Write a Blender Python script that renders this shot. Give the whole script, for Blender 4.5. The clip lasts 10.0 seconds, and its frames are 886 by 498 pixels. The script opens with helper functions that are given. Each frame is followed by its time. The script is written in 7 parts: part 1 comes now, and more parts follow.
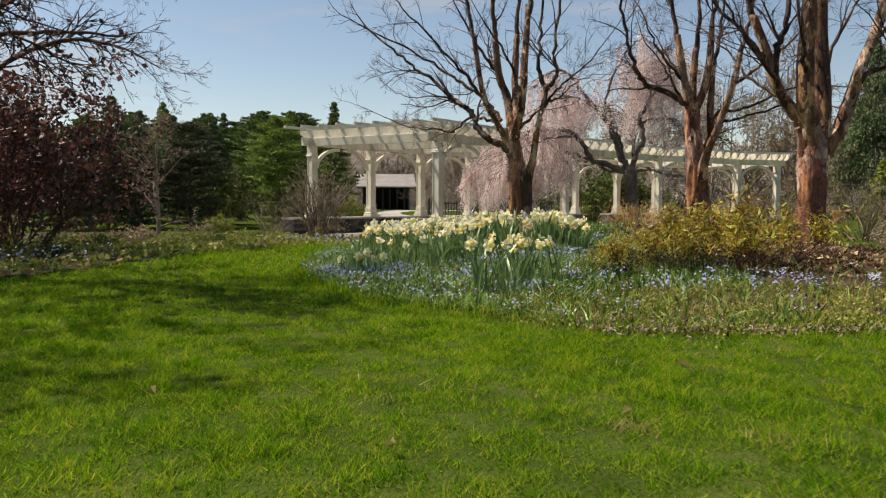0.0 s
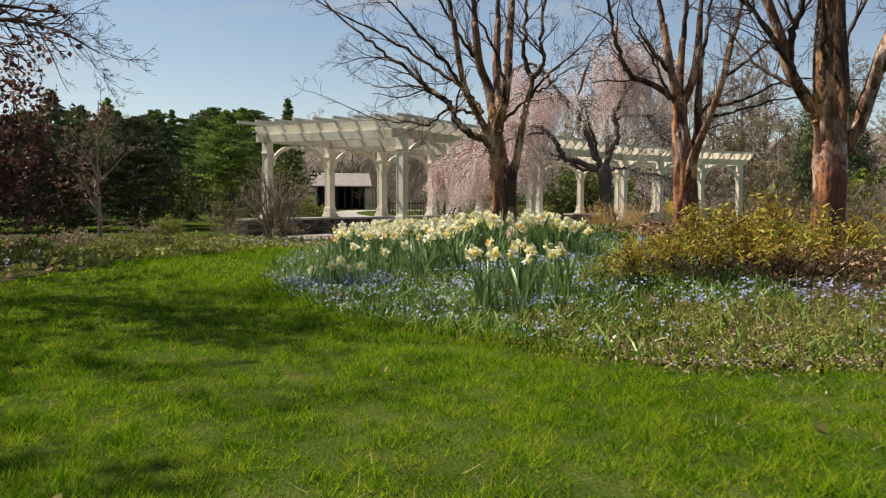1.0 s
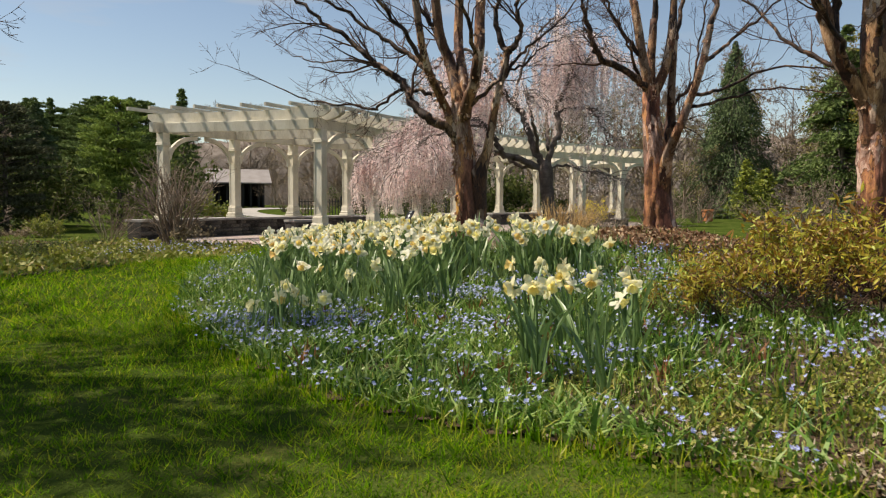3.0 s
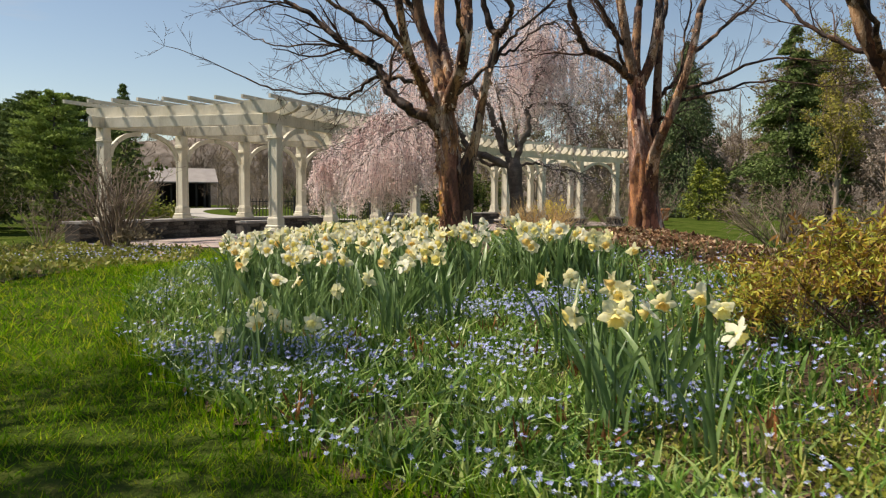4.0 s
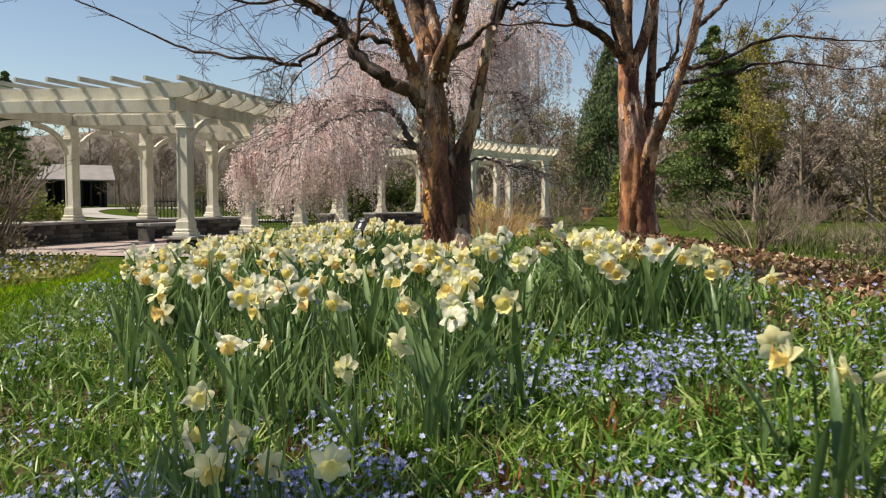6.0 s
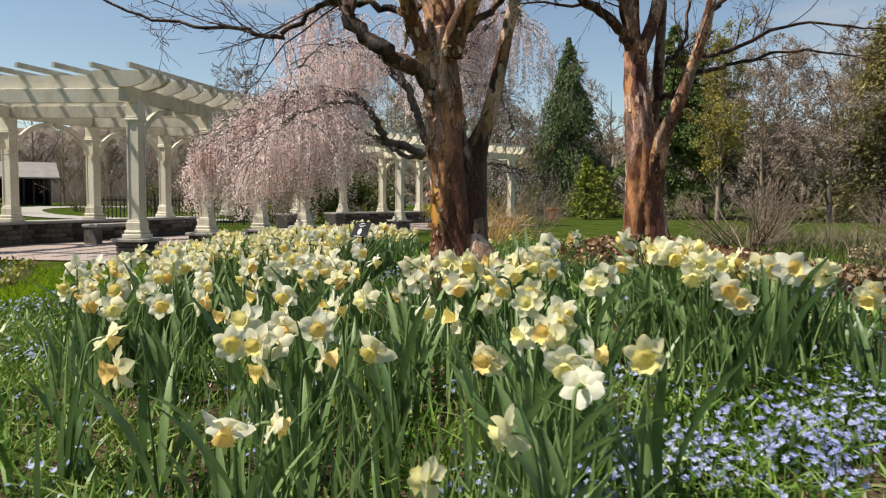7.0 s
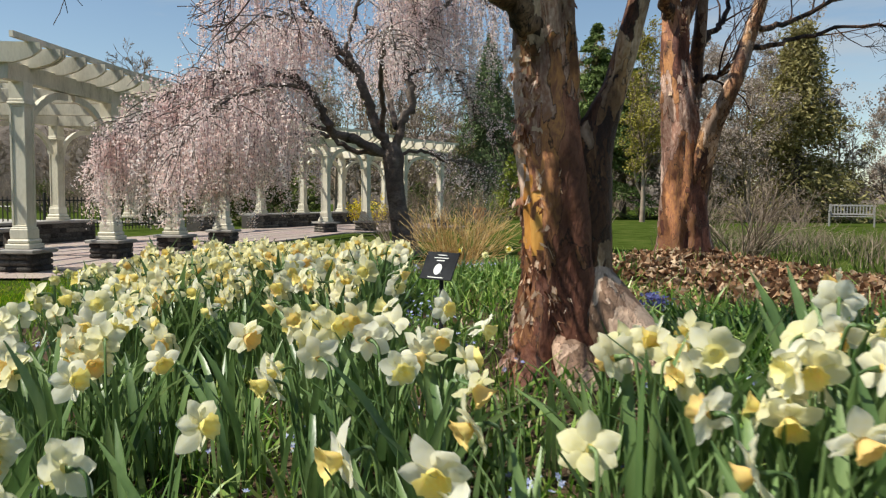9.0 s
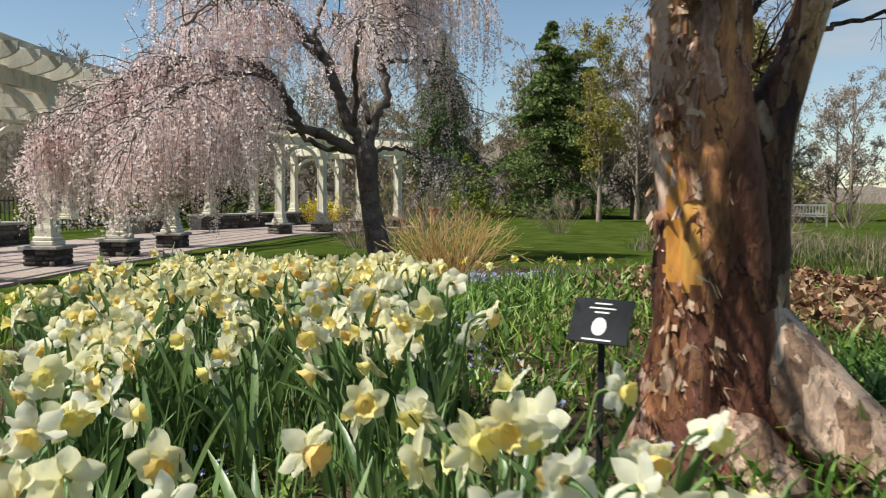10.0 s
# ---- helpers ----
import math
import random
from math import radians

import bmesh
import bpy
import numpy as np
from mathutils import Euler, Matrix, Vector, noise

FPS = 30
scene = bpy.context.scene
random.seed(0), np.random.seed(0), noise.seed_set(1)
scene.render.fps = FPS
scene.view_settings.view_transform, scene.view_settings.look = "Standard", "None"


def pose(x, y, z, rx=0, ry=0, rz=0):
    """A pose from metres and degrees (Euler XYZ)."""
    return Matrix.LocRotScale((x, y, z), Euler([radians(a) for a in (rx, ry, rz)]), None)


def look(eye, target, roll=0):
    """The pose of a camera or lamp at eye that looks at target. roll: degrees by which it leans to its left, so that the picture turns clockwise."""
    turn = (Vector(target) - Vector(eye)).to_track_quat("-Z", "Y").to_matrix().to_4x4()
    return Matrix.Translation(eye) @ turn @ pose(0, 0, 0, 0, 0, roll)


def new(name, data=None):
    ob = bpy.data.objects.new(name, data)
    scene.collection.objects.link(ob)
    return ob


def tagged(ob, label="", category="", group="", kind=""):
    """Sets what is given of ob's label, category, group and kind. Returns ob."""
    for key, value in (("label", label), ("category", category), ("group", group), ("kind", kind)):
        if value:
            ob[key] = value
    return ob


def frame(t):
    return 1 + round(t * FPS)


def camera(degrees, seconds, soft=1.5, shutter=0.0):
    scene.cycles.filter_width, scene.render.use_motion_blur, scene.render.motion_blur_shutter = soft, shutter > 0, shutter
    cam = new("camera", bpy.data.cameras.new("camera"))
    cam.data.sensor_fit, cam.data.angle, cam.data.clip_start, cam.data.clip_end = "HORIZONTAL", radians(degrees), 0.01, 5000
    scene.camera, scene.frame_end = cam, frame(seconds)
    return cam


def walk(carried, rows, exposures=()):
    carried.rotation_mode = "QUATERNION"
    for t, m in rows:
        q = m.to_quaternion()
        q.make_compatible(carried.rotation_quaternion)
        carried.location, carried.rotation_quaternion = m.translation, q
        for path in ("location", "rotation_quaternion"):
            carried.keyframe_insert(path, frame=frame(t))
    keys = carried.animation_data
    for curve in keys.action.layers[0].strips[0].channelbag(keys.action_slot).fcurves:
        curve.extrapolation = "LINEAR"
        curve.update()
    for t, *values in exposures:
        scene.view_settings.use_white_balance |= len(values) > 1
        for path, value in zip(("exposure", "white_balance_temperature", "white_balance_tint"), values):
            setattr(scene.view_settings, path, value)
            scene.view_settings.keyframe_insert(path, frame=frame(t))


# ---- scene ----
cam = camera(60.0, 10.0, 1.2, 0.22)
ROWS = [
    (0.0, 0.0, 0.0, 0.75, 0.079, -3.534, -0.258),
    (0.5, -0.153, 0.503, 0.753, -1.643, -3.516, -0.251),
    (1.0, -0.282, 1.007, 0.757, -3.384, -3.555, -0.238),
    (1.5, -0.407, 1.504, 0.766, -5.172, -3.547, -0.335),
    (2.0, -0.526, 1.988, 0.773, -6.994, -3.555, -0.432),
    (2.5, -0.636, 2.452, 0.786, -8.929, -3.62, -0.461),
    (4.0, -0.883, 3.76, 0.794, -14.732, -3.704, -0.353),
    (4.5, -0.924, 4.223, 0.784, -16.493, -3.641, -0.233),
    (5.0, -0.946, 4.695, 0.783, -18.229, -3.6, -0.2),
    (5.5, -0.949, 5.163, 0.801, -19.879, -3.694, -0.244),
    (7.0, -0.937, 6.605, 0.808, -24.886, -3.78, -0.487),
    (7.5, -0.908, 7.063, 0.809, -26.654, -3.813, -0.523),
    (8.0, -0.885, 7.53, 0.815, -28.426, -3.817, -0.618),
    (8.5, -0.862, 8.02, 0.826, -30.115, -3.794, -0.551),
    (9.0, -0.852, 8.5, 0.848, -31.877, -3.819, -0.548),
    (9.5, -0.809, 8.988, 0.86, -33.871, -3.815, -0.406),
    (10.0, -0.744, 9.488, 0.879, -35.918, -3.877, -0.568),
]
walk(cam, [(t, pose(x, y, z, 90 + pitch, roll, yaw)) for t, x, y, z, yaw, pitch, roll in ROWS], [(0.0, 0.40, 7400, 13), (5.0, 0.42, 7250, 12), (7.5, 0.40, 6900, 9), (10.0, 0.40, 6650, 6)])

# ---- sky and sun ----
SUN_TO = Vector((-0.95, 0.31, 0)).normalized()     # horizontal way towards the sun
SUN_EL = radians(55)
sun_way = Vector((SUN_TO.x * math.cos(SUN_EL), SUN_TO.y * math.cos(SUN_EL), math.sin(SUN_EL)))
sun_data = bpy.data.lights.new("sun", "SUN")
sun_data.energy, sun_data.angle, sun_data.color = 5.0, radians(0.53), (1.0, 0.955, 0.88)
sun_lamp = new("sun", sun_data)
sun_lamp.matrix_world = look(sun_way * 60, (0, 0, 0))

world = bpy.data.worlds.new("sky")
scene.world = world
world.use_nodes = True
wn, wl = world.node_tree.nodes, world.node_tree.links
sky = wn.new("ShaderNodeTexSky")
sky.sky_type, sky.sun_disc = "NISHITA", False
sky.sun_elevation, sky.sun_rotation = SUN_EL, math.atan2(SUN_TO.x, SUN_TO.y)
sky.air_density, sky.dust_density, sky.ozone_density = 1.0, 0.2, 1.6
wtc, wmap, wnoise, wramp, wmix = (wn.new("ShaderNode" + k) for k in ("TexCoord", "Mapping", "TexNoise", "ValToRGB", "Mix"))
wmap.inputs["Scale"].default_value = (1.2, 1.2, 7.0)
wmap.inputs["Location"].default_value = (0.35, 0.2, 0.0)
wnoise.inputs["Scale"].default_value, wnoise.inputs["Detail"].default_value = 2.6, 6.0
wramp.color_ramp.elements[0].position, wramp.color_ramp.elements[1].position = 0.53, 0.80
wmix.data_type = "RGBA"
wmix.inputs[7].default_value = (4.3, 4.7, 5.2, 1)
wl.new(wtc.outputs["Generated"], wmap.inputs["Vector"])
wl.new(wmap.outputs["Vector"], wnoise.inputs["Vector"])
wl.new(wnoise.outputs["Fac"], wramp.inputs["Fac"])
wl.new(wramp.outputs["Color"], wmix.inputs["Factor"])
wl.new(sky.outputs["Color"], wmix.inputs[6])
wl.new(wmix.outputs[2], wn["Background"].inputs["Color"])
wn["Background"].inputs["Strength"].default_value = 0.091

# ---- materials ----


def nodes_of(name):
    m = bpy.data.materials.new(name)
    m.use_nodes = True
    return m, m.node_tree.nodes, m.node_tree.links, m.node_tree.nodes["Principled BSDF"]


def surface(name, colours, scale=6.0, rough=0.7, bump=0.3, bump_scale=40.0, stretch=(1, 1, 1), detail=6.0, random_by="", spread=0.25, spec=0.4,
            through_light=0.0, metal=0.0, bump_depth=0.01):
    """A surface whose colour wanders through the given colours by noise at two scales, with fine relief; random_by: 'Object' or 'Island' shifts it."""
    m, n, l, b = nodes_of(name)
    tc, mp = n.new("ShaderNodeTexCoord"), n.new("ShaderNodeMapping")
    mp.inputs["Scale"].default_value = stretch
    l.new(tc.outputs["Object"], mp.inputs["Vector"])
    big, fine = n.new("ShaderNodeTexNoise"), n.new("ShaderNodeTexNoise")
    big.inputs["Scale"].default_value, big.inputs["Detail"].default_value = scale, detail
    fine.inputs["Scale"].default_value, fine.inputs["Detail"].default_value = bump_scale, 4.0
    l.new(mp.outputs["Vector"], big.inputs["Vector"])
    l.new(mp.outputs["Vector"], fine.inputs["Vector"])
    add = n.new("ShaderNodeMath")
    add.operation = "MULTIPLY_ADD"
    add.inputs[1].default_value, add.inputs[2].default_value = 0.35, 0.0
    l.new(fine.outputs["Fac"], add.inputs[0])
    mixed = n.new("ShaderNodeMath")
    mixed.operation = "MULTIPLY_ADD"
    mixed.inputs[1].default_value = 0.75
    l.new(big.outputs["Fac"], mixed.inputs[0])
    l.new(add.outputs[0], mixed.inputs[2])
    last = mixed.outputs[0]
    if random_by:
        if random_by == "Object":
            who, sock = n.new("ShaderNodeObjectInfo"), "Random"
        else:
            who, sock = n.new("ShaderNodeNewGeometry"), "Random Per Island"
        shift = n.new("ShaderNodeMath")
        shift.operation = "MULTIPLY_ADD"
        shift.inputs[1].default_value, shift.inputs[2].default_value = spread * 2, -spread
        l.new(who.outputs[sock], shift.inputs[0])
        plus = n.new("ShaderNodeMath")
        l.new(shift.outputs[0], plus.inputs[0])
        l.new(last, plus.inputs[1])
        last = plus.outputs[0]
    ramp = n.new("ShaderNodeValToRGB")
    el = ramp.color_ramp.elements
    while len(el) < len(colours):
        el.new(0.5)
    for k, c in enumerate(colours):
        el[k].position = 0.28 + 0.5 * k / max(1, len(colours) - 1)
        el[k].color = (*c, 1)
    l.new(last, ramp.inputs["Fac"])
    l.new(ramp.outputs["Color"], b.inputs["Base Color"])
    b.inputs["Roughness"].default_value = rough
    b.inputs["Specular IOR Level"].default_value = spec
    b.inputs["Metallic"].default_value = metal
    if bump:
        bp = n.new("ShaderNodeBump")
        bp.inputs["Strength"].default_value, bp.inputs["Distance"].default_value = bump, bump_depth
        l.new(fine.outputs["Fac"], bp.inputs["Height"])
        l.new(bp.outputs["Normal"], b.inputs["Normal"])
    if through_light:
        tr, mx = n.new("ShaderNodeBsdfTranslucent"), n.new("ShaderNodeMixShader")
        mx.inputs[0].default_value = through_light
        l.new(ramp.outputs["Color"], tr.inputs["Color"])
        l.new(b.outputs[0], mx.inputs[1])
        l.new(tr.outputs[0], mx.inputs[2])
        l.new(mx.outputs[0], n["Material Output"].inputs["Surface"])
    return m


M = {}
M["lawn"] = surface("lawn", [(0.020, 0.030, 0.006), (0.038, 0.060, 0.010), (0.062, 0.088, 0.018), (0.125, 0.115, 0.035)], 1.9, 0.9, 0.7, 60, detail=9, spec=0.0, bump_depth=0.03)
M["blade"] = surface("grass_blade", [(0.034, 0.10, 0.003), (0.095, 0.235, 0.004), (0.19, 0.355, 0.008), (0.36, 0.39, 0.03)], 4.2, 0.7, 0, 17, random_by="Island", spread=0.26, spec=0.05, through_light=0.5)
M["soil"] = surface("soil", [(0.03, 0.02, 0.013), (0.075, 0.05, 0.03), (0.14, 0.10, 0.06)], 2.5, 0.95, 0.9, 45, spec=0.15, bump_depth=0.03)
M["litter"] = surface("dead_leaf", [(0.08, 0.042, 0.023), (0.20, 0.10, 0.05), (0.36, 0.21, 0.115), (0.56, 0.42, 0.28)], 3, 0.75, 0.2, 60, random_by="Island", spread=0.3, spec=0.2, through_light=0.15)
M["mulch"] = surface("mulch_chip", [(0.05, 0.032, 0.02), (0.13, 0.085, 0.05), (0.30, 0.23, 0.15), (0.4, 0.34, 0.25)], 4, 0.9, 0.2, 60, random_by="Island", spread=0.35, spec=0.15)
M["low_leaf"] = surface("low_leaf", [(0.026, 0.078, 0.008), (0.082, 0.18, 0.018), (0.17, 0.295, 0.038), (0.34, 0.41, 0.12)], 1.2, 0.34, 0, 5, random_by="Island", spread=0.28, spec=0.3, through_light=0.25)
M["strap_leaf"] = surface("bulb_leaf", [(0.04, 0.10, 0.015), (0.085, 0.175, 0.028), (0.16, 0.275, 0.05), (0.29, 0.38, 0.12)], 1.5, 0.42, 0, 5, random_by="Island", spread=0.3, spec=0.35, through_light=0.2)
M["red_shoot"] = surface("red_shoot", [(0.10, 0.03, 0.012), (0.22, 0.075, 0.025), (0.30, 0.14, 0.045)], 3, 0.6, 0, 5, random_by="Island", spread=0.25, through_light=0.2)
M["straw"] = surface("straw", [(0.22, 0.19, 0.06), (0.34, 0.30, 0.10), (0.44, 0.39, 0.17)], 3, 0.8, 0, 5, random_by="Island", spread=0.25, spec=0.1, through_light=0.3)
M["weed_leaf"] = surface("weed_leaf", [(0.08, 0.10, 0.012), (0.185, 0.205, 0.024), (0.29, 0.295, 0.045), (0.37, 0.32, 0.11)], 1.4, 0.6, 0, 5, random_by="Island", spread=0.25, spec=0.3, through_light=0.25)
M["blue"] = surface("blue_petal", [(0.16, 0.18, 0.44), (0.25, 0.29, 0.56), (0.36, 0.41, 0.65), (0.54, 0.59, 0.75)], 2, 0.6, 0, 5, random_by="Island", spread=0.25, through_light=0.25)
M["daf_leaf"] = surface("daffodil_leaf", [(0.08, 0.15, 0.05), (0.15, 0.245, 0.08), (0.25, 0.35, 0.14)], 5, 0.38, 0.15, 60, stretch=(1, 1, 0.2), random_by="Object", spread=0.2, spec=0.5, through_light=0.3)
M["daf_petal"] = surface("daffodil_petal", [(0.87, 0.82, 0.46), (0.90, 0.87, 0.62), (0.91, 0.90, 0.76)], 14, 0.55, 0.15, 120, random_by="Object", spread=0.2, through_light=0.52, bump_depth=0.004)
M["daf_cup"] = surface("daffodil_cup", [(0.88, 0.61, 0.23), (0.89, 0.70, 0.25), (0.89, 0.77, 0.24), (0.90, 0.84, 0.40)], 30, 0.55, 0.25, 140, random_by="Object", spread=0.3, through_light=0.35, bump_depth=0.002)
M["daf_cup_far"] = surface("daffodil_cup_far", [(0.87, 0.62, 0.22), (0.88, 0.72, 0.25), (0.88, 0.79, 0.38)], 1, 0.55, 0, 5, random_by="Island", spread=0.3, through_light=0.3)
M["cream_yellow"] = surface("cream_yellow_petal", [(0.80, 0.72, 0.22), (0.86, 0.80, 0.36), (0.88, 0.85, 0.5)], 4, 0.6, 0, 5, random_by="Island", spread=0.2, through_light=0.3)
M["deep_blue"] = surface("deep_blue_petal", [(0.02, 0.022, 0.10), (0.04, 0.045, 0.18), (0.09, 0.10, 0.28)], 4, 0.6, 0, 5, random_by="Island", spread=0.25, through_light=0.2)
M["yellow"] = surface("yellow_petal", [(0.75, 0.52, 0.02), (0.85, 0.68, 0.05), (0.85, 0.75, 0.12)], 4, 0.6, 0, 5, random_by="Island", spread=0.2, through_light=0.3)
M["maple_curl"] = surface("maple_curl", [(0.16, 0.06, 0.035), (0.40, 0.19, 0.10), (0.58, 0.36, 0.21), (0.74, 0.57, 0.43)], 6, 0.5, 0.3, 40, random_by="Island", spread=0.3, spec=0.4, through_light=0.25)
M["maple_twig"] = surface("maple_twig", [(0.03, 0.018, 0.015), (0.065, 0.037, 0.027), (0.12, 0.068, 0.045)], 5, 0.75, 0.3, 40, spec=0.2)
M["cherry_bark"] = surface("cherry_bark", [(0.05, 0.04, 0.034), (0.125, 0.10, 0.085), (0.25, 0.205, 0.175)], 5, 0.85, 0.8, 30, stretch=(1, 1, 1.5), spec=0.2, bump_depth=0.02)
M["cherry_strand"] = surface("cherry_strand", [(0.06, 0.04, 0.035), (0.13, 0.085, 0.075)], 5, 0.8, 0, 40, spec=0.2)
M["blossom"] = surface("cherry_blossom", [(0.80, 0.58, 0.56), (0.88, 0.70, 0.67), (0.92, 0.80, 0.77), (0.93, 0.87, 0.84)], 0.8, 0.9, 0, 5, random_by="Island", spread=0.22, spec=0.05, through_light=0.55)
M["white_paint"] = surface("weathered_white_paint", [(0.30, 0.27, 0.20), (0.53, 0.49, 0.385), (0.65, 0.605, 0.485), (0.73, 0.685, 0.57)], 3.0, 0.65, 0.35, 34, stretch=(1, 1, 0.4), random_by="Object", spread=0.1, spec=0.3, bump_depth=0.004)
# Stone is set darker, to carry the shade on the low walls.
M["stone"] = surface("fieldstone", [(0.025, 0.022, 0.02), (0.055, 0.05, 0.045), (0.11, 0.10, 0.088), (0.19, 0.175, 0.15)], 5, 0.85, 0.8, 28, random_by="Object", spread=0.2, spec=0.25, bump_depth=0.02)
M["capstone"] = surface("capstone", [(0.18, 0.17, 0.155), (0.30, 0.285, 0.26), (0.38, 0.36, 0.33)], 4, 0.85, 0.5, 40, spec=0.25)
M["mortar"] = surface("mortar", [(0.05, 0.047, 0.043), (0.11, 0.10, 0.09)], 8, 0.95, 0.5, 50, spec=0.1)
M["dirt_green"] = surface("moss_soil", [(0.028, 0.024, 0.013), (0.055, 0.047, 0.023), (0.075, 0.075, 0.03)], 1.6, 0.95, 0.8, 40, spec=0.1, bump_depth=0.03)
M["gold_leaf"] = surface("gold_leaf", [(0.15, 0.062, 0.016), (0.30, 0.17, 0.022), (0.43, 0.36, 0.035), (0.38, 0.42, 0.06)], 1.6, 0.55, 0, 5, random_by="Island", spread=0.28, through_light=0.3)
M["red_leaf"] = surface("red_leaf", [(0.03, 0.016, 0.014), (0.07, 0.032, 0.028), (0.15, 0.055, 0.045), (0.27, 0.12, 0.09)], 1.0, 0.55, 0, 5, random_by="Island", spread=0.25, through_light=0.25)
M["yellow_twig"] = surface("yellow_twig", [(0.36, 0.20, 0.07), (0.54, 0.35, 0.13), (0.66, 0.51, 0.26)], 3, 0.7, 0, 5, random_by="Island", spread=0.25, spec=0.2)
M["grey_twig"] = surface("grey_twig", [(0.115, 0.083, 0.062), (0.205, 0.155, 0.115), (0.32, 0.255, 0.195)], 3, 0.8, 0, 5, random_by="Island", spread=0.2, spec=0.15)
M["tan_dry"] = surface("dry_stem", [(0.20, 0.15, 0.085), (0.33, 0.26, 0.16), (0.44, 0.37, 0.25)], 3, 0.8, 0, 5, random_by="Island", spread=0.25, spec=0.15, through_light=0.2)
M["shrub_leaf"] = surface("shrub_leaf", [(0.035, 0.055, 0.016), (0.085, 0.115, 0.03), (0.15, 0.175, 0.05)], 2, 0.8, 0, 5, random_by="Island", spread=0.25, spec=0.12, through_light=0.2)
M["lime_leaf"] = surface("lime_leaf", [(0.10, 0.14, 0.02), (0.2, 0.22, 0.03), (0.3, 0.3, 0.06)], 2, 0.6, 0, 5, random_by="Island", spread=0.25, through_light=0.3)
M["pine"] = surface("pine_needles", [(0.05, 0.075, 0.024), (0.09, 0.13, 0.04), (0.135, 0.19, 0.055), (0.19, 0.25, 0.08)], 0.5, 0.8, 0, 5, random_by="Island", spread=0.22, spec=0.15, through_light=0.12)
M["light_pine"] = surface("light_pine_needles", [(0.11, 0.165, 0.035), (0.21, 0.29, 0.06), (0.32, 0.40, 0.10)], 0.5, 0.8, 0, 5, random_by="Island", spread=0.22, spec=0.15, through_light=0.15)
M["spruce"] = surface("spruce_needles", [(0.055, 0.082, 0.036), (0.095, 0.135, 0.056), (0.155, 0.20, 0.085)], 0.6, 0.8, 0, 5, random_by="Island", spread=0.22, spec=0.15, through_light=0.12)
# Dark needles; part of these firs' shaded side is in the colour.
M["dark_fir"] = surface("dark_fir_needles", [(0.05, 0.055, 0.03), (0.085, 0.092, 0.05), (0.13, 0.14, 0.075)], 0.6, 0.8, 0, 5, random_by="Island", spread=0.22, spec=0.1, through_light=0.1)
M["bright_fir"] = surface("bright_needles", [(0.07, 0.10, 0.012), (0.17, 0.21, 0.02), (0.30, 0.32, 0.04)], 1.0, 0.65, 0, 5, random_by="Island", spread=0.22, through_light=0.15)
M["pale_bud"] = surface("pale_bud", [(0.24, 0.185, 0.15), (0.36, 0.295, 0.25), (0.48, 0.42, 0.37)], 1.0, 0.7, 0, 5, random_by="Island", spread=0.25, through_light=0.25)
M["olive_bud"] = surface("olive_bud", [(0.13, 0.11, 0.04), (0.24, 0.21, 0.075), (0.36, 0.32, 0.13)], 1.0, 0.7, 0, 5, random_by="Island", spread=0.25, through_light=0.25)
M["gold_bud"] = surface("gold_bud", [(0.17, 0.145, 0.025), (0.29, 0.26, 0.05), (0.40, 0.36, 0.09)], 1.0, 0.7, 0, 5, random_by="Island", spread=0.25, spec=0.15, through_light=0.3)
M["far_bark"] = surface("far_bark", [(0.07, 0.058, 0.05), (0.13, 0.11, 0.095)], 3, 0.9, 0, 5, spec=0.1)
M["far_wood"] = surface("far_wood", [(0.06, 0.05, 0.041), (0.125, 0.104, 0.086), (0.19, 0.16, 0.135), (0.28, 0.24, 0.205)], 0.55, 0.95, 0, 5, stretch=(1.6, 1.6, 0.35), detail=10, spec=0.05)
M["roof_metal"] = surface("pale_roof", [(0.20, 0.175, 0.155), (0.34, 0.305, 0.275)], 1.2, 0.5, 0.1, 20)
M["dark_board"] = surface("dark_board", [(0.018, 0.016, 0.015), (0.045, 0.04, 0.036)], 2, 0.8, 0.2, 20, stretch=(6, 6, 0.5))
M["gravel"] = surface("gravel", [(0.30, 0.28, 0.25), (0.42, 0.40, 0.36)], 4, 0.95, 0.4, 50, spec=0.1)
M["iron"] = surface("iron", [(0.012, 0.012, 0.012), (0.03, 0.028, 0.026)], 6, 0.6, 0, 30, spec=0.4)
M["sign_black"] = surface("sign_black", [(0.012, 0.013, 0.015), (0.026, 0.028, 0.032)], 12, 0.7, 0.1, 90, spec=0.12)
M["sign_white"] = surface("sign_white", [(0.62, 0.62, 0.6), (0.72, 0.72, 0.7)], 12, 0.5, 0, 90)
M["bench_wood"] = surface("bench_wood", [(0.20, 0.195, 0.18), (0.30, 0.29, 0.27)], 4, 0.7, 0.2, 40, stretch=(0.4, 3, 3))
M["orange_clay"] = surface("orange_clay", [(0.38, 0.13, 0.05), (0.5, 0.2, 0.08)], 6, 0.8, 0.2, 50)


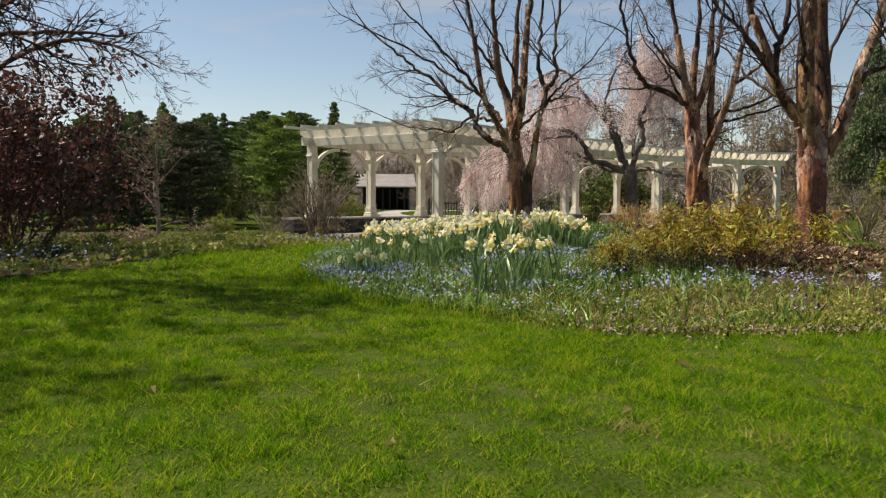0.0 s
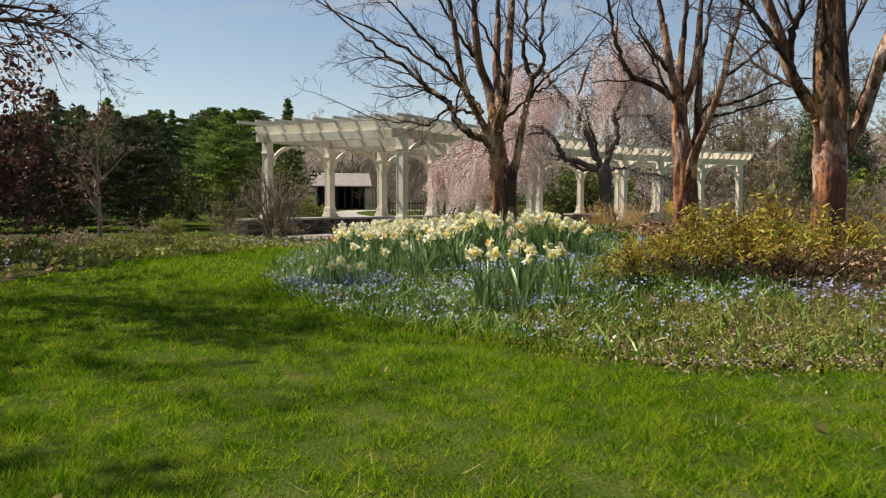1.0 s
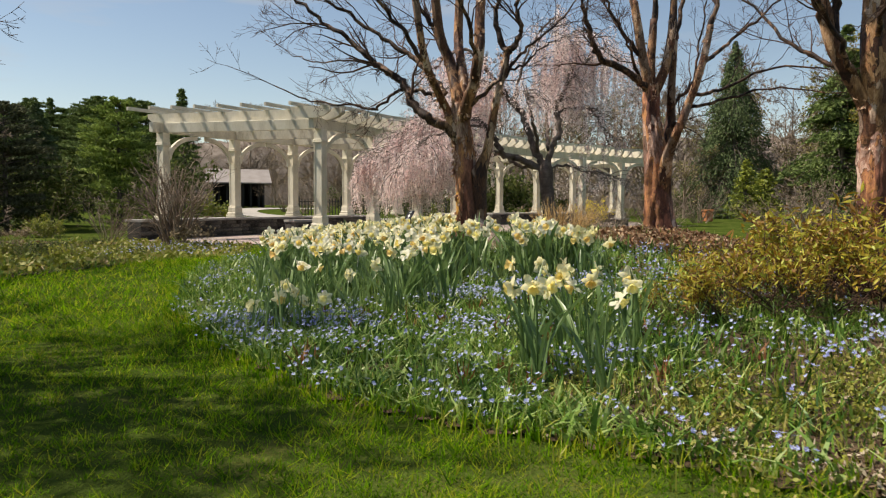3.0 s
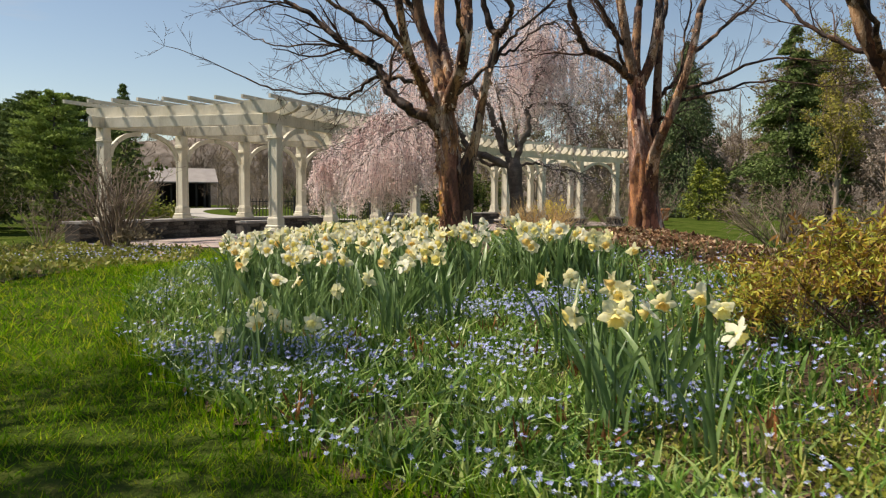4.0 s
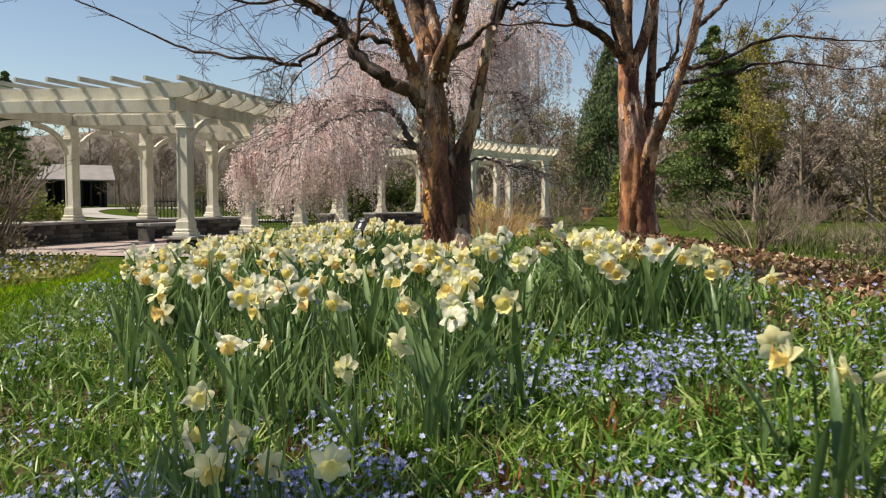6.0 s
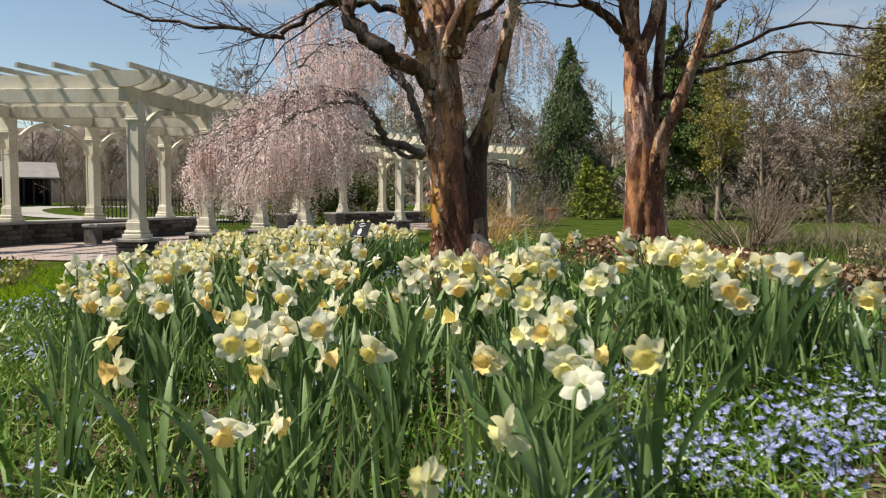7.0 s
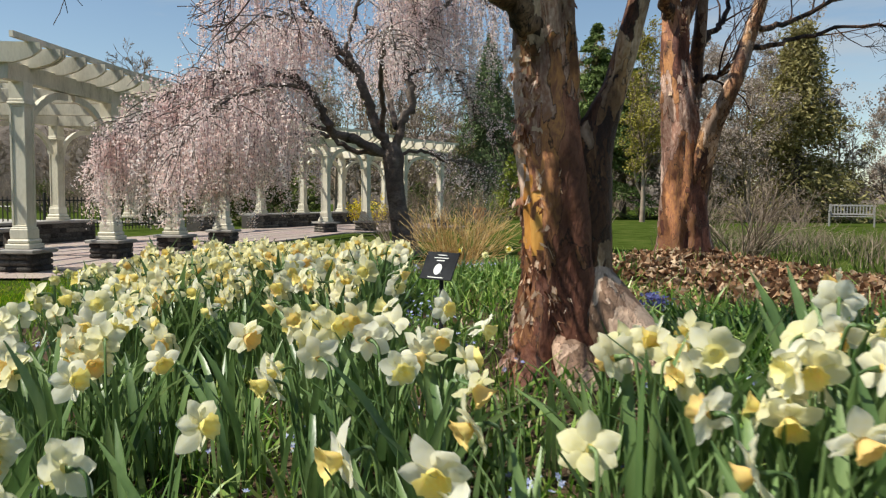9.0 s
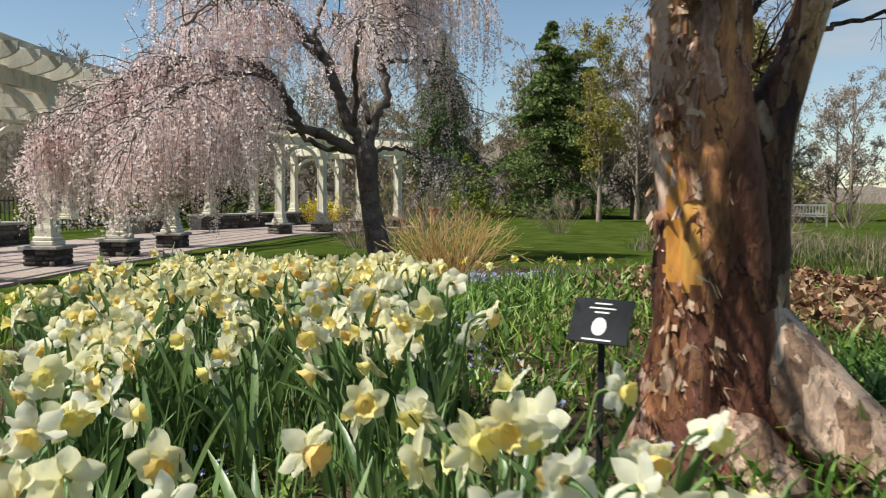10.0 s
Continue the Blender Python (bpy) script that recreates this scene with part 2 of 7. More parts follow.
def brick_paving():
    m, n, l, b = nodes_of("brick_paving")
    tc, br, ns, mx = (n.new("ShaderNode" + k) for k in ("TexCoord", "TexBrick", "TexNoise", "Mix"))
    br.inputs["Scale"].default_value = 1.0
    br.inputs["Brick Width"].default_value, br.inputs["Row Height"].default_value = 0.21, 0.105
    br.inputs["Mortar Size"].default_value = 0.006
    br.inputs["Color1"].default_value, br.inputs["Color2"].default_value = (0.37, 0.275, 0.235, 1), (0.46, 0.37, 0.325, 1)
    br.inputs["Mortar"].default_value = (0.24, 0.2, 0.175, 1)
    ns.inputs["Scale"].default_value, ns.inputs["Detail"].default_value = 1.4, 8
    mx.data_type, mx.blend_type = "RGBA", "MULTIPLY"
    mx.inputs["Factor"].default_value = 0.3
    l.new(tc.outputs["Object"], br.inputs["Vector"])
    l.new(tc.outputs["Object"], ns.inputs["Vector"])
    l.new(br.outputs["Color"], mx.inputs[6])
    l.new(ns.outputs["Color"], mx.inputs[7])
    l.new(mx.outputs[2], b.inputs["Base Color"])
    b.inputs["Roughness"].default_value = 0.85
    bp = n.new("ShaderNodeBump")
    bp.inputs["Strength"].default_value, bp.inputs["Distance"].default_value = 0.5, 0.006
    l.new(br.outputs["Fac"], bp.inputs["Height"])
    bp.invert = True
    l.new(bp.outputs["Normal"], b.inputs["Normal"])
    return m


M["brick"] = brick_paving()


def papery_bark(name, colours, cells, dark, gap=0.06, grainy=0.55, worn=0.85):
    """Bark that peels in patches: each patch has a colour of its own, with dark seams, grain and relief; worn: strength
    of the random dark patches.
    """
    m, n, l, b = nodes_of(name)
    tc, mp, ns, off, vor, edge, ramp, seam, fine, mx, mx2, bp = (n.new("ShaderNode" + k) for k in (
        "TexCoord", "Mapping", "TexNoise", "VectorMath", "TexVoronoi", "TexVoronoi", "ValToRGB", "ValToRGB", "TexNoise", "Mix", "Mix", "Bump"))
    mp.inputs["Scale"].default_value = (1.5, 1.5, 0.62)
    ns.inputs["Scale"].default_value, ns.inputs["Detail"].default_value = 11.0, 8.0
    off.operation = "MULTIPLY_ADD"
    off.inputs[1].default_value = (0.3, 0.3, 0.3)
    l.new(tc.outputs["Object"], mp.inputs["Vector"])
    l.new(mp.outputs["Vector"], ns.inputs["Vector"])
    l.new(ns.outputs["Color"], off.inputs[0])
    l.new(mp.outputs["Vector"], off.inputs[2])
    edge.feature = "DISTANCE_TO_EDGE"
    for v in (vor, edge):
        v.inputs["Scale"].default_value = cells
        l.new(off.outputs[0], v.inputs["Vector"])
    fine.inputs["Scale"].default_value, fine.inputs["Detail"].default_value = 26.0, 6.0
    l.new(off.outputs[0], fine.inputs["Vector"])
    sep = n.new("ShaderNodeSeparateColor")
    l.new(vor.outputs["Color"], sep.inputs[0])
    blend = n.new("ShaderNodeMath")
    blend.operation = "MULTIPLY_ADD"
    blend.inputs[1].default_value = 0.45
    l.new(fine.outputs["Fac"], blend.inputs[0])
    half = n.new("ShaderNodeMath")
    half.operation = "MULTIPLY"
    half.inputs[1].default_value = 0.72
    l.new(sep.outputs[0], half.inputs[0])
    l.new(half.outputs[0], blend.inputs[2])
    el = ramp.color_ramp.elements
    while len(el) < len(colours):
        el.new(0.5)
    for k, c in enumerate(colours):
        el[k].position = 0.12 + 0.8 * k / (len(colours) - 1)
        el[k].color = (*c, 1)
    l.new(blend.outputs[0], ramp.inputs["Fac"])
    seam.color_ramp.elements[0].position, seam.color_ramp.elements[1].position = 0.0, gap
    l.new(edge.outputs["Distance"], seam.inputs["Fac"])
    mx.data_type = mx2.data_type = "RGBA"
    mx.inputs[6].default_value = (*dark, 1)
    l.new(seam.outputs["Color"], mx.inputs["Factor"])
    l.new(ramp.outputs["Color"], mx.inputs[7])
    mx2.blend_type = "MULTIPLY"
    mx2.inputs["Factor"].default_value = grainy
    l.new(mx.outputs[2], mx2.inputs[6])
    grain = n.new("ShaderNodeValToRGB")
    grain.color_ramp.elements[0].position, grain.color_ramp.elements[1].position = 0.35, 0.62
    grain.color_ramp.elements[0].color = (0.3, 0.26, 0.24, 1)
    l.new(fine.outputs["Fac"], grain.inputs["Fac"])
    l.new(grain.outputs["Color"], mx2.inputs[7])
    # Random dark patches: dark bark, and contrast for the trunk's shaded half.
    dark_patch, wr, mx3 = n.new("ShaderNodeTexNoise"), n.new("ShaderNodeValToRGB"), n.new("ShaderNodeMix")
    dark_patch.inputs["Scale"].default_value, dark_patch.inputs["Detail"].default_value = 3.2, 5.0
    wr.color_ramp.elements[0].position, wr.color_ramp.elements[1].position = 0.475, 0.535
    wr.color_ramp.elements[0].color = (0.11, 0.08, 0.07, 1)
    l.new(mp.outputs["Vector"], dark_patch.inputs["Vector"])
    l.new(dark_patch.outputs["Fac"], wr.inputs["Fac"])
    mx3.data_type, mx3.blend_type = "RGBA", "MULTIPLY"
    mx3.inputs["Factor"].default_value = worn
    l.new(mx2.outputs[2], mx3.inputs[6])
    l.new(wr.outputs["Color"], mx3.inputs[7])
    l.new(mx3.outputs[2], b.inputs["Base Color"])
    b.inputs["Roughness"].default_value, b.inputs["Specular IOR Level"].default_value = 0.6, 0.3
    hgt = n.new("ShaderNodeMath")
    hgt.operation = "MULTIPLY_ADD"
    hgt.inputs[1].default_value = 0.5
    l.new(fine.outputs["Fac"], hgt.inputs[0])
    l.new(sep.outputs[1], hgt.inputs[2])
    bp.inputs["Strength"].default_value, bp.inputs["Distance"].default_value = 0.9, 0.02
    l.new(hgt.outputs[0], bp.inputs["Height"])
    l.new(bp.outputs["Normal"], b.inputs["Normal"])
    return m


M["maple_bark"] = papery_bark("maple_bark", [(0.05, 0.021, 0.015), (0.15, 0.056, 0.04), (0.30, 0.11, 0.066), (0.40, 0.17, 0.10), (0.58, 0.27, 0.10), (0.46, 0.235, 0.165), (0.74, 0.53, 0.42)], 3.6, (0.03, 0.015, 0.01), 0.02, 0.34, 0.68)
M["maple_stem"] = papery_bark("maple_stem", [(0.03, 0.017, 0.013), (0.11, 0.045, 0.026), (0.26, 0.11, 0.05), (0.54, 0.30, 0.14), (0.70, 0.51, 0.38)], 7.0, (0.016, 0.01, 0.008), 0.03, 0.45, 0.7)
M["maple_limb"] = papery_bark("maple_limb", [(0.025, 0.016, 0.013), (0.075, 0.04, 0.027), (0.19, 0.10, 0.055), (0.32, 0.20, 0.12)], 14.0, (0.014, 0.009, 0.007))


M["amber_bark"] = surface("amber_bark", [(0.24, 0.085, 0.03), (0.50, 0.23, 0.05), (0.66, 0.37, 0.10)], 14, 0.42, 0.25, 60, stretch=(1, 1, 0.3), spec=0.4)
M["pink_bark"] = surface("pink_bark", [(0.36, 0.19, 0.14), (0.56, 0.36, 0.28), (0.70, 0.51, 0.42)], 9, 0.5, 0.25, 60, stretch=(0.5, 0.5, 1), spec=0.35)
M["maple_root"] = papery_bark("maple_root", [(0.14, 0.08, 0.05), (0.33, 0.20, 0.13), (0.58, 0.39, 0.28), (0.68, 0.50, 0.37)], 8.0, (0.10, 0.06, 0.04), 0.02, 0.4, 0.3)


# ---- mesh helpers ----


def mesh_of(name, verts, faces, mats, smooth=False):
    me = bpy.data.meshes.new(name)
    me.from_pydata([tuple(v) for v in verts], [], [tuple(f) for f in faces])
    for m in (mats if isinstance(mats, (list, tuple)) else [mats]):
        me.materials.append(m)
    if smooth:
        me.polygons.foreach_set("use_smooth", [True] * len(me.polygons))
    me.update()
    return me


def soup(name, verts, corners, mat, smooth=False):
    """A mesh of many loose faces with the same count of corners: verts (n*corners, 3)."""
    verts = np.asarray(verts, np.float32).reshape(-1, 3)
    count = len(verts) // corners
    me = bpy.data.meshes.new(name)
    me.vertices.add(len(verts))
    me.vertices.foreach_set("co", verts.ravel())
    me.loops.add(len(verts))
    me.loops.foreach_set("vertex_index", np.arange(len(verts), dtype=np.int32))
    me.polygons.add(count)
    me.polygons.foreach_set("loop_start", np.arange(0, len(verts), corners, dtype=np.int32))
    me.materials.append(mat)
    me.update(calc_edges=True)
    if smooth:
        me.polygons.foreach_set("use_smooth", [True] * count)
    return me


def part(name, data, parent, label="", at=None):
    """A mesh object under a thing or part; data: a mesh, its places relative to the parent."""
    ob = new(name, data)
    ob.parent = parent
    if at is not None:
        ob.matrix_basis = at
    if label:
        ob["label"] = label
    return ob


def thing(name, m, label, category, group=""):
    ob = new(name)
    ob.empty_display_size = 0.1
    ob.matrix_basis = m
    return tagged(ob, label, category, group)


def bm_mesh(name, bm, mats, smooth=False):
    me = bpy.data.meshes.new(name)
    bm.to_mesh(me)
    bm.free()
    for m in (mats if isinstance(mats, (list, tuple)) else [mats]):
        me.materials.append(m)
    if smooth:
        me.polygons.foreach_set("use_smooth", [True] * len(me.polygons))
    return me


def box_bm(sx, sy, sz, z0=0.0, bevel=0.006, bm=None, centre=(0, 0)):
    """A bevelled box standing on z0, centred in x and y."""
    own = bmesh.new()
    bmesh.ops.create_cube(own, size=1.0)
    for v in own.verts:
        v.co = Vector((v.co.x * sx + centre[0], v.co.y * sy + centre[1], (v.co.z + 0.5) * sz + z0))
    if bevel:
        bmesh.ops.bevel(own, geom=own.edges[:], offset=bevel, segments=1, affect="EDGES")
    if bm is None:
        return own
    tmp = bpy.data.meshes.new("tmp")
    own.to_mesh(tmp)
    own.free()
    bm.from_mesh(tmp)
    bpy.data.meshes.remove(tmp)
    return bm


def tubes(name, lines, mat, sides=6, rough=0.0, seed=0):
    """One mesh of tapered tubes: lines of (points, radii)."""
    rnd = np.random.RandomState(seed)
    vs, fs, base = [], [], 0
    for pts, rad in lines:
        p = np.asarray(pts, float)
        r = np.asarray(rad, float)
        k = sides if r[0] > 0.02 else (5 if r[0] > 0.008 else 3)
        tan = np.gradient(p, axis=0)
        tan /= np.linalg.norm(tan, axis=1)[:, None] + 1e-9
        ref = np.array([0.0, 0.0, 1.0]) if abs(tan[0][2]) < 0.9 else np.array([1.0, 0.0, 0.0])
        u = np.cross(tan, ref)
        u /= np.linalg.norm(u, axis=1)[:, None] + 1e-9
        w = np.cross(tan, u)
        a = np.arange(k) * 2 * np.pi / k
        lump = 1 + (rough * rnd.uniform(-1, 1, (len(p), k)) if rough else 0)
        ring = p[:, None] + (r[:, None] * lump * np.cos(a))[..., None] * u[:, None] + (r[:, None] * lump * np.sin(a))[..., None] * w[:, None]
        vs.append(ring.reshape(-1, 3))
        for i in range(len(p) - 1):
            for j in range(k):
                fs.append((base + i * k + j, base + i * k + (j + 1) % k, base + (i + 1) * k + (j + 1) % k, base + (i + 1) * k + j))
        fs.append(tuple(base + (len(p) - 1) * k + j for j in range(k)))
        base += len(p) * k
    return mesh_of(name, np.concatenate(vs), fs, mat, True)


def unit(v):
    return v / (np.linalg.norm(v) + 1e-9)


def cards(rnd, centres, size, along=None, aspect=0.6, flat=0.0, pts=4):
    """Small leaf-like rhombs at the centres, turned at random; along: a preferred way; flat: how much they lie level."""
    n = len(centres)
    c = np.asarray(centres, float)
    a = rnd.normal(size=(n, 3))
    if along is not None:
        a = a * 0.55 + np.asarray(along)
    a /= np.linalg.norm(a, axis=1)[:, None] + 1e-9
    b = rnd.normal(size=(n, 3))
    if flat:
        b = b * (1 - flat) + np.cross(a, [0, 0, 1.0]) * flat
    b -= (a * b).sum(1)[:, None] * a
    b /= np.linalg.norm(b, axis=1)[:, None] + 1e-9
    s = (size * rnd.uniform(0.6, 1.4, n))[:, None]
    if pts == 3:
        out = np.stack([c - a * s * 0.5, c + b * s * aspect * 0.5, c + a * s * 0.5], 1)
    else:
        out = np.stack([c - a * s * 0.5, c + b * s * aspect * 0.5, c + a * s * 0.5, c - b * s * aspect * 0.5], 1)
    return out.reshape(-1, 3)


def inside(px, py, poly):
    """Which of the points lie in the polygon."""
    px, py = np.asarray(px), np.asarray(py)
    res = np.zeros(px.shape, bool)
    n = len(poly)
    for i in range(n):
        (x1, y1), (x2, y2) = poly[i], poly[(i + 1) % n]
        if y1 == y2:
            continue
        cross = ((y1 > py) != (y2 > py)) & (px < (x2 - x1) * (py - y1) / (y2 - y1) + x1)
        res ^= cross
    return res


def smooth01(v):
    v = np.clip(v, 0, 1)
    return v * v * (3 - 2 * v)


def height(x, y):
    """The ground: a level lawn, a low mound under the maples, and a gentle fall to the paved court."""
    x, y = np.asarray(x, float), np.asarray(y, float)
    q = ((x - 3.0) / 2.6) ** 2 + ((y - 10.5) / 4.0) ** 2
    mound = 0.27 * np.exp(-q * q)
    court = smooth01(1 - ((x + 0.17) * 0.78 - (y - 20.4) * 0.62 - 0.8) / 3.5)
    field = smooth01((np.hypot(x - 3.0, y - 11.0) - 8.5) / 6.0)
    fall = -0.235 * np.maximum(court, field) * smooth01((y - 11.0) / 5.0)
    mound = mound + 0.14 * np.exp(-((x - 4.28) / 1.3) ** 2 - ((y - 12.85) / 0.95) ** 2)
    wave = 0.012 * np.sin(x * 1.3 + 0.7) * np.sin(y * 0.9)
    return mound + fall + wave


def gz(x, y):
    return float(height(x, y))


# ---- ground ----
axis_x = np.concatenate([-np.geomspace(2500, 12, 26), np.arange(-11.5, 14.01, 0.25), np.geomspace(14.5, 2500, 26)])
axis_y = np.concatenate([-np.geomspace(600, 4, 14), np.arange(-3.5, 22.01, 0.25), np.geomspace(22.5, 3500, 34)])
gx, gy = np.meshgrid(axis_x, axis_y)
ground_v = np.stack([gx, gy, height(gx, gy)], -1).reshape(-1, 3)
cols = len(axis_x)
ground_f = [(j * cols + i, j * cols + i + 1, (j + 1) * cols + i + 1, (j + 1) * cols + i) for j in range(len(axis_y) - 1) for i in range(cols - 1)]
ground = new("ground", mesh_of("ground", ground_v, ground_f, M["lawn"], True))
tagged(ground, "mown green spring lawn with yellowish worn spots", "lawn", kind="structure")

BED = [(-0.55, 5.85), (-0.15, 5.45), (0.3, 5.1), (0.85, 4.6), (1.6, 4.45), (2.6, 4.55), (4.5, 4.8), (7.5, 5.6), (8.5, 9.0), (8.2, 13.0), (6.6, 16.0), (5.2, 17.0),
       (3.6, 17.2), (1.9, 16.4), (0.5, 15.3), (-0.6, 14.1), (-1.4, 12.6), (-1.72, 11.2), (-1.72, 9.8), (-1.5, 8.2), (-1.0, 6.7)]
LEFT_BED = [(-4.6, 7.2), (-4.0, 7.4), (-3.75, 9.0), (-3.4, 10.9), (-2.5, 13.0), (-1.95, 14.6), (-1.7, 17.0), (-1.6, 19.2), (-4.5, 21.4), (-12, 24), (-14, 12), (-9, 7)]


def sheet(name, poly, step, lift, mat):
    xs, ys = [p[0] for p in poly], [p[1] for p in poly]
    ax, ay = np.arange(min(xs) - step, max(xs) + step, step), np.arange(min(ys) - step, max(ys) + step, step)
    mx, my = np.meshgrid(ax, ay)
    keep = inside(mx + step / 2, my + step / 2, poly)
    v = np.stack([mx, my, height(mx, my) + lift], -1).reshape(-1, 3)
    w = len(ax)
    f = [(j * w + i, j * w + i + 1, (j + 1) * w + i + 1, (j + 1) * w + i) for j in range(len(ay) - 1) for i in range(w - 1) if keep[j, i]]
    used = sorted({k for q in f for k in q})
    back = {k: n for n, k in enumerate(used)}
    return mesh_of(name, v[used], [tuple(back[k] for k in q) for q in f], mat, True)


bed_soil = new("bed_soil", sheet("bed_soil", BED, 0.1, 0.012, M["soil"]))
tagged(bed_soil, "dark crumbly garden soil of the flower bed", "soil", kind="structure")
border_soil = new("border_soil", sheet("border_soil", LEFT_BED, 0.2, 0.012, M["dirt_green"]))
tagged(border_soil, "mossy brown soil of the shrub border", "soil", kind="structure")

# ---- pergola ----
PATIO_Z = -0.205
PED_H, PED_TOP = 0.30, 0.10
BEAM_Z, BEAM_H, BEAM_W = 2.34, 0.24, 0.13
FRONT = [(-0.17, 20.4), (1.21, 22.3), (2.56, 23.7), (4.0, 25.5)]
BACK = [(-3.85, 22.5), (-2.32, 24.4), (-0.78, 25.9), (0.9, 27.5), (2.75, 29.3), (5.5, 32.2)]
FAR_FRONT = [(8.3, 29.85), (9.9, 30.4), (12.3, 32.3), (14.2, 32.9)]
FAR_BACK = [(7.5, 33.4), (9.5, 34.7), (11.7, 36.2), (14.0, 37.0)]


def lerp_line(pts, s):
    """The point at fraction s of a polyline's length; beyond the ends it runs straight on."""
    p = np.array(pts, float)
    seg = np.linalg.norm(np.diff(p, axis=0), axis=1)
    run = np.concatenate([[0], np.cumsum(seg)])
    d = s * run[-1]
    k = int(np.clip(np.searchsorted(run, d) - 1, 0, len(seg) - 1))
    return p[k] + (p[k + 1] - p[k]) * ((d - run[k]) / seg[k])


def heading(pts, k):
    a, b = np.array(pts[max(0, k - 1)]), np.array(pts[min(len(pts) - 1, k + 1)])
    return math.atan2(b[1] - a[1], b[0] - a[0])


def column_shaft(h):
    """A square shaft with a sunk panel in each side and a plain block at its head."""
    bm = box_bm(0.212, 0.212, h, 0.0, 0.0)
    bmesh.ops.bisect_plane(bm, geom=bm.verts[:] + bm.edges[:] + bm.faces[:], plane_co=(0, 0, h - 0.3), plane_no=(0, 0, 1))
    sides = [f for f in bm.faces if abs(f.normal.z) < 0.1 and f.calc_center_median().z < h - 0.3]
    for f in sides:
        bmesh.ops.inset_region(bm, faces=[f], thickness=0.034, depth=0.0)
        bmesh.ops.inset_region(bm, faces=[f], thickness=0.006, depth=-0.014)
    return bm_mesh("shaft", bm, M["white_paint"])


def column_base():
    bm = bmesh.new()
    box_bm(0.355, 0.355, 0.07, 0.0, 0.012, bm)
    box_bm(0.315, 0.315, 0.065, 0.07, 0.02, bm)
    box_bm(0.265, 0.265, 0.135, 0.135, 0.01, bm)
    box_bm(0.245, 0.245, 0.03, 0.265, 0.01, bm)
    return bm_mesh("base", bm, M["white_paint"])


def column_head():
    bm = bmesh.new()
    box_bm(0.262, 0.262, 0.035, 0.0, 0.01, bm)
    box_bm(0.24, 0.24, 0.04, 0.035, 0.008, bm)
    return bm_mesh("capital", bm, M["white_paint"])


SHAFTS = {}


def add_column(owner, x, y, z, turn):
    h = BEAM_Z - z - 0.295
    key = round(h, 3)
    if key not in SHAFTS:
        SHAFTS[key] = column_shaft(h)
    col = part("column", COL_BASE, owner, at=pose(x, y, z, 0, 0, math.degrees(turn)))
    part("shaft", SHAFTS[key], col, at=pose(0, 0, 0.295))
    part("capital", COL_HEAD, col, at=pose(0, 0, h + 0.295 - 0.30))
    return col


COL_BASE, COL_HEAD = column_base(), column_head()


def beam_mesh(a, b, w, h, z, name):
    """A beam from a to b in plan."""
    a, b = np.array(a, float), np.array(b, float)
    d = unit(b - a)
    n = np.array([-d[1], d[0]]) * w / 2
    v = [(*(p + s), zz) for zz in (z, z + h) for p, s in ((a, -n), (a, n), (b, n), (b, -n))]
    f = [(0, 1, 2, 3), (7, 6, 5, 4), (0, 4, 5, 1), (1, 5, 6, 2), (2, 6, 7, 3), (3, 7, 4, 0)]
    bm = bmesh.new()
    vs = [bm.verts.new(q) for q in v]
    for q in f:
        bm.faces.new([vs[k] for k in q])
    bmesh.ops.recalc_face_normals(bm, faces=bm.faces)
    bmesh.ops.bevel(bm, geom=bm.edges[:], offset=0.006, segments=1, affect="EDGES")
    return bm_mesh(name, bm, M["white_paint"])


def rafter_mesh(a, b, w=0.06, h=0.26, z=0.0):
    """A rafter with ends cut to a long curve underneath."""
    a, b = np.array(a, float), np.array(b, float)
    length = float(np.linalg.norm(b - a))
    prof = [(0, h), (0, h * 0.62), (0.05, h * 0.45), (0.13, h * 0.25), (0.24, 0.03), (0.34, 0), (length - 0.34, 0), (length - 0.24, 0.03), (length - 0.13, h * 0.25),
            (length - 0.05, h * 0.45), (length, h * 0.62), (length, h)]
    d = (b - a) / length
    n = np.array([-d[1], d[0]]) * w / 2
    v = [(*(a + d * s + n), z + q) for s, q in prof] + [(*(a + d * s - n), z + q) for s, q in prof]
    k = len(prof)
    f = [tuple(range(k)), tuple(reversed(range(k, 2 * k)))] + [(i, i + k, (i + 1) % k + k, (i + 1) % k) for i in range(k)]
    return mesh_of("rafter", v, f, M["white_paint"])


def brace_mesh(reach, drop, w=0.07, t=0.10):
    """A curved brace in the xz plane: it rises from (0, -drop) to (reach, 0) below the beam."""
    n = 9
    v, f = [], []
    for i in range(n):
        a = math.pi / 2 * i / (n - 1)
        co = (reach * (1 - math.cos(a)), -drop * (1 - math.sin(a)))
        nor = np.array([-math.cos(a) / reach, math.sin(a) / drop])
        nor /= np.linalg.norm(nor)
        for s, q in ((-w / 2, 0), (w / 2, 0), (w / 2, -t), (-w / 2, -t)):
            v.append((co[0] + nor[0] * q, s, co[1] + nor[1] * q))
    for i in range(n - 1):
        for j in range(4):
            f.append((i * 4 + j, i * 4 + (j + 1) % 4, (i + 1) * 4 + (j + 1) % 4, (i + 1) * 4 + j))
    f += [(3, 2, 1, 0), tuple((n - 1) * 4 + j for j in range(4))]
    me = mesh_of("brace", v, f, M["white_paint"])
    return me


BRACES = {}


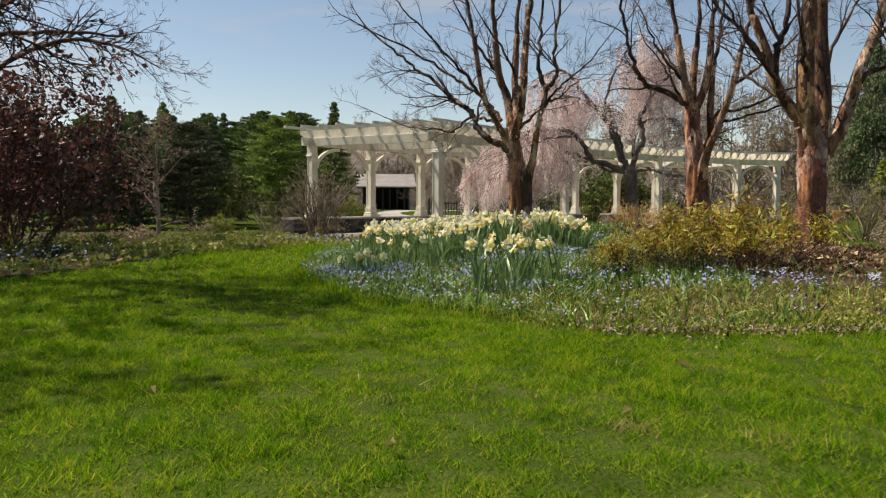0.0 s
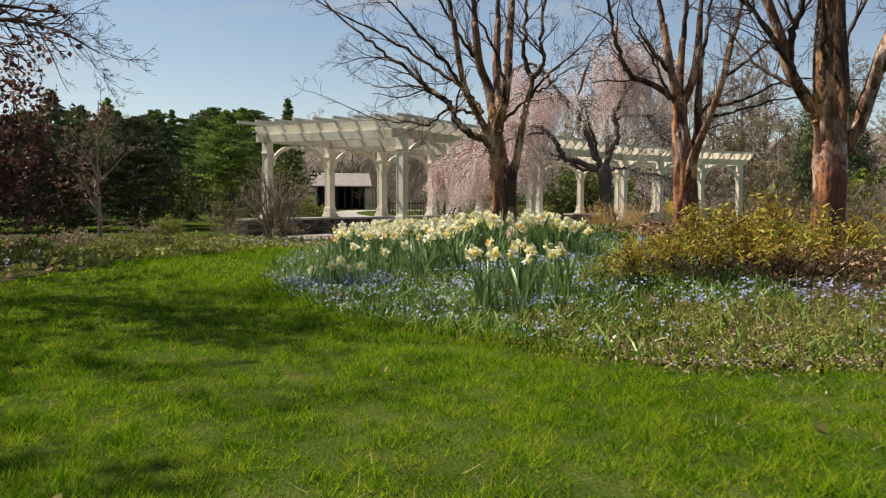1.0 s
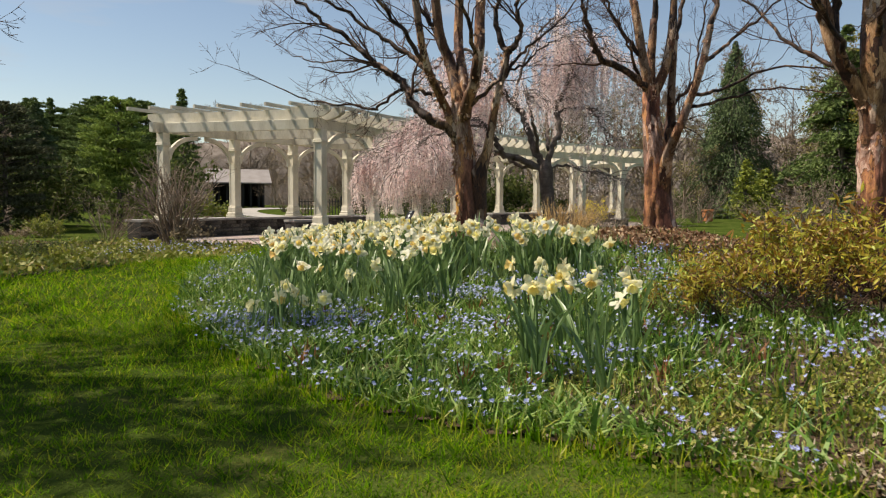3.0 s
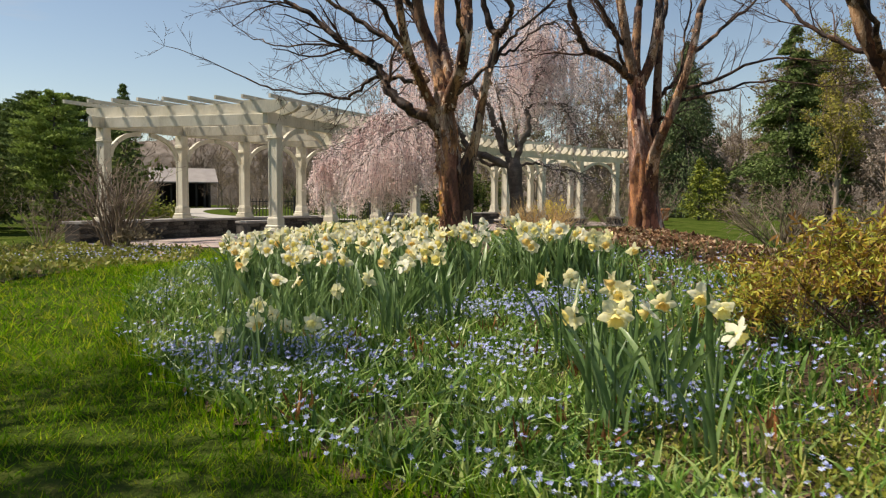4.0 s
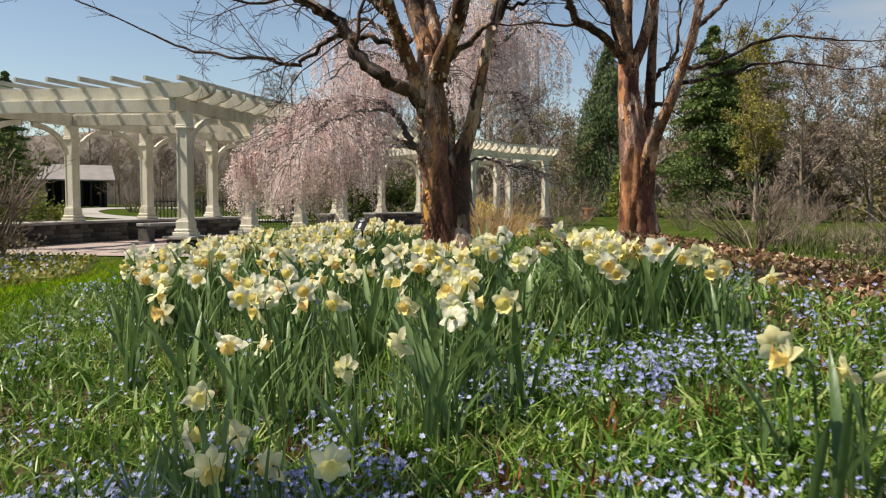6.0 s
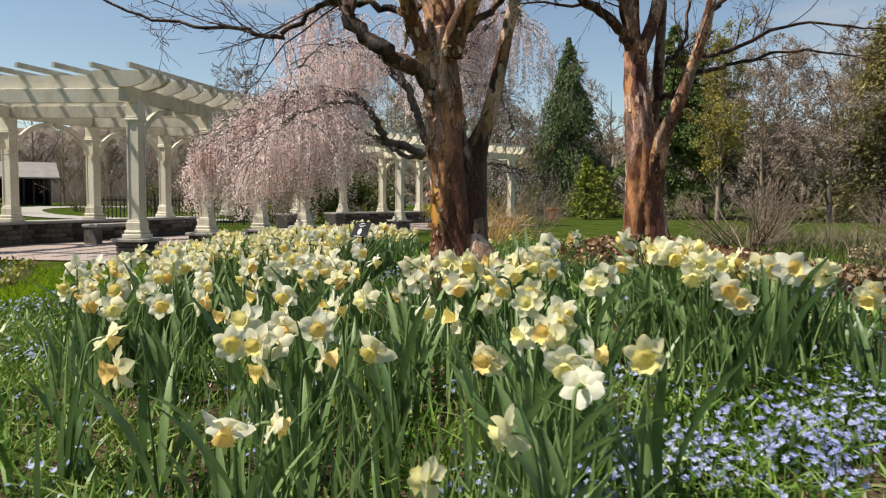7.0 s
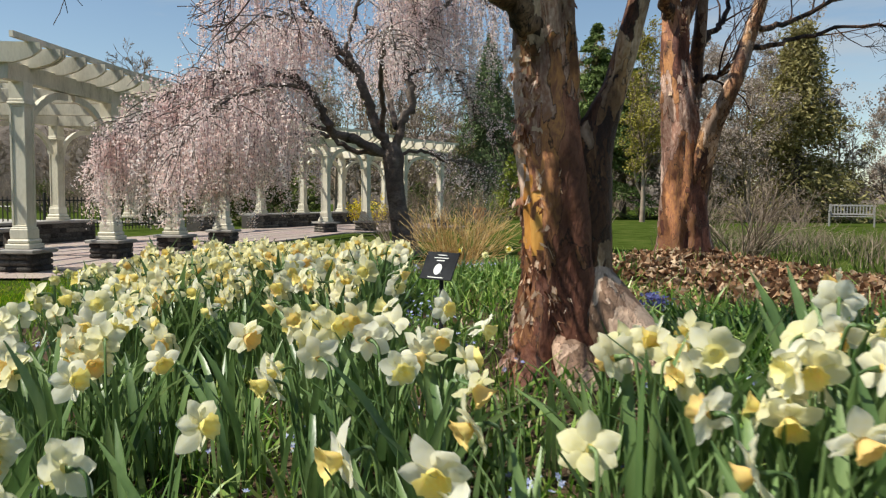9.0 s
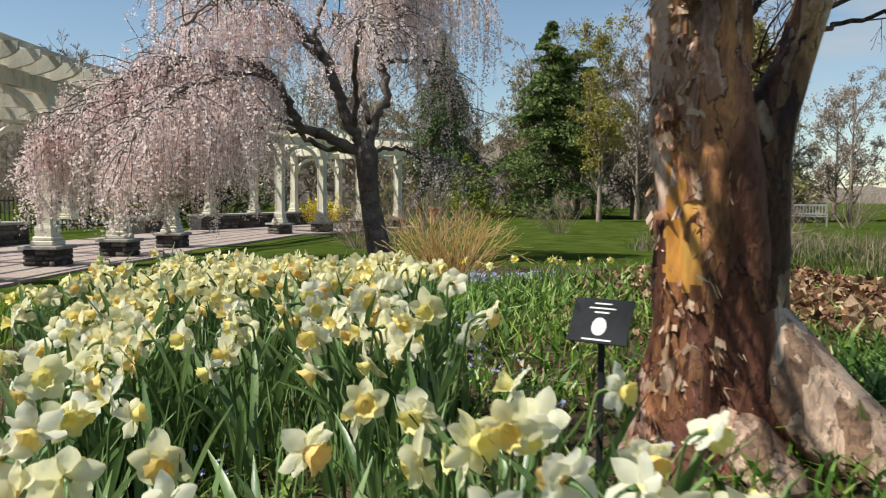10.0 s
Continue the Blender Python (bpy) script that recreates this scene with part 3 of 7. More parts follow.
def add_row(owner, pts, z, over=0.36):
    """Columns along a line with the beam over them and curved braces to both sides."""
    for k, (x, y) in enumerate(pts):
        add_column(owner, x, y, z, heading(pts, k))
    for k in range(len(pts) - 1):
        a, b = np.array(pts[k]), np.array(pts[k + 1])
        d = unit(b - a)
        s = a - d * (over if k == 0 else -0.002)
        e = b + d * (over if k == len(pts) - 2 else -0.002)
        part("beam", beam_mesh(s, e, BEAM_W, BEAM_H, BEAM_Z, "beam"), owner)
        span = float(np.linalg.norm(b - a))
        reach = min(0.95, span / 2 - 0.16)
        key = round(reach, 2)
        if key not in BRACES:
            BRACES[key] = brace_mesh(key, 0.62)
        ang = math.degrees(math.atan2(d[1], d[0]))
        pa, pb = a + d * 0.125, b - d * 0.125
        part("brace", BRACES[key], owner, at=pose(pa[0], pa[1], BEAM_Z - 0.004, 0, 0, ang))
        part("brace", BRACES[key], owner, at=pose(pb[0], pb[1], BEAM_Z - 0.004, 0, 0, ang + 180))


def pergola(front, back, pairs, zf, zb, count, slats, label):
    own = thing("pergola", pose(0, 0, 0), label, "pergola")
    add_row(own, front, zf)
    add_row(own, back, zb)
    ends = []
    for k in range(count):
        s = -0.02 + 1.04 * k / (count - 1)
        a, b = lerp_line(front, s), lerp_line(back, s)
        d = unit(b - a)
        a, b = a - d * 0.5, b + d * 0.36
        ends.append((a, b))
        part("rafter_tail", rafter_mesh(a, a + d * 0.95, z=BEAM_Z + BEAM_H - 0.03), own)
    for a, b in pairs:
        a, b = np.array(a), np.array(b)
        d = unit(b - a)
        part("cross_beam", beam_mesh(a + d * 0.07, b - d * 0.07, 0.09, BEAM_H - 0.004, BEAM_Z, "cross_beam"), own)
        side = np.array([d[1], -d[0]]) * (0.1 if d[0] < 0 else -0.1)
        part("rafter", rafter_mesh(a - d * 0.5 + side, b + d * 0.5 + side, z=BEAM_Z + BEAM_H - 0.03), own)
    top = BEAM_Z + BEAM_H - 0.03 + 0.26
    for j in range(slats):
        q = 0.03 + 0.94 * j / (slats - 1)
        line = [a + (b - a) * q for a, b in ends]
        line[0] = line[0] + unit(line[0] - line[1]) * 0.36
        line[-1] = line[-1] + unit(line[-1] - line[-2]) * 0.34
        for k in range(0, len(line) - 1, 3):
            bent = line[k:k + 4]
            v, f = [], []
            for i, p in enumerate(bent):
                t = unit(np.array(bent[min(i + 1, len(bent) - 1)]) - np.array(bent[max(i - 1, 0)]))
                n = np.array([-t[1], t[0]]) * 0.026
                for s, zz in ((-1, top - 0.002), (1, top - 0.002), (1, top + 0.075), (-1, top + 0.075)):
                    v.append((*(p + n * s), zz))
            for i in range(len(bent) - 1):
                for c in range(4):
                    f.append((i * 4 + c, i * 4 + (c + 1) % 4, (i + 1) * 4 + (c + 1) % 4, (i + 1) * 4 + c))
            f += [(3, 2, 1, 0), tuple((len(bent) - 1) * 4 + c for c in range(4))]
            part("slat", mesh_of("slat", v, f, M["white_paint"]), own)
    return own


pergola(FRONT + FAR_FRONT, BACK + FAR_BACK, list(zip(FRONT, BACK)) + list(zip(FAR_FRONT, FAR_BACK)), PED_TOP, 0.27, 37, 9, "curved off-white wooden pergola with square columns and arched braces")

# Stone under the columns
STONES = []
for k in range(6):
    rs = random.Random(40 + k)
    bm = box_bm(1, 1, 1, -0.5, 0.0)
    bmesh.ops.subdivide_edges(bm, edges=bm.edges[:], cuts=1, use_grid_fill=True)
    for v in bm.verts:
        r = v.co.length
        v.co = v.co * (0.62 / max(r, 0.5)) ** 0.45 + Vector([rs.uniform(-0.05, 0.05) for _ in range(3)])
    STONES.append(bm_mesh("stone", bm, M["stone"], True))


def stone_course(owner, x0, x1, y, z0, z1, turn, rs):
    """Stones laid along one side of a block, proud of it."""
    rows = max(2, round((z1 - z0) / 0.095))
    for r in range(rows):
        x = x0
        zc, hz = z0 + (r + 0.5) * (z1 - z0) / rows, (z1 - z0) / rows - 0.012
        while x < x1 - 0.03:
            w = min(rs.uniform(0.12, 0.24), x1 - x)
            part("stone", rs.choice(STONES), owner, at=Matrix.Rotation(turn, 4, "Z") @ Matrix.LocRotScale((x + w / 2, y, zc), Euler((rs.choice((0, math.pi)), 0, rs.uniform(-0.06, 0.06))), (w - 0.012, 0.07, hz)))
            x += w


PED_BODY = bm_mesh("body", box_bm(0.46, 0.46, PED_H - 0.05, 0.0, 0.01), M["mortar"])
PED_CAP = bm_mesh("capstone", box_bm(0.6, 0.6, 0.055, 0.0, 0.012), M["capstone"])


def pedestal(x, y, turn, seed):
    own = thing("stone_pedestal", pose(x, y, PATIO_Z, 0, 0, math.degrees(turn)), "squat fieldstone pedestal with a flat capstone under a white column", "pedestal", "pedestals of the pergola")
    rs = random.Random(seed)
    part("body", PED_BODY, own)
    part("capstone", PED_CAP, own, at=pose(0, 0, PED_H - 0.05))
    for k in range(4):
        stone_course(own, -0.24, 0.24, -0.225, 0.0, PED_H - 0.05, k * math.pi / 2, rs)


for pts in (FRONT, FAR_FRONT):
    for k, (x, y) in enumerate(pts):
        pedestal(x, y, heading(pts, k), 70 + k)


def low_wall(pts, label, z1=0.27, over=0.7):
    a0, b0 = np.array(pts[0]), np.array(pts[-1])
    own = thing("low_stone_wall", pose(float(a0[0]), float(a0[1]), PATIO_Z), label, "wall", "low walls of the pergola")
    rs = random.Random(len(pts))
    for k in range(len(pts) - 1):
        a, b = np.array(pts[k]) - a0, np.array(pts[k + 1]) - a0
        d = unit(b - a)
        s = a - d * (over if k == 0 else 0)
        e = b + d * (over if k == len(pts) - 2 else 0)
        body = beam_mesh(s, e, 0.46, z1 - PATIO_Z - 0.06, 0.0, "body")
        body.materials[0] = M["mortar"]
        part("body", body, own)
        cap = beam_mesh(s, e, 0.62, 0.058, z1 - PATIO_Z - 0.06, "capstone")
        cap.materials[0] = M["capstone"]
        part("capstone", cap, own)
        length = float(np.linalg.norm(e - s))
        ang = math.atan2(d[1], d[0])
        for r in range(4):
            x = 0.0
            while x < length - 0.05:
                w = min(rs.uniform(0.16, 0.42), length - x)
                p = s + d * (x + w / 2) + np.array([d[1], -d[0]]) * 0.225
                part("stone", rs.choice(STONES), own, at=Matrix.LocRotScale((p[0], p[1], 0.05 + r * 0.103), Euler((0, 0, ang)), (w - 0.015, 0.06, 0.092)))
                x += w


low_wall(BACK[:4], "low dark fieldstone wall with a pale capstone carrying the columns", over=0.9)
low_wall([(5.15, 31.85), (5.5, 32.2)], "short dark fieldstone wall with a pale capstone beside the court", over=0.45)
low_wall(FAR_BACK, "low dark fieldstone wall with a pale capstone behind the far court")

# Paved court between the two rows of columns
inner = [lerp_line(FRONT + FAR_FRONT, s / 40) for s in range(-2, 43)]
outer = [lerp_line(BACK + FAR_BACK, s / 40) for s in range(-2, 43)]
court_v, court_f = [], []
for a, b in zip(inner, outer):
    d = unit(b - a)
    court_v += [(*(a - d * 0.75), PATIO_Z), (*(b - d * 0.15), PATIO_Z), (*(a - d * 0.75), PATIO_Z - 0.12), (*(b - d * 0.15), PATIO_Z - 0.12)]
for k in range(len(inner) - 1):
    i, j = k * 4, k * 4 + 4
    court_f += [(i, j, j + 1, i + 1), (i + 2, j + 2, j, i), (i + 1, j + 1, j + 3, i + 3)]
pavement = new("pavement", mesh_of("pavement", court_v, court_f, M["brick"]))
tagged(pavement, "worn red brick paving of the curved court", "paving", kind="structure")


def stone_bench(x, y, turn):
    own = thing("stone_bench", pose(x, y, PATIO_Z, 0, 0, turn), "low stone bench with a pale slab seat inside the pergola", "bench")
    part("seat", bm_mesh("seat", box_bm(1.3, 0.42, 0.07, 0.34, 0.015), M["capstone"]), own)
    for s in (-0.55, 0.55):
        part("leg", bm_mesh("leg", box_bm(0.16, 0.36, 0.345, 0.0, 0.015, None, (s, 0)), M["stone"]), own)


stone_bench(-0.45, 24.75, 47)


def iron_fence(a, b, count):
    a, b = np.array(a, float), np.array(b, float)
    d = b - a
    length, ang = float(np.linalg.norm(d)), math.degrees(math.atan2(d[1], d[0]))
    own = thing("iron_fence", pose(a[0], a[1], -0.2, 0, 0, ang), "low black iron railing at the back of the court", "fence")
    bar = bm_mesh("bar", box_bm(0.022, 0.022, 0.98, 0.0, 0.0), M["iron"])
    post = bm_mesh("post", box_bm(0.06, 0.06, 1.08, 0.0, 0.006), M["iron"])
    rail = bm_mesh("rail", box_bm(length, 0.03, 0.035, 0.0, 0.0, None, (length / 2, 0)), M["iron"])
    for z in (0.1, 0.86):
        part("rail", rail, own, at=pose(0, 0, z))
    for k in range(count + 1):
        x = length * k / count
        part("post" if k % 14 == 0 else "bar", post if k % 14 == 0 else bar, own, at=pose(x, 0, 0))


iron_fence((-0.6, 30.5), (7.2, 36.5), 70)

# ---- trees ----


def bezier_line(pts, n):
    """A smooth line through a few points (Catmull-Rom), n steps a piece."""
    p = [np.array(q, float) for q in pts]
    p = [2 * p[0] - p[1]] + p + [2 * p[-1] - p[-2]]
    out = []
    for k in range(1, len(p) - 2):
        for i in range(n):
            t = i / n
            a, b, c, d = p[k - 1], p[k], p[k + 1], p[k + 2]
            out.append(0.5 * ((2 * b) + (c - a) * t + (2 * a - 5 * b + 4 * c - d) * t * t + (3 * b - a - 3 * c + d) * t ** 3))
    out.append(p[-2])
    return np.array(out)


def sprout(rnd, lines, p, d, length, r, level, up=0.15, wild=0.22, kids=(5, 5, 4), ratio=0.55, r_min=0.0022):
    """A branch that wanders and bears smaller ones; it is added to lines."""
    n = max(4, int(length / 0.13))
    pts, cur, way = [p], p.copy(), unit(d)
    for _ in range(n):
        way = unit(way + rnd.normal(size=3) * wild * 0.5 + np.array([0, 0, up * 0.25]))
        cur = cur + way * length / n
        pts.append(cur)
    rad = np.maximum(np.linspace(r, r * 0.35, n + 1), r_min)
    lines.append((np.array(pts), rad))
    if level <= 0:
        return
    count = kids[-level] if level <= len(kids) else kids[0]
    for k in range(count):
        s = rnd.uniform(0.25, 1.0)
        i = min(n - 1, int(s * n))
        t = unit(pts[i + 1] - pts[i])
        side = unit(np.cross(t, rnd.normal(size=3)))
        sprout(rnd, lines, pts[i], unit(t * 0.75 + side * 0.75), length * ratio * rnd.uniform(0.6, 1.15) * (1.15 - 0.5 * s), rad[i] * 0.6, level - 1, up, wild, kids, ratio, r_min)


def fluted_trunk(name, pts, radii, mat, seed, sides=40, n=16, flute=0.24):
    """A trunk with uneven lengthwise ridges, hollows and a flared foot."""
    line = bezier_line(pts, n)
    rad = np.interp(np.linspace(0, 1, len(line)), np.linspace(0, 1, len(radii)), radii)
    v, f = [], []
    off = Vector((seed * 3.7, seed * 1.3, 0))
    for i, (p, r) in enumerate(zip(line, rad)):
        for j in range(sides):
            a = j * 2 * math.pi / sides
            c, s = math.cos(a), math.sin(a)
            q = Vector((c * 1.5, s * 1.5, p[2] * 0.7)) + off
            k = 1 + flute * noise.noise(q) + flute * 0.5 * noise.noise(Vector((c * 4, s * 4, p[2] * 2.6)) + off) + flute * 0.25 * noise.noise(Vector((c * 9, s * 9, p[2] * 9)) + off)
            v.append((p[0] + c * r * k, p[1] + s * r * k, p[2]))
    for i in range(len(line) - 1):
        for j in range(sides):
            f.append((i * sides + j, i * sides + (j + 1) % sides, (i + 1) * sides + (j + 1) % sides, (i + 1) * sides + j))
    f.append(tuple((len(line) - 1) * sides + j for j in range(sides)))
    return mesh_of(name, v, f, mat, True), line, rad


def bark_curls(name, rnd, runs, count, size, mat):
    """Thin curls of bark that stand off the stems: runs of (line, radii)."""
    quads = []
    weights = np.array([len(l) * r.mean() for l, r in runs])
    weights /= weights.sum()
    for _ in range(count):
        if rnd.rand() < 0.12 or not quads:
            line, rad = runs[rnd.choice(len(runs), p=weights)]
            i0, a0 = rnd.randint(0, len(line) - 1), rnd.uniform(0, 2 * np.pi)
        i = int(np.clip(i0 + rnd.normal() * 3.0, 0, len(line) - 1))
        a = a0 + rnd.normal() * 0.35
        out = np.array([np.cos(a), np.sin(a), 0])
        tan = np.array([-np.sin(a), np.cos(a), 0]) * rnd.choice((-1, 1))
        up = np.array([0, 0, 1.0]) + rnd.normal(size=3) * 0.25
        base = line[i] + out * rad[i] * 0.93 + up * rnd.uniform(-0.03, 0.03)
        w, h = size * rnd.uniform(0.5, 1.5), size * rnd.uniform(0.3, 1.5) * rnd.uniform(0.5, 1.3)
        curl = rnd.uniform(0.15, 1.15) * rnd.choice((0.5, 1.0, 1.0))
        ja, jb = rnd.uniform(-0.1, 0.6), rnd.uniform(-0.2, 0.5)
        prev = base
        for k in range(4):
            b = curl * (k + 1) / 4
            nxt = prev + (tan * np.cos(b) + out * np.sin(b)) * w / 4
            droop = np.array([0, 0, -0.12 * w * k])
            taper = 1 - 0.16 * k
            k0, k1 = 1 - (1 - ja) * k / 4, 1 - (1 - ja) * (k + 1) / 4
            m0, m1 = 1 - (1 - jb) * k / 4, 1 - (1 - jb) * (k + 1) / 4
            quads += [prev - up * h / 2 * k0, nxt - up * h / 2 * k1 + droop, nxt + up * h / 2 * m1 + droop, prev + up * h / 2 * m0]
            prev = nxt
    return soup(name, quads, 4, mat)


def paperbark_maple(x, y, seed, trunk, trunk_r, stems, limbs, curls, curl_size, label, roots=(), sink=0.04, bare=()):
    """trunk and stems: thick parts with their own bark relief; limbs: (points, radius) that bear the twigs."""
    z = gz(x, y) - sink
    own = thing("paperbark_maple", pose(x, y, z), label, "tree", "paperbark maples in the bed")
    rnd = np.random.RandomState(seed)
    me, line, rad = fluted_trunk("trunk", trunk, trunk_r, M["maple_bark"], seed, 48, 18, 0.36)
    for slot, (turn, half, low, high) in enumerate(bare, 1):
        me.materials.append(M["pink_bark"] if slot > 1 else M["amber_bark"])
        for face in me.polygons:
            c = face.center
            mid = line[int(np.argmin(np.abs(line[:, 2] - c.z)))]
            off = (math.atan2(c.y - mid[1], c.x - mid[0]) - turn + math.pi) % (2 * math.pi) - math.pi
            rag = 0.55 * noise.noise(Vector((off * 3, slot, c.z * 14)))
            if abs(off) < half * (1 + rag) and low + 0.12 * rag < c.z < high + 0.2 * rag:
                face.material_index = slot
    part("trunk", me, own, "cinnamon trunk with peeling papery bark")
    runs = [(line, rad)]
    for k, (pts, rr) in enumerate(stems):
        me, line, rad = fluted_trunk("stem", pts, rr, M["maple_stem"], seed + 5 + k, 20, 8)
        part("stem", me, own)
        runs.append((line, rad))
    for k, (pts, rr) in enumerate(roots):
        me, _, _ = fluted_trunk("root", pts, rr, M["maple_root"], seed + 30 + k, 18, 8, 0.25)
        part("root", me, own, "pale tan root flare")
    part("peeling_bark", bark_curls("peeling_bark", rnd, runs, curls, curl_size, M["maple_curl"]), own, "thin orange and tan bark curls")
    if curls > 1000:
        tagged(part("bark_flap", bark_curls("bark_flap", rnd, [(runs[0][0][26:80], runs[0][1][26:80])], 230, 0.046, M["maple_curl"]), own, "broad torn flaps of tan bark"), kind="stuff")
    thick, thin = [], []
    for pts, r in limbs:
        line = bezier_line(pts, 6) + rnd.normal(size=(len(pts) * 6 - 5, 3)) * np.array([0.015, 0.015, 0.01])
        rr = np.maximum(r * np.linspace(1, 0.28, len(line)), 0.004)
        thick.append((line, rr))
        n = len(line)
        for _ in range(int(4 + 0.8 * len(pts))):
            i = rnd.randint(int(n * 0.3), n - 1)
            t = unit(line[i + 1] - line[i])
            side = unit(np.cross(t, rnd.normal(size=3)))
            way = unit(t * 0.9 + side * 0.7 + np.array([0, 0, 0.15]))
            sprout(rnd, thin, line[i], way, rnd.uniform(0.35, 1.0), rr[i] * 0.42, 2, 0.1, 0.34, (4, 4), 0.55, 0.0018)
        t = unit(line[-1] - line[-2])
        sprout(rnd, thin, line[-1], t, 0.9, rr[-1], 2, 0.1, 0.28, (5, 4), 0.5, 0.0018)
    for one in thick:
        part("limb", tubes("limb", [one], M["maple_limb"], 10, 0.12, seed), own)
    tagged(part("twig_mass", tubes("twig_mass", thin, M["maple_twig"], 5, 0, seed), own, "bare dark twigs"), kind="stuff")
    return own


stems, limbs = [], []
stems.append(([(0.06, -0.06, 0.1), (0.055, -0.07, 0.5), (0.06, -0.085, 0.86), (0.10, -0.12, 1.02), (0.135, -0.15, 1.14), (0.165, -0.20, 1.36), (0.188, -0.235, 1.56), (0.222, -0.27, 1.76), (0.275, -0.28, 1.96), (0.30, -0.27, 2.15)], [0.12, 0.105, 0.088, 0.062, 0.046, 0.042, 0.04, 0.038, 0.038, 0.034]))
stems.append(([(-0.12, -0.02, 1.2), (-0.19, -0.03, 1.36), (-0.27, -0.05, 1.56), (-0.41, -0.17, 1.76), (-0.52, -0.27, 1.96), (-0.6, -0.33, 2.26), (-0.68, -0.36, 2.8)], [0.07, 0.058, 0.046, 0.042, 0.04, 0.036, 0.03]))
stems.append(([(-0.13, -0.05, 1.42), (-0.15, -0.02, 1.7), (-0.17, 0.1, 1.9), (-0.2, 0.2, 2.1), (-0.3, 0.22, 2.36), (-0.36, 0.26, 2.9)], [0.08, 0.068, 0.062, 0.06, 0.058, 0.045]))
stems.append(([(-0.11, -0.05, 1.5), (-0.08, 0.0, 1.75), (-0.08, 0.08, 1.95), (-0.07, 0.25, 2.15), (-0.06, 0.40, 2.4), (-0.03, 0.48, 3.0)], [0.07, 0.056, 0.05, 0.05, 0.048, 0.04]))
stems.append(([(-0.12, -0.1, 1.45), (-0.09, -0.19, 1.62), (-0.05, -0.3, 1.78), (-0.04, -0.40, 1.96), (-0.02, -0.41, 2.16), (0.0, -0.35, 2.5), (0.05, -0.3, 3.2)], [0.08, 0.064, 0.056, 0.052, 0.05, 0.048, 0.04]))
limbs.append(([(-0.12, -0.02, 1.28), (-0.26, -0.03, 1.37), (-0.46, -0.04, 1.47), (-0.61, 0.10, 1.63), (-0.68, 0.22, 1.86), (-0.85, 0.35, 2.0), (-1.0, 0.48, 2.13), (-1.22, 0.62, 2.35), (-1.55, 0.74, 2.6), (-2.0, 0.9, 3.0)], 0.056))
limbs.append(([(-0.25, -0.06, 1.5), (-0.40, 0.0, 1.70), (-0.64, 0.21, 1.78), (-0.78, 0.34, 1.74), (-0.95, 0.48, 1.60), (-1.15, 0.61, 1.65), (-1.55, 0.84, 1.70), (-2.01, 1.07, 1.88)], 0.024))
limbs.append(([(-0.30, -0.08, 1.7), (-0.48, 0.06, 1.99), (-0.69, 0.22, 2.18), (-1.0, 0.34, 2.4), (-1.55, 0.34, 2.75), (-2.15, 0.29, 3.0)], 0.034))
limbs.append(([(-0.68, 0.22, 1.86), (-0.79, 0.34, 1.92), (-0.92, 0.47, 2.04), (-1.15, 0.71, 2.15), (-1.5, 0.95, 2.16), (-1.85, 1.16, 2.26)], 0.02))
limbs.append(([(-0.68, -0.36, 2.75), (-0.8, -0.3, 3.3), (-0.95, -0.2, 4.0), (-1.05, -0.1, 4.8)], 0.03))
limbs.append(([(-0.52, -0.27, 1.96), (-0.8, -0.4, 2.3), (-1.25, -0.5, 2.75), (-1.8, -0.5, 3.3)], 0.026))
limbs.append(([(-0.36, 0.26, 2.85), (-0.4, 0.25, 3.5), (-0.5, 0.2, 4.8)], 0.042))
limbs.append(([(-0.3, 0.22, 2.36), (-0.6, 0.3, 2.8), (-1.0, 0.3, 3.5)], 0.03))
limbs.append(([(-0.03, 0.48, 2.9), (0.0, 0.5, 3.6), (0.1, 0.5, 4.9)], 0.038))
limbs.append(([(0.05, -0.3, 3.1), (0.1, -0.3, 3.8), (0.1, -0.25, 4.8)], 0.038))
limbs.append(([(0.29, -0.28, 2.1), (0.2, -0.2, 2.42), (0.24, -0.15, 3.0), (0.3, -0.1, 4.2)], 0.036))
limbs.append(([(0.30, -0.27, 2.12), (0.44, -0.25, 2.3), (0.42, -0.25, 2.7), (0.5, -0.2, 3.6), (0.6, -0.1, 4.6)], 0.036))
limbs.append(([(-0.07, -0.19, 1.6), (0.18, -0.29, 1.8), (0.43, -0.24, 2.1), (0.78, -0.24, 2.4), (1.15, -0.2, 2.8)], 0.024))
limbs.append(([(0.24, -0.27, 1.9), (0.45, -0.3, 2.0), (0.7, -0.2, 2.2), (1.0, -0.1, 2.35)], 0.016))
limbs.append(([(-0.2, 0.2, 2.1), (-0.3, 0.6, 2.5), (-0.5, 1.0, 3.1)], 0.026))
limbs.append(([(-0.04, -0.40, 2.0), (-0.3, -0.75, 2.5), (-0.7, -1.0, 3.0)], 0.024))
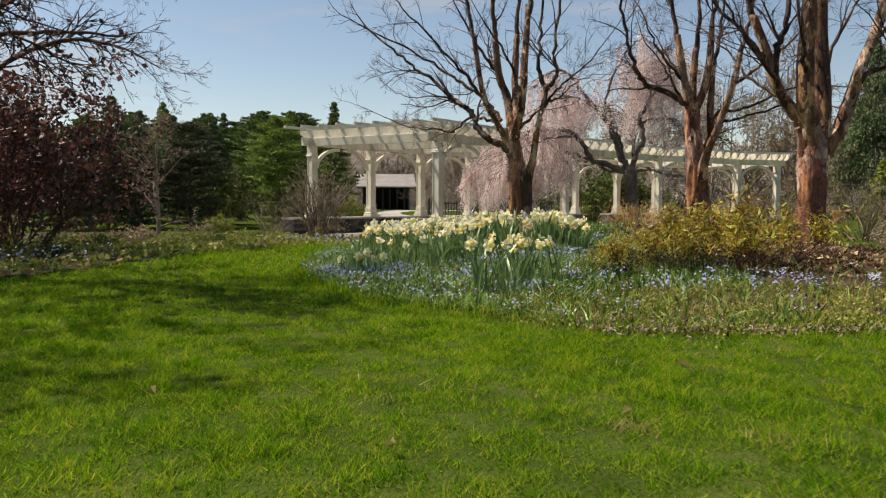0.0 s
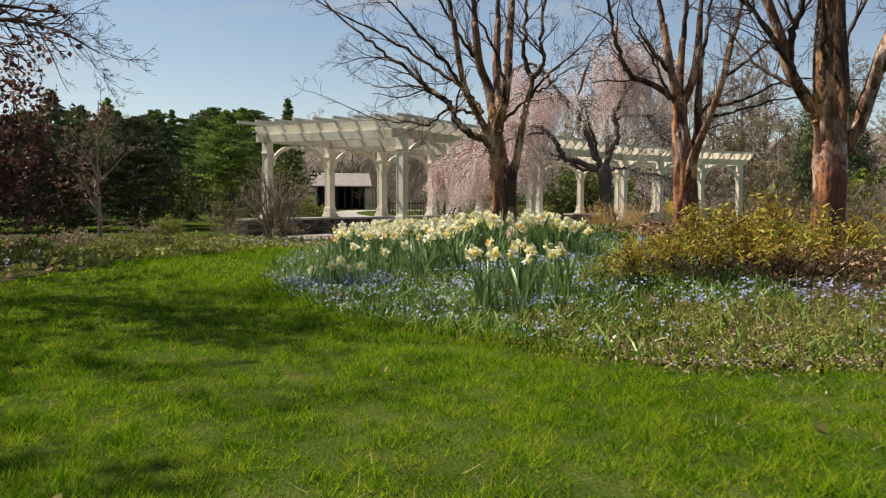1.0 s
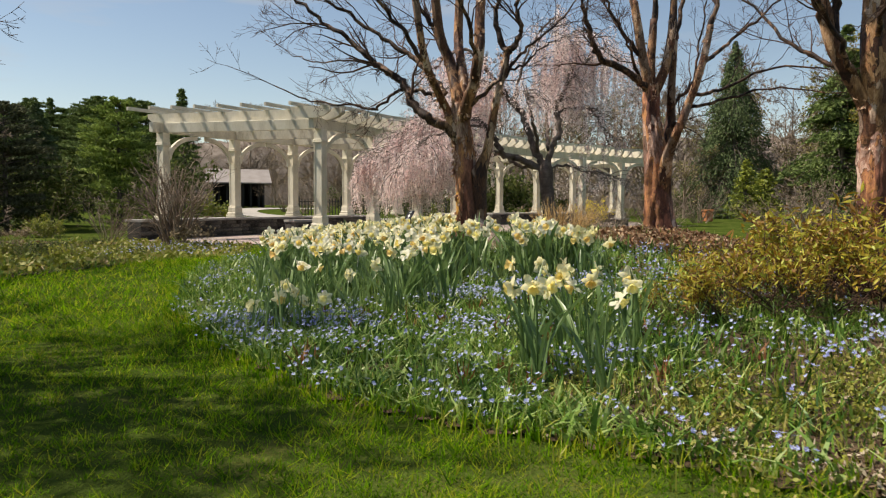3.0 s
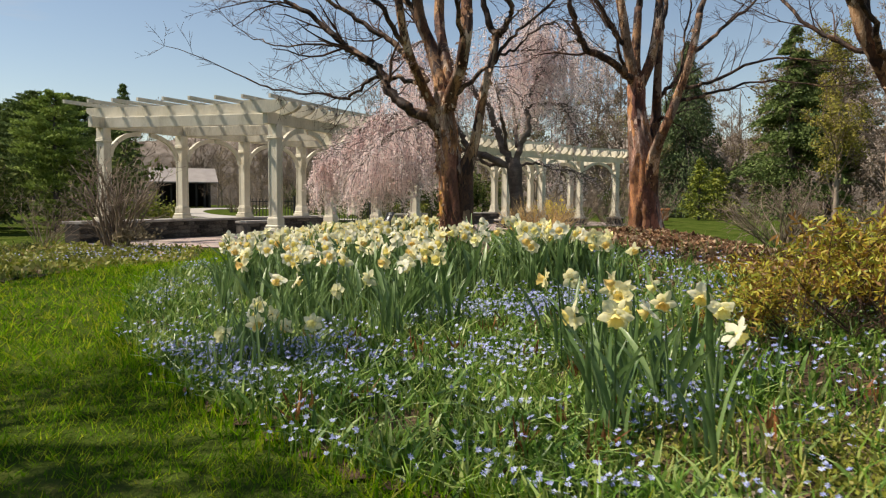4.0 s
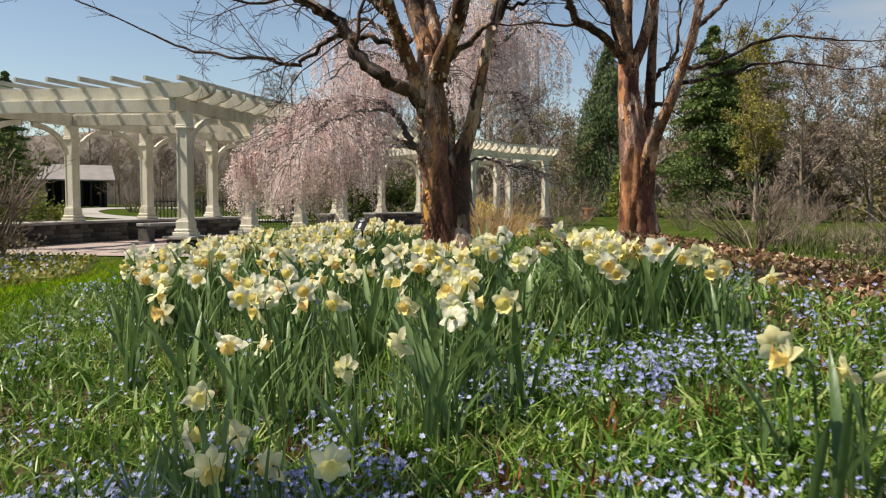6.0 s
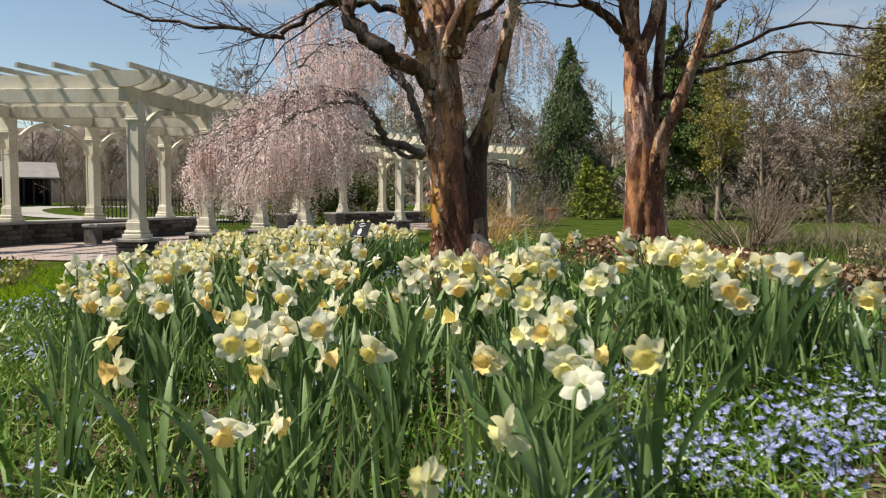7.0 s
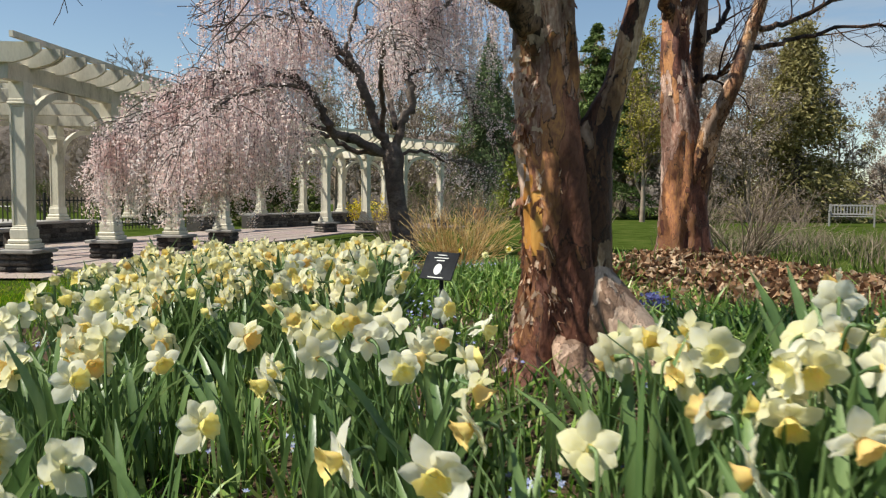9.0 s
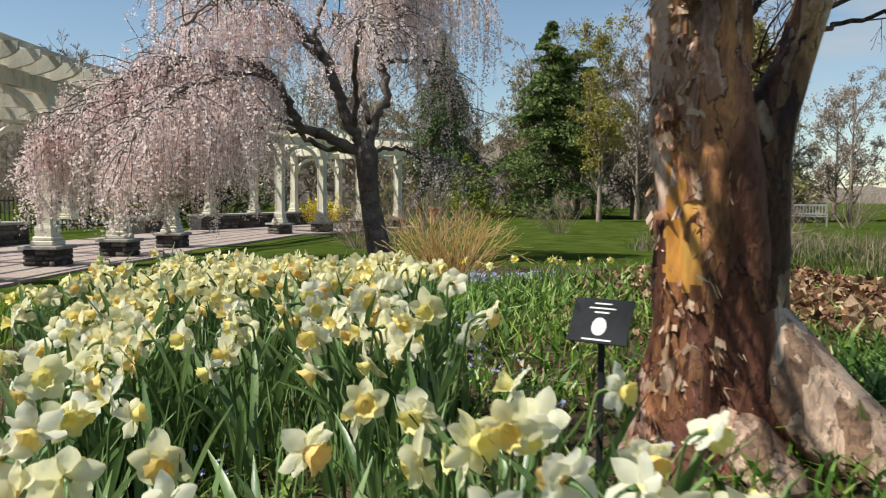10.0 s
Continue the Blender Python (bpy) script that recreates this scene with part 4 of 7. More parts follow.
paperbark_maple(
    1.07, 10.74, 3,
    [(0, 0, 0), (0, 0, 0.12), (-0.01, 0.0, 0.4), (-0.045, 0.01, 0.8), (-0.075, 0.02, 1.15), (-0.115, -0.01, 1.4), (-0.14, -0.07, 1.62)], [0.24, 0.18, 0.142, 0.13, 0.118, 0.104, 0.08],
    stems,
    limbs,
    1150, 0.034, "twin-stemmed paperbark maple with curling cinnamon bark among the daffodils",
    [([(0.03, -0.06, 0.52), (0.07, -0.12, 0.38), (0.12, -0.19, 0.24), (0.18, -0.28, 0.11), (0.27, -0.41, -0.02), (0.42, -0.60, -0.13)], [0.06, 0.10, 0.142, 0.17, 0.165, 0.10]),
     ([(0.0, -0.06, 0.26), (-0.04, -0.12, 0.16), (-0.07, -0.22, 0.06), (-0.10, -0.36, -0.03)], [0.06, 0.09, 0.10, 0.05])],
    bare=((radians(182), 0.44, 0.50, 0.80), (radians(156), 0.3, 0.95, 1.25)))

stems, limbs = [], []
stems.append(([(0.02, -0.08, 0.7), (-0.01, -0.15, 1.0), (-0.02, -0.23, 1.24), (0.0, -0.32, 1.42), (0.03, -0.38, 1.56), (0.11, -0.4, 1.76), (0.18, -0.41, 1.96), (0.25, -0.43, 2.16), (0.3, -0.46, 2.36), (0.36, -0.45, 2.56), (0.45, -0.45, 3.0)], [0.09, 0.088, 0.08, 0.068, 0.062, 0.06, 0.056, 0.052, 0.05, 0.048, 0.042]))
stems.append(([(0.0, 0.02, 1.15), (0.1, 0.08, 1.42), (0.17, 0.09, 1.66), (0.19, 0.1, 1.86), (0.15, 0.03, 2.16), (0.17, 0.04, 2.46), (0.2, 0.05, 3.0)], [0.09, 0.072, 0.066, 0.062, 0.056, 0.05, 0.04]))
stems.append(([(-0.14, 0.05, 2.1), (-0.25, 0.05, 2.5), (-0.33, 0.05, 2.9), (-0.4, 0.1, 3.4)], [0.085, 0.065, 0.06, 0.05]))
stems.append(([(-0.13, 0.07, 2.1), (-0.1, 0.15, 2.6), (-0.05, 0.2, 3.2)], [0.075, 0.06, 0.05]))
stems.append(([(-0.11, 0.04, 2.1), (0.03, -0.02, 2.5), (0.1, -0.05, 3.0), (0.12, -0.05, 3.5)], [0.08, 0.064, 0.056, 0.045]))
limbs.append(([(-0.15, 0.04, 2.18), (-0.5, -0.1, 2.35), (-0.98, -0.24, 2.53), (-1.19, -0.36, 2.75), (-1.35, -0.45, 3.15), (-1.5, -0.5, 3.8), (-1.6, -0.5, 4.6)], 0.055))
limbs.append(([(-0.3, 0.05, 2.65), (-0.6, 0.0, 2.95), (-0.85, -0.05, 3.3), (-1.1, 0.0, 3.9)], 0.032))
limbs.append(([(-0.4, 0.1, 3.3), (-0.5, 0.15, 4.0), (-0.6, 0.2, 5.0)], 0.045))
limbs.append(([(-0.05, 0.2, 3.1), (0.0, 0.25, 3.9), (0.05, 0.3, 5.0)], 0.045))
limbs.append(([(0.12, -0.05, 3.4), (0.2, 0.0, 4.1), (0.3, 0.1, 5.0)], 0.042))
limbs.append(([(0.2, 0.05, 2.9), (0.35, 0.1, 3.6), (0.5, 0.2, 4.8)], 0.038))
limbs.append(([(0.45, -0.45, 2.95), (0.6, -0.4, 3.5), (0.8, -0.3, 4.5)], 0.04))
limbs.append(([(0.17, 0.09, 1.95), (0.35, 0.05, 2.15), (0.5, 0.05, 2.35), (0.6, 0.1, 2.9), (0.7, 0.1, 3.6)], 0.032))
limbs.append(([(0.18, 0.08, 1.7), (0.24, -0.15, 1.78), (0.22, -0.34, 1.92)], 0.03))
limbs.append(([(0.22, -0.42, 2.05), (0.7, -0.42, 2.18), (1.26, -0.7, 2.43), (1.96, -1.05, 2.38)], 0.028))
limbs.append(([(0.16, -0.41, 1.9), (0.64, -0.5, 2.0), (1.16, -0.75, 2.15), (1.76, -1.2, 2.05)], 0.024))
limbs.append(([(0.36, -0.45, 2.5), (0.8, -0.3, 2.8), (1.3, -0.3, 3.2), (1.8, -0.4, 3.7)], 0.03))
limbs.append(([(-0.2, 0.05, 2.5), (-0.4, 0.4, 3.0), (-0.7, 0.8, 3.7)], 0.026))
limbs.append(([(-0.35, -0.03, 2.3), (-0.7, -0.4, 2.7), (-1.2, -0.7, 3.2)], 0.026))
paperbark_maple(
    4.28, 12.9, 8,
    [(0, 0, 0), (0, 0, 0.14), (0, -0.005, 0.4), (-0.01, 0, 0.7), (-0.035, 0, 1.0), (-0.06, 0, 1.26), (-0.115, 0, 1.56), (-0.14, 0.03, 1.86), (-0.13, 0.05, 2.16), (-0.13, 0.06, 2.27)],
    [0.34, 0.235, 0.185, 0.178, 0.168, 0.15, 0.136, 0.122, 0.114, 0.09],
    stems,
    limbs,
    520, 0.032, "paperbark maple with a smooth reddish trunk over fallen leaves", (), 0.18)

stems, limbs = [], []
stems.append(([(-0.05, 0.02, 1.1), (-0.1, 0.02, 1.37), (-0.24, 0.04, 1.60), (-0.42, 0.06, 1.89), (-0.53, 0.08, 2.24), (-0.68, 0.1, 2.65)], [0.10, 0.082, 0.07, 0.062, 0.056, 0.045]))
stems.append(([(-0.03, 0.0, 1.15), (-0.07, -0.04, 1.43), (-0.145, -0.06, 1.78), (-0.145, -0.05, 2.18), (-0.10, 0.0, 2.65), (-0.1, 0.0, 3.1)], [0.11, 0.10, 0.095, 0.092, 0.085, 0.06]))
stems.append(([(0.05, 0.03, 1.15), (0.12, 0.07, 1.43), (0.13, 0.10, 1.78), (0.105, 0.12, 2.2), (0.09, 0.15, 2.65), (0.1, 0.15, 3.1)], [0.10, 0.085, 0.08, 0.078, 0.075, 0.055]))
stems.append(([(0.08, -0.02, 1.1), (0.24, -0.02, 1.32), (0.37, -0.03, 1.72), (0.47, -0.04, 2.07), (0.60, -0.05, 2.42), (0.66, -0.05, 2.65), (0.8, -0.05, 3.1)], [0.10, 0.072, 0.066, 0.06, 0.056, 0.052, 0.045]))
limbs.append(([(-0.66, 0.1, 2.6), (-0.8, 0.1, 3.3), (-0.95, 0.2, 4.5)], 0.042))
limbs.append(([(-0.44, 0.06, 1.95), (-0.40, 0.06, 2.3), (-0.32, 0.05, 2.65), (-0.3, 0.1, 3.4), (-0.4, 0.1, 4.4)], 0.046))
limbs.append(([(-0.1, 0.0, 3.0), (-0.1, 0.1, 3.8), (-0.15, 0.2, 4.9)], 0.05))
limbs.append(([(0.1, 0.15, 3.0), (0.15, 0.2, 3.8), (0.2, 0.3, 4.9)], 0.048))
limbs.append(([(0.8, -0.05, 3.0), (1.0, 0, 3.6), (1.3, 0.1, 4.6)], 0.042))
limbs.append(([(-0.5, 0.08, 2.1), (-0.8, 0.0, 2.4), (-1.2, 0.1, 2.9), (-1.5, 0.2, 3.6)], 0.03))
limbs.append(([(0.55, -0.05, 2.3), (0.9, 0.1, 2.6), (1.4, 0.2, 3.1)], 0.03))
limbs.append(([(-0.3, 0.05, 1.7), (-0.5, 0.5, 2.0), (-0.8, 1.0, 2.6)], 0.026))
limbs.append(([(-0.25, 0.04, 1.62), (-0.5, -0.1, 1.9), (-0.9, -0.2, 2.4), (-1.3, -0.2, 3.1)], 0.03))
limbs.append(([(0.40, -0.03, 1.85), (0.8, -0.2, 2.2), (1.3, -0.3, 2.7), (1.8, -0.3, 3.3)], 0.033))
limbs.append(([(0.11, 0.1, 2.0), (0.4, 0.3, 2.5), (0.8, 0.4, 3.2)], 0.03))
limbs.append(([(-0.14, -0.05, 1.9), (-0.4, -0.5, 2.3), (-0.7, -0.8, 3.0)], 0.028))
paperbark_maple(
    4.11, 8.59, 15,
    [(0, 0, 0), (0, 0, 0.12), (0.0, 0, 0.4), (0.0, 0.0, 0.75), (-0.01, 0, 1.1), (0.0, 0, 1.36)], [0.24, 0.17, 0.136, 0.128, 0.134, 0.11],
    stems,
    limbs,
    420, 0.036, "stout paperbark maple with several rising limbs beside the gold shrubs")


def weeping_cherry(x, y, seed):
    z = gz(x, y) - 0.04
    own = thing("weeping_cherry", pose(x, y, z), "weeping cherry in pale pink blossom with a dark crooked trunk", "tree")
    rnd = np.random.RandomState(seed)
    me, _, _ = fluted_trunk("trunk", [(0.24, -0.15, 0), (0.22, -0.13, 0.14), (0.16, -0.09, 0.4), (0.11, -0.06, 0.75), (0.06, -0.04, 1.12), (0.04, -0.02, 1.46), (0.02, -0.01, 1.68)],
                            [0.26, 0.19, 0.15, 0.138, 0.14, 0.165, 0.10], M["cherry_bark"], seed, 24, 8, 0.24)
    part("trunk", me, own, "dark rough leaning trunk")
    # limbs: points, radius at the foot and at the tip, how thickly strands hang, how far down they reach, the bare share of the limb
    limbs = []
    limbs.append(([(0.0, 0.0, 1.55), (-0.19, 0.08, 1.96), (-0.33, 0.13, 2.36), (-0.49, 0.18, 2.76), (-0.70, 0.27, 3.0), (-0.90, 0.35, 3.24), (-1.1, 0.43, 3.5), (-1.35, 0.55, 3.9), (-1.8, 0.7, 4.0), (-2.2, 0.8, 3.6)], 0.10, 0.022, 0.4, 2.1, 0.48))
    limbs.append(([(0.06, -0.03, 1.55), (0.18, -0.07, 2.02), (0.31, -0.11, 2.22), (0.26, -0.05, 2.62), (0.23, 0.0, 2.82), (0.38, -0.05, 3.06), (0.46, -0.07, 3.4), (0.41, 0.0, 3.85), (0.55, 0.1, 4.25), (0.9, 0.15, 4.45), (1.25, 0.2, 4.3)], 0.085, 0.02, 0.42, 2.2, 0.45))
    limbs.append(([(0.27, 0.0, 2.66), (0.48, -0.04, 2.75), (0.80, -0.17, 2.77), (1.05, -0.25, 2.62), (1.22, -0.3, 2.3), (1.3, -0.3, 2.0)], 0.042, 0.012, 0.16, 1.6, 0.3))
    limbs.append(([(-0.02, 0.02, 1.5), (-0.47, 0.10, 1.68), (-0.82, 0.12, 1.78), (-1.03, 0.08, 2.08), (-1.27, 0.04, 2.34), (-1.53, 0.02, 2.52), (-1.85, 0.03, 2.5), (-2.18, 0.04, 2.5), (-2.41, 0.01, 2.46), (-2.62, -0.06, 2.24), (-2.95, -0.1, 1.9)], 0.092, 0.02, 0.5, 0.75, 0.5))
    limbs.append(([(-0.05, 0.05, 1.5), (-0.48, 0.39, 1.6), (-0.70, 0.63, 1.79), (-1.11, 0.99, 1.81), (-1.40, 1.27, 1.78), (-1.56, 1.48, 1.64), (-1.8, 1.8, 1.5)], 0.05, 0.012, 0.3, 0.9, 0.5))
    limbs.append(([(-0.78, 0.12, 1.77), (-1.44, 0.18, 1.98), (-1.94, 0.17, 1.93), (-2.47, 0.18, 1.88), (-3.07, 0.22, 1.78), (-3.7, 0.25, 1.45)], 0.044, 0.014, 0.72, 0.45, 0.35))
    limbs.append(([(-1.3, 0.03, 2.35), (-1.8, -0.5, 2.3), (-2.4, -0.85, 2.1), (-2.9, -1.1, 1.8), (-3.3, -1.2, 1.35)], 0.036, 0.012, 0.62, 0.5, 0.35))
    limbs.append(([(-1.6, 0.02, 2.5), (-2.0, 0.6, 2.5), (-2.6, 0.9, 2.3), (-3.2, 1.1, 1.8)], 0.034, 0.012, 0.68, 0.4, 0.2))
    limbs.append(([(-2.2, 0.04, 2.48), (-2.6, 0.3, 2.42), (-3.1, 0.2, 2.05), (-3.6, 0.1, 1.6)], 0.026, 0.012, 0.68, 0.45, 0.1))
    limbs.append(([(0.1, -0.05, 1.5), (0.45, -0.10, 1.58), (0.82, -0.17, 1.45), (1.21, -0.23, 1.42), (1.5, -0.2, 1.25)], 0.034, 0.01, 0.12, 0.9, 0.3))
    limbs.append(([(-0.10, 0.05, 1.8), (-0.4, -0.5, 2.4), (-0.7, -1.1, 2.8), (-0.9, -1.6, 2.9), (-1.0, -2.0, 2.6)], 0.05, 0.014, 0.16, 2.0, 0.55))
    limbs.append(([(0.1, 0.0, 1.9), (0.25, 0.6, 2.6), (0.4, 1.2, 3.3), (0.5, 1.7, 3.7), (0.6, 2.1, 3.5)], 0.055, 0.014, 0.42, 2.0, 0.45))
    limbs.append(([(-0.45, 0.17, 2.65), (-0.8, 0.9, 3.2), (-1.2, 1.4, 3.4), (-1.7, 1.8, 3.0)], 0.042, 0.014, 0.5, 1.6, 0.3))
    limbs.append(([(-0.8, 0.3, 3.1), (-1.3, 0.1, 3.3), (-1.9, -0.1, 3.2), (-2.4, -0.2, 2.8)], 0.036, 0.012, 0.45, 1.6, 0.25))
    limbs.append(([(-0.62, 0.24, 2.9), (-0.5, 0.2, 3.4), (-0.3, 0.1, 4.0), (0.0, 0.0, 4.5), (0.2, -0.2, 4.6)], 0.042, 0.014, 0.42, 2.5, 0.35))
    limbs.append(([(0.42, -0.06, 3.2), (0.8, -0.2, 3.7), (1.2, -0.3, 4.0), (1.6, -0.2, 3.8)], 0.036, 0.012, 0.42, 1.9, 0.3))
    limbs.append(([(0.40, 0.0, 3.6), (0.6, 0.6, 4.1), (0.9, 1.0, 4.3), (1.3, 1.2, 4.0)], 0.034, 0.012, 0.42, 2.0, 0.3))
    mid, strands, spots = [], [], []
    for pts, r0, r1, thick, low, bare in limbs:
        line = bezier_line(pts, 6)
        line[3:] = line[3:] + rnd.normal(size=(len(line) - 3, 3)) * 0.018
        rr = np.linspace(r0 * 0.8, r1, len(line))
        part("limb", tubes("limb", [(line, rr)], M["cherry_bark"], 9, 0.22, seed), own, "dark knotted limb")
        start = int(len(line) * bare)
        run = line[-1] - line[start]
        run = unit(run * np.array([1, 1, 0]))
        for i in range(start, len(line)):
            for _ in range(3 if thick > 0.5 else 2):
                side = rnd.normal(size=3)
                side[2] = abs(side[2]) * 0.35
                d = unit(unit(side) + run * 0.4)
                n, length = 8, rnd.uniform(0.35, 0.95)
                cur, p = [line[i].copy()], line[i].copy()
                for k in range(n):
                    d = unit(d + np.array([0, 0, -0.21]) + rnd.normal(size=3) * 0.13)
                    p = p + d * length / n
                    cur.append(p.copy())
                cur = np.array(cur)
                mid.append((cur, np.linspace(0.009, 0.003, n + 1)))
                for k in range(2, n + 1):
                    if rnd.rand() > thick:
                        continue
                    st = cur[k]
                    floor = low + rnd.rand() * (0.7 if low < 1 else 1.1)
                    drop = min(rnd.uniform(0.3, 1.5), max(0.15, st[2] - floor))
                    m = max(3, int(drop / 0.22))
                    sway = rnd.normal(size=2) * 0.07
                    q = np.array([st + np.array([sway[0] * (j / m) ** 0.7, sway[1] * (j / m) ** 0.7, -drop * j / m]) + (rnd.normal(size=3) * 0.012 if j else 0) for j in range(m + 1)])
                    strands.append((q, np.linspace(0.0024, 0.0014, m + 1)))
                    cnt = int(drop * 104) + 6
                    u = rnd.rand(cnt)
                    idx = np.minimum((u * m).astype(int), m - 1)
                    fr = (u * m - idx)[:, None]
                    spots.append(q[idx] * (1 - fr) + q[idx + 1] * fr + rnd.normal(size=(cnt, 3)) * 0.022)
                spots.append(cur[rnd.randint(1, n, 16)] + rnd.normal(size=(16, 3)) * 0.03)
    tagged(part("branchwork", tubes("branchwork", mid, M["cherry_bark"], 5, 0, seed), own), kind="stuff")
    tagged(part("strand_mass", tubes("strand_mass", strands, M["cherry_strand"], 3, 0, seed), own, "thin hanging strands"), kind="stuff")
    c = np.concatenate(spots)
    tagged(part("blossom", soup("blossom", cards(rnd, c, 0.0255, aspect=0.95), 4, M["blossom"]), own, "dense pale pink blossom"), kind="stuff")


weeping_cherry(4.41, 18.43, 11)


def bare_tree_meshes(seed, tall, spread, bark, twig_level=3, buds=None, bud_size=0.06, bud_count=0, up=0.2, arms=(), low=4):
    rnd = np.random.RandomState(seed)
    lines = []
    trunk = bezier_line([(0, 0, 0), (0.05 * spread, 0, tall * 0.2), (0, 0.06 * spread, tall * 0.5), (0.06, 0, tall)], 6)
    rr = np.linspace(tall * 0.02, tall * 0.003, len(trunk))
    lines.append((trunk, rr))
    for k in range(16):
        i = rnd.randint(low, len(trunk) - 2)
        a = rnd.uniform(0, 2 * np.pi)
        way = np.array([math.cos(a) * spread, math.sin(a) * spread, rnd.uniform(0.5, 1.1)])
        sprout(rnd, lines, trunk[i], way, tall * rnd.uniform(0.25, 0.45), rr[i] * 0.55, twig_level, up, 0.25, (5, 5, 5), 0.5, tall * 0.0011)
    for pts, r in arms:
        arm = bezier_line(pts, 7)
        ar = np.linspace(r, 0.008, len(arm))
        lines.append((arm, ar))
        for i in range(6, len(arm) - 1):
            for _ in range(2):
                t = unit(arm[i + 1] - arm[i])
                sprout(rnd, lines, arm[i], unit(t + unit(np.cross(t, rnd.normal(size=3))) * 0.8), rnd.uniform(0.5, 1.2), ar[i] * 0.45, 2, 0.0, 0.3, (4, 4), 0.5, 0.003)
    out = [("branchwork", tubes("branchwork", lines, bark, 5, 0, seed))]
    if buds:
        ends = np.concatenate([l[0][len(l[0]) // 2:] for l in lines[1:]])
        c = ends[rnd.randint(0, len(ends), bud_count)] + rnd.normal(size=(bud_count, 3)) * bud_size * 1.2
        out.append(("foliage", soup("foliage", cards(rnd, c, bud_size, aspect=0.8), 4, buds)))
    return out


def plant_from(name, meshes, m, label, category, group=""):
    own = thing(name, m, label, category, group)
    for n, me in meshes:
        ob = part(n, me, own)
        if n not in ("trunk", "stem"):
            tagged(ob, kind="stuff")
    return own


def conifer_meshes(seed, tall, radius, mat, droop=0.25, kind="spruce", cards_n=5200, size=0.3, start=0.06):
    rnd = np.random.RandomState(seed)
    lines = [(np.array([(0, 0, 0), (0, 0, tall * 0.5), (0, 0, tall * 0.97)]), np.array([tall * 0.022, tall * 0.013, 0.01]))]
    spots, ways = [], []
    per = 60 if kind != "pine" else 46
    for k in range(per * 3):
        s = rnd.uniform(start, 0.98) ** 0.85
        z = s * tall
        reach = radius * ((1 - s) ** 0.75 if kind != "pine" else (1 - s ** 3) ** 0.6 * (0.5 + 0.5 * min(1, s * 2.2))) * rnd.uniform(0.55, 1.12)
        reach = max(reach, 0.12)
        a = rnd.uniform(0, 2 * np.pi)
        w = np.array([math.cos(a), math.sin(a), 0])
        n = 7
        t = np.linspace(0, 1, n)[:, None]
        rise = (0.28 if kind == "pine" else 0.02)
        p = np.array([0, 0, z]) + w * reach * t + np.array([0, 0, 1.0]) * (rise * reach * t - droop * reach * t * t)
        lines.append((p, np.linspace(tall * 0.004, 0.004, n)))
        cnt = max(6, int(cards_n / (per * 3) * (0.5 + reach / radius)))
        u = rnd.uniform(0.12, 1.0, cnt)[:, None] ** 0.7
        q = np.array([0, 0, z]) + w * reach * u + np.array([0, 0, 1.0]) * (rise * reach * u - droop * reach * u * u)
        side = np.array([-w[1], w[0], 0])
        q = q + side * rnd.normal(size=(cnt, 1)) * reach * 0.17 + rnd.normal(size=(cnt, 3)) * size * 0.22
        if kind == "bush":
            q = q + rnd.normal(size=(cnt, 3)) * 0.33
        if kind == "weeping":
            q[:, 2] -= rnd.uniform(0, 0.7, cnt)
        spots.append(q)
        ways.append(np.tile(w * 0.8 + np.array([0, 0, {"pine": 0.5, "weeping": -1.3}.get(kind, -0.3)]), (cnt, 1)))
    c, w = np.concatenate(spots), np.concatenate(ways)
    return [("trunk", tubes("trunk", lines[:1], M["far_bark"], 7, 0.05, seed)), ("branchwork", tubes("branchwork", lines[1:], M["far_bark"], 3, 0, seed)),
            ("crown", soup("crown", cards(rnd, c, size, along=w, aspect=0.32), 4, mat))]


def put(name, meshes, x, y, label, category, group="", turn=0.0, scale=1.0, sink=0.05):
    own = plant_from(name, meshes, Matrix.LocRotScale((x, y, gz(x, y) - sink), Euler((0, 0, turn)), (scale,) * 3), label, category, group)
    return own


# Far conifers to the north-west, beyond the pergola's near end
PINES = [conifer_meshes(21 + k, 9.0, 2.9, M["pine"], 0.1, "pine", 26000, 0.2, 0.10) for k in range(3)]
LIGHT_PINES = [conifer_meshes(24 + k, 9.2, 2.4, (M["light_pine"], M["pine"])[k], 0.05, "spruce", 19000, 0.2, 0.08) for k in range(2)]
rs = random.Random(5)
for k in range(60):
    u = k / 59
    bx = -58 + 51 * u + rs.uniform(-1.2, 1.2)
    by = 62 + 6 * math.sin(u * 5) + rs.uniform(-5, 8)
    sc = (0.72 + 0.13 * math.sin(k * 1.9)) * (1.0 if u < 0.7 else 1.05)
    if bx > -7.2:
        continue
    put("pine_tree", (PINES + LIGHT_PINES)[(k * 2) % 5], bx, by, "tall dark green pine in the row beyond the garden", "tree", "pines beyond the garden", rs.uniform(0, 6), sc)
FIRS = conifer_meshes(31, 6.6, 2.4, M["spruce"], 0.2, "spruce", 22000, 0.17)
for bx, by, sc in ((-9.4, 31.5, 0.66), (-11.4, 32.5, 0.7), (-13.2, 33.5, 0.75), (-15.5, 36, 0.9), (-20, 35, 0.85)):
    put("fir_tree", FIRS, bx, by, "dense dark green fir behind the shrub border", "tree", "firs behind the border", rs.uniform(0, 6), sc)

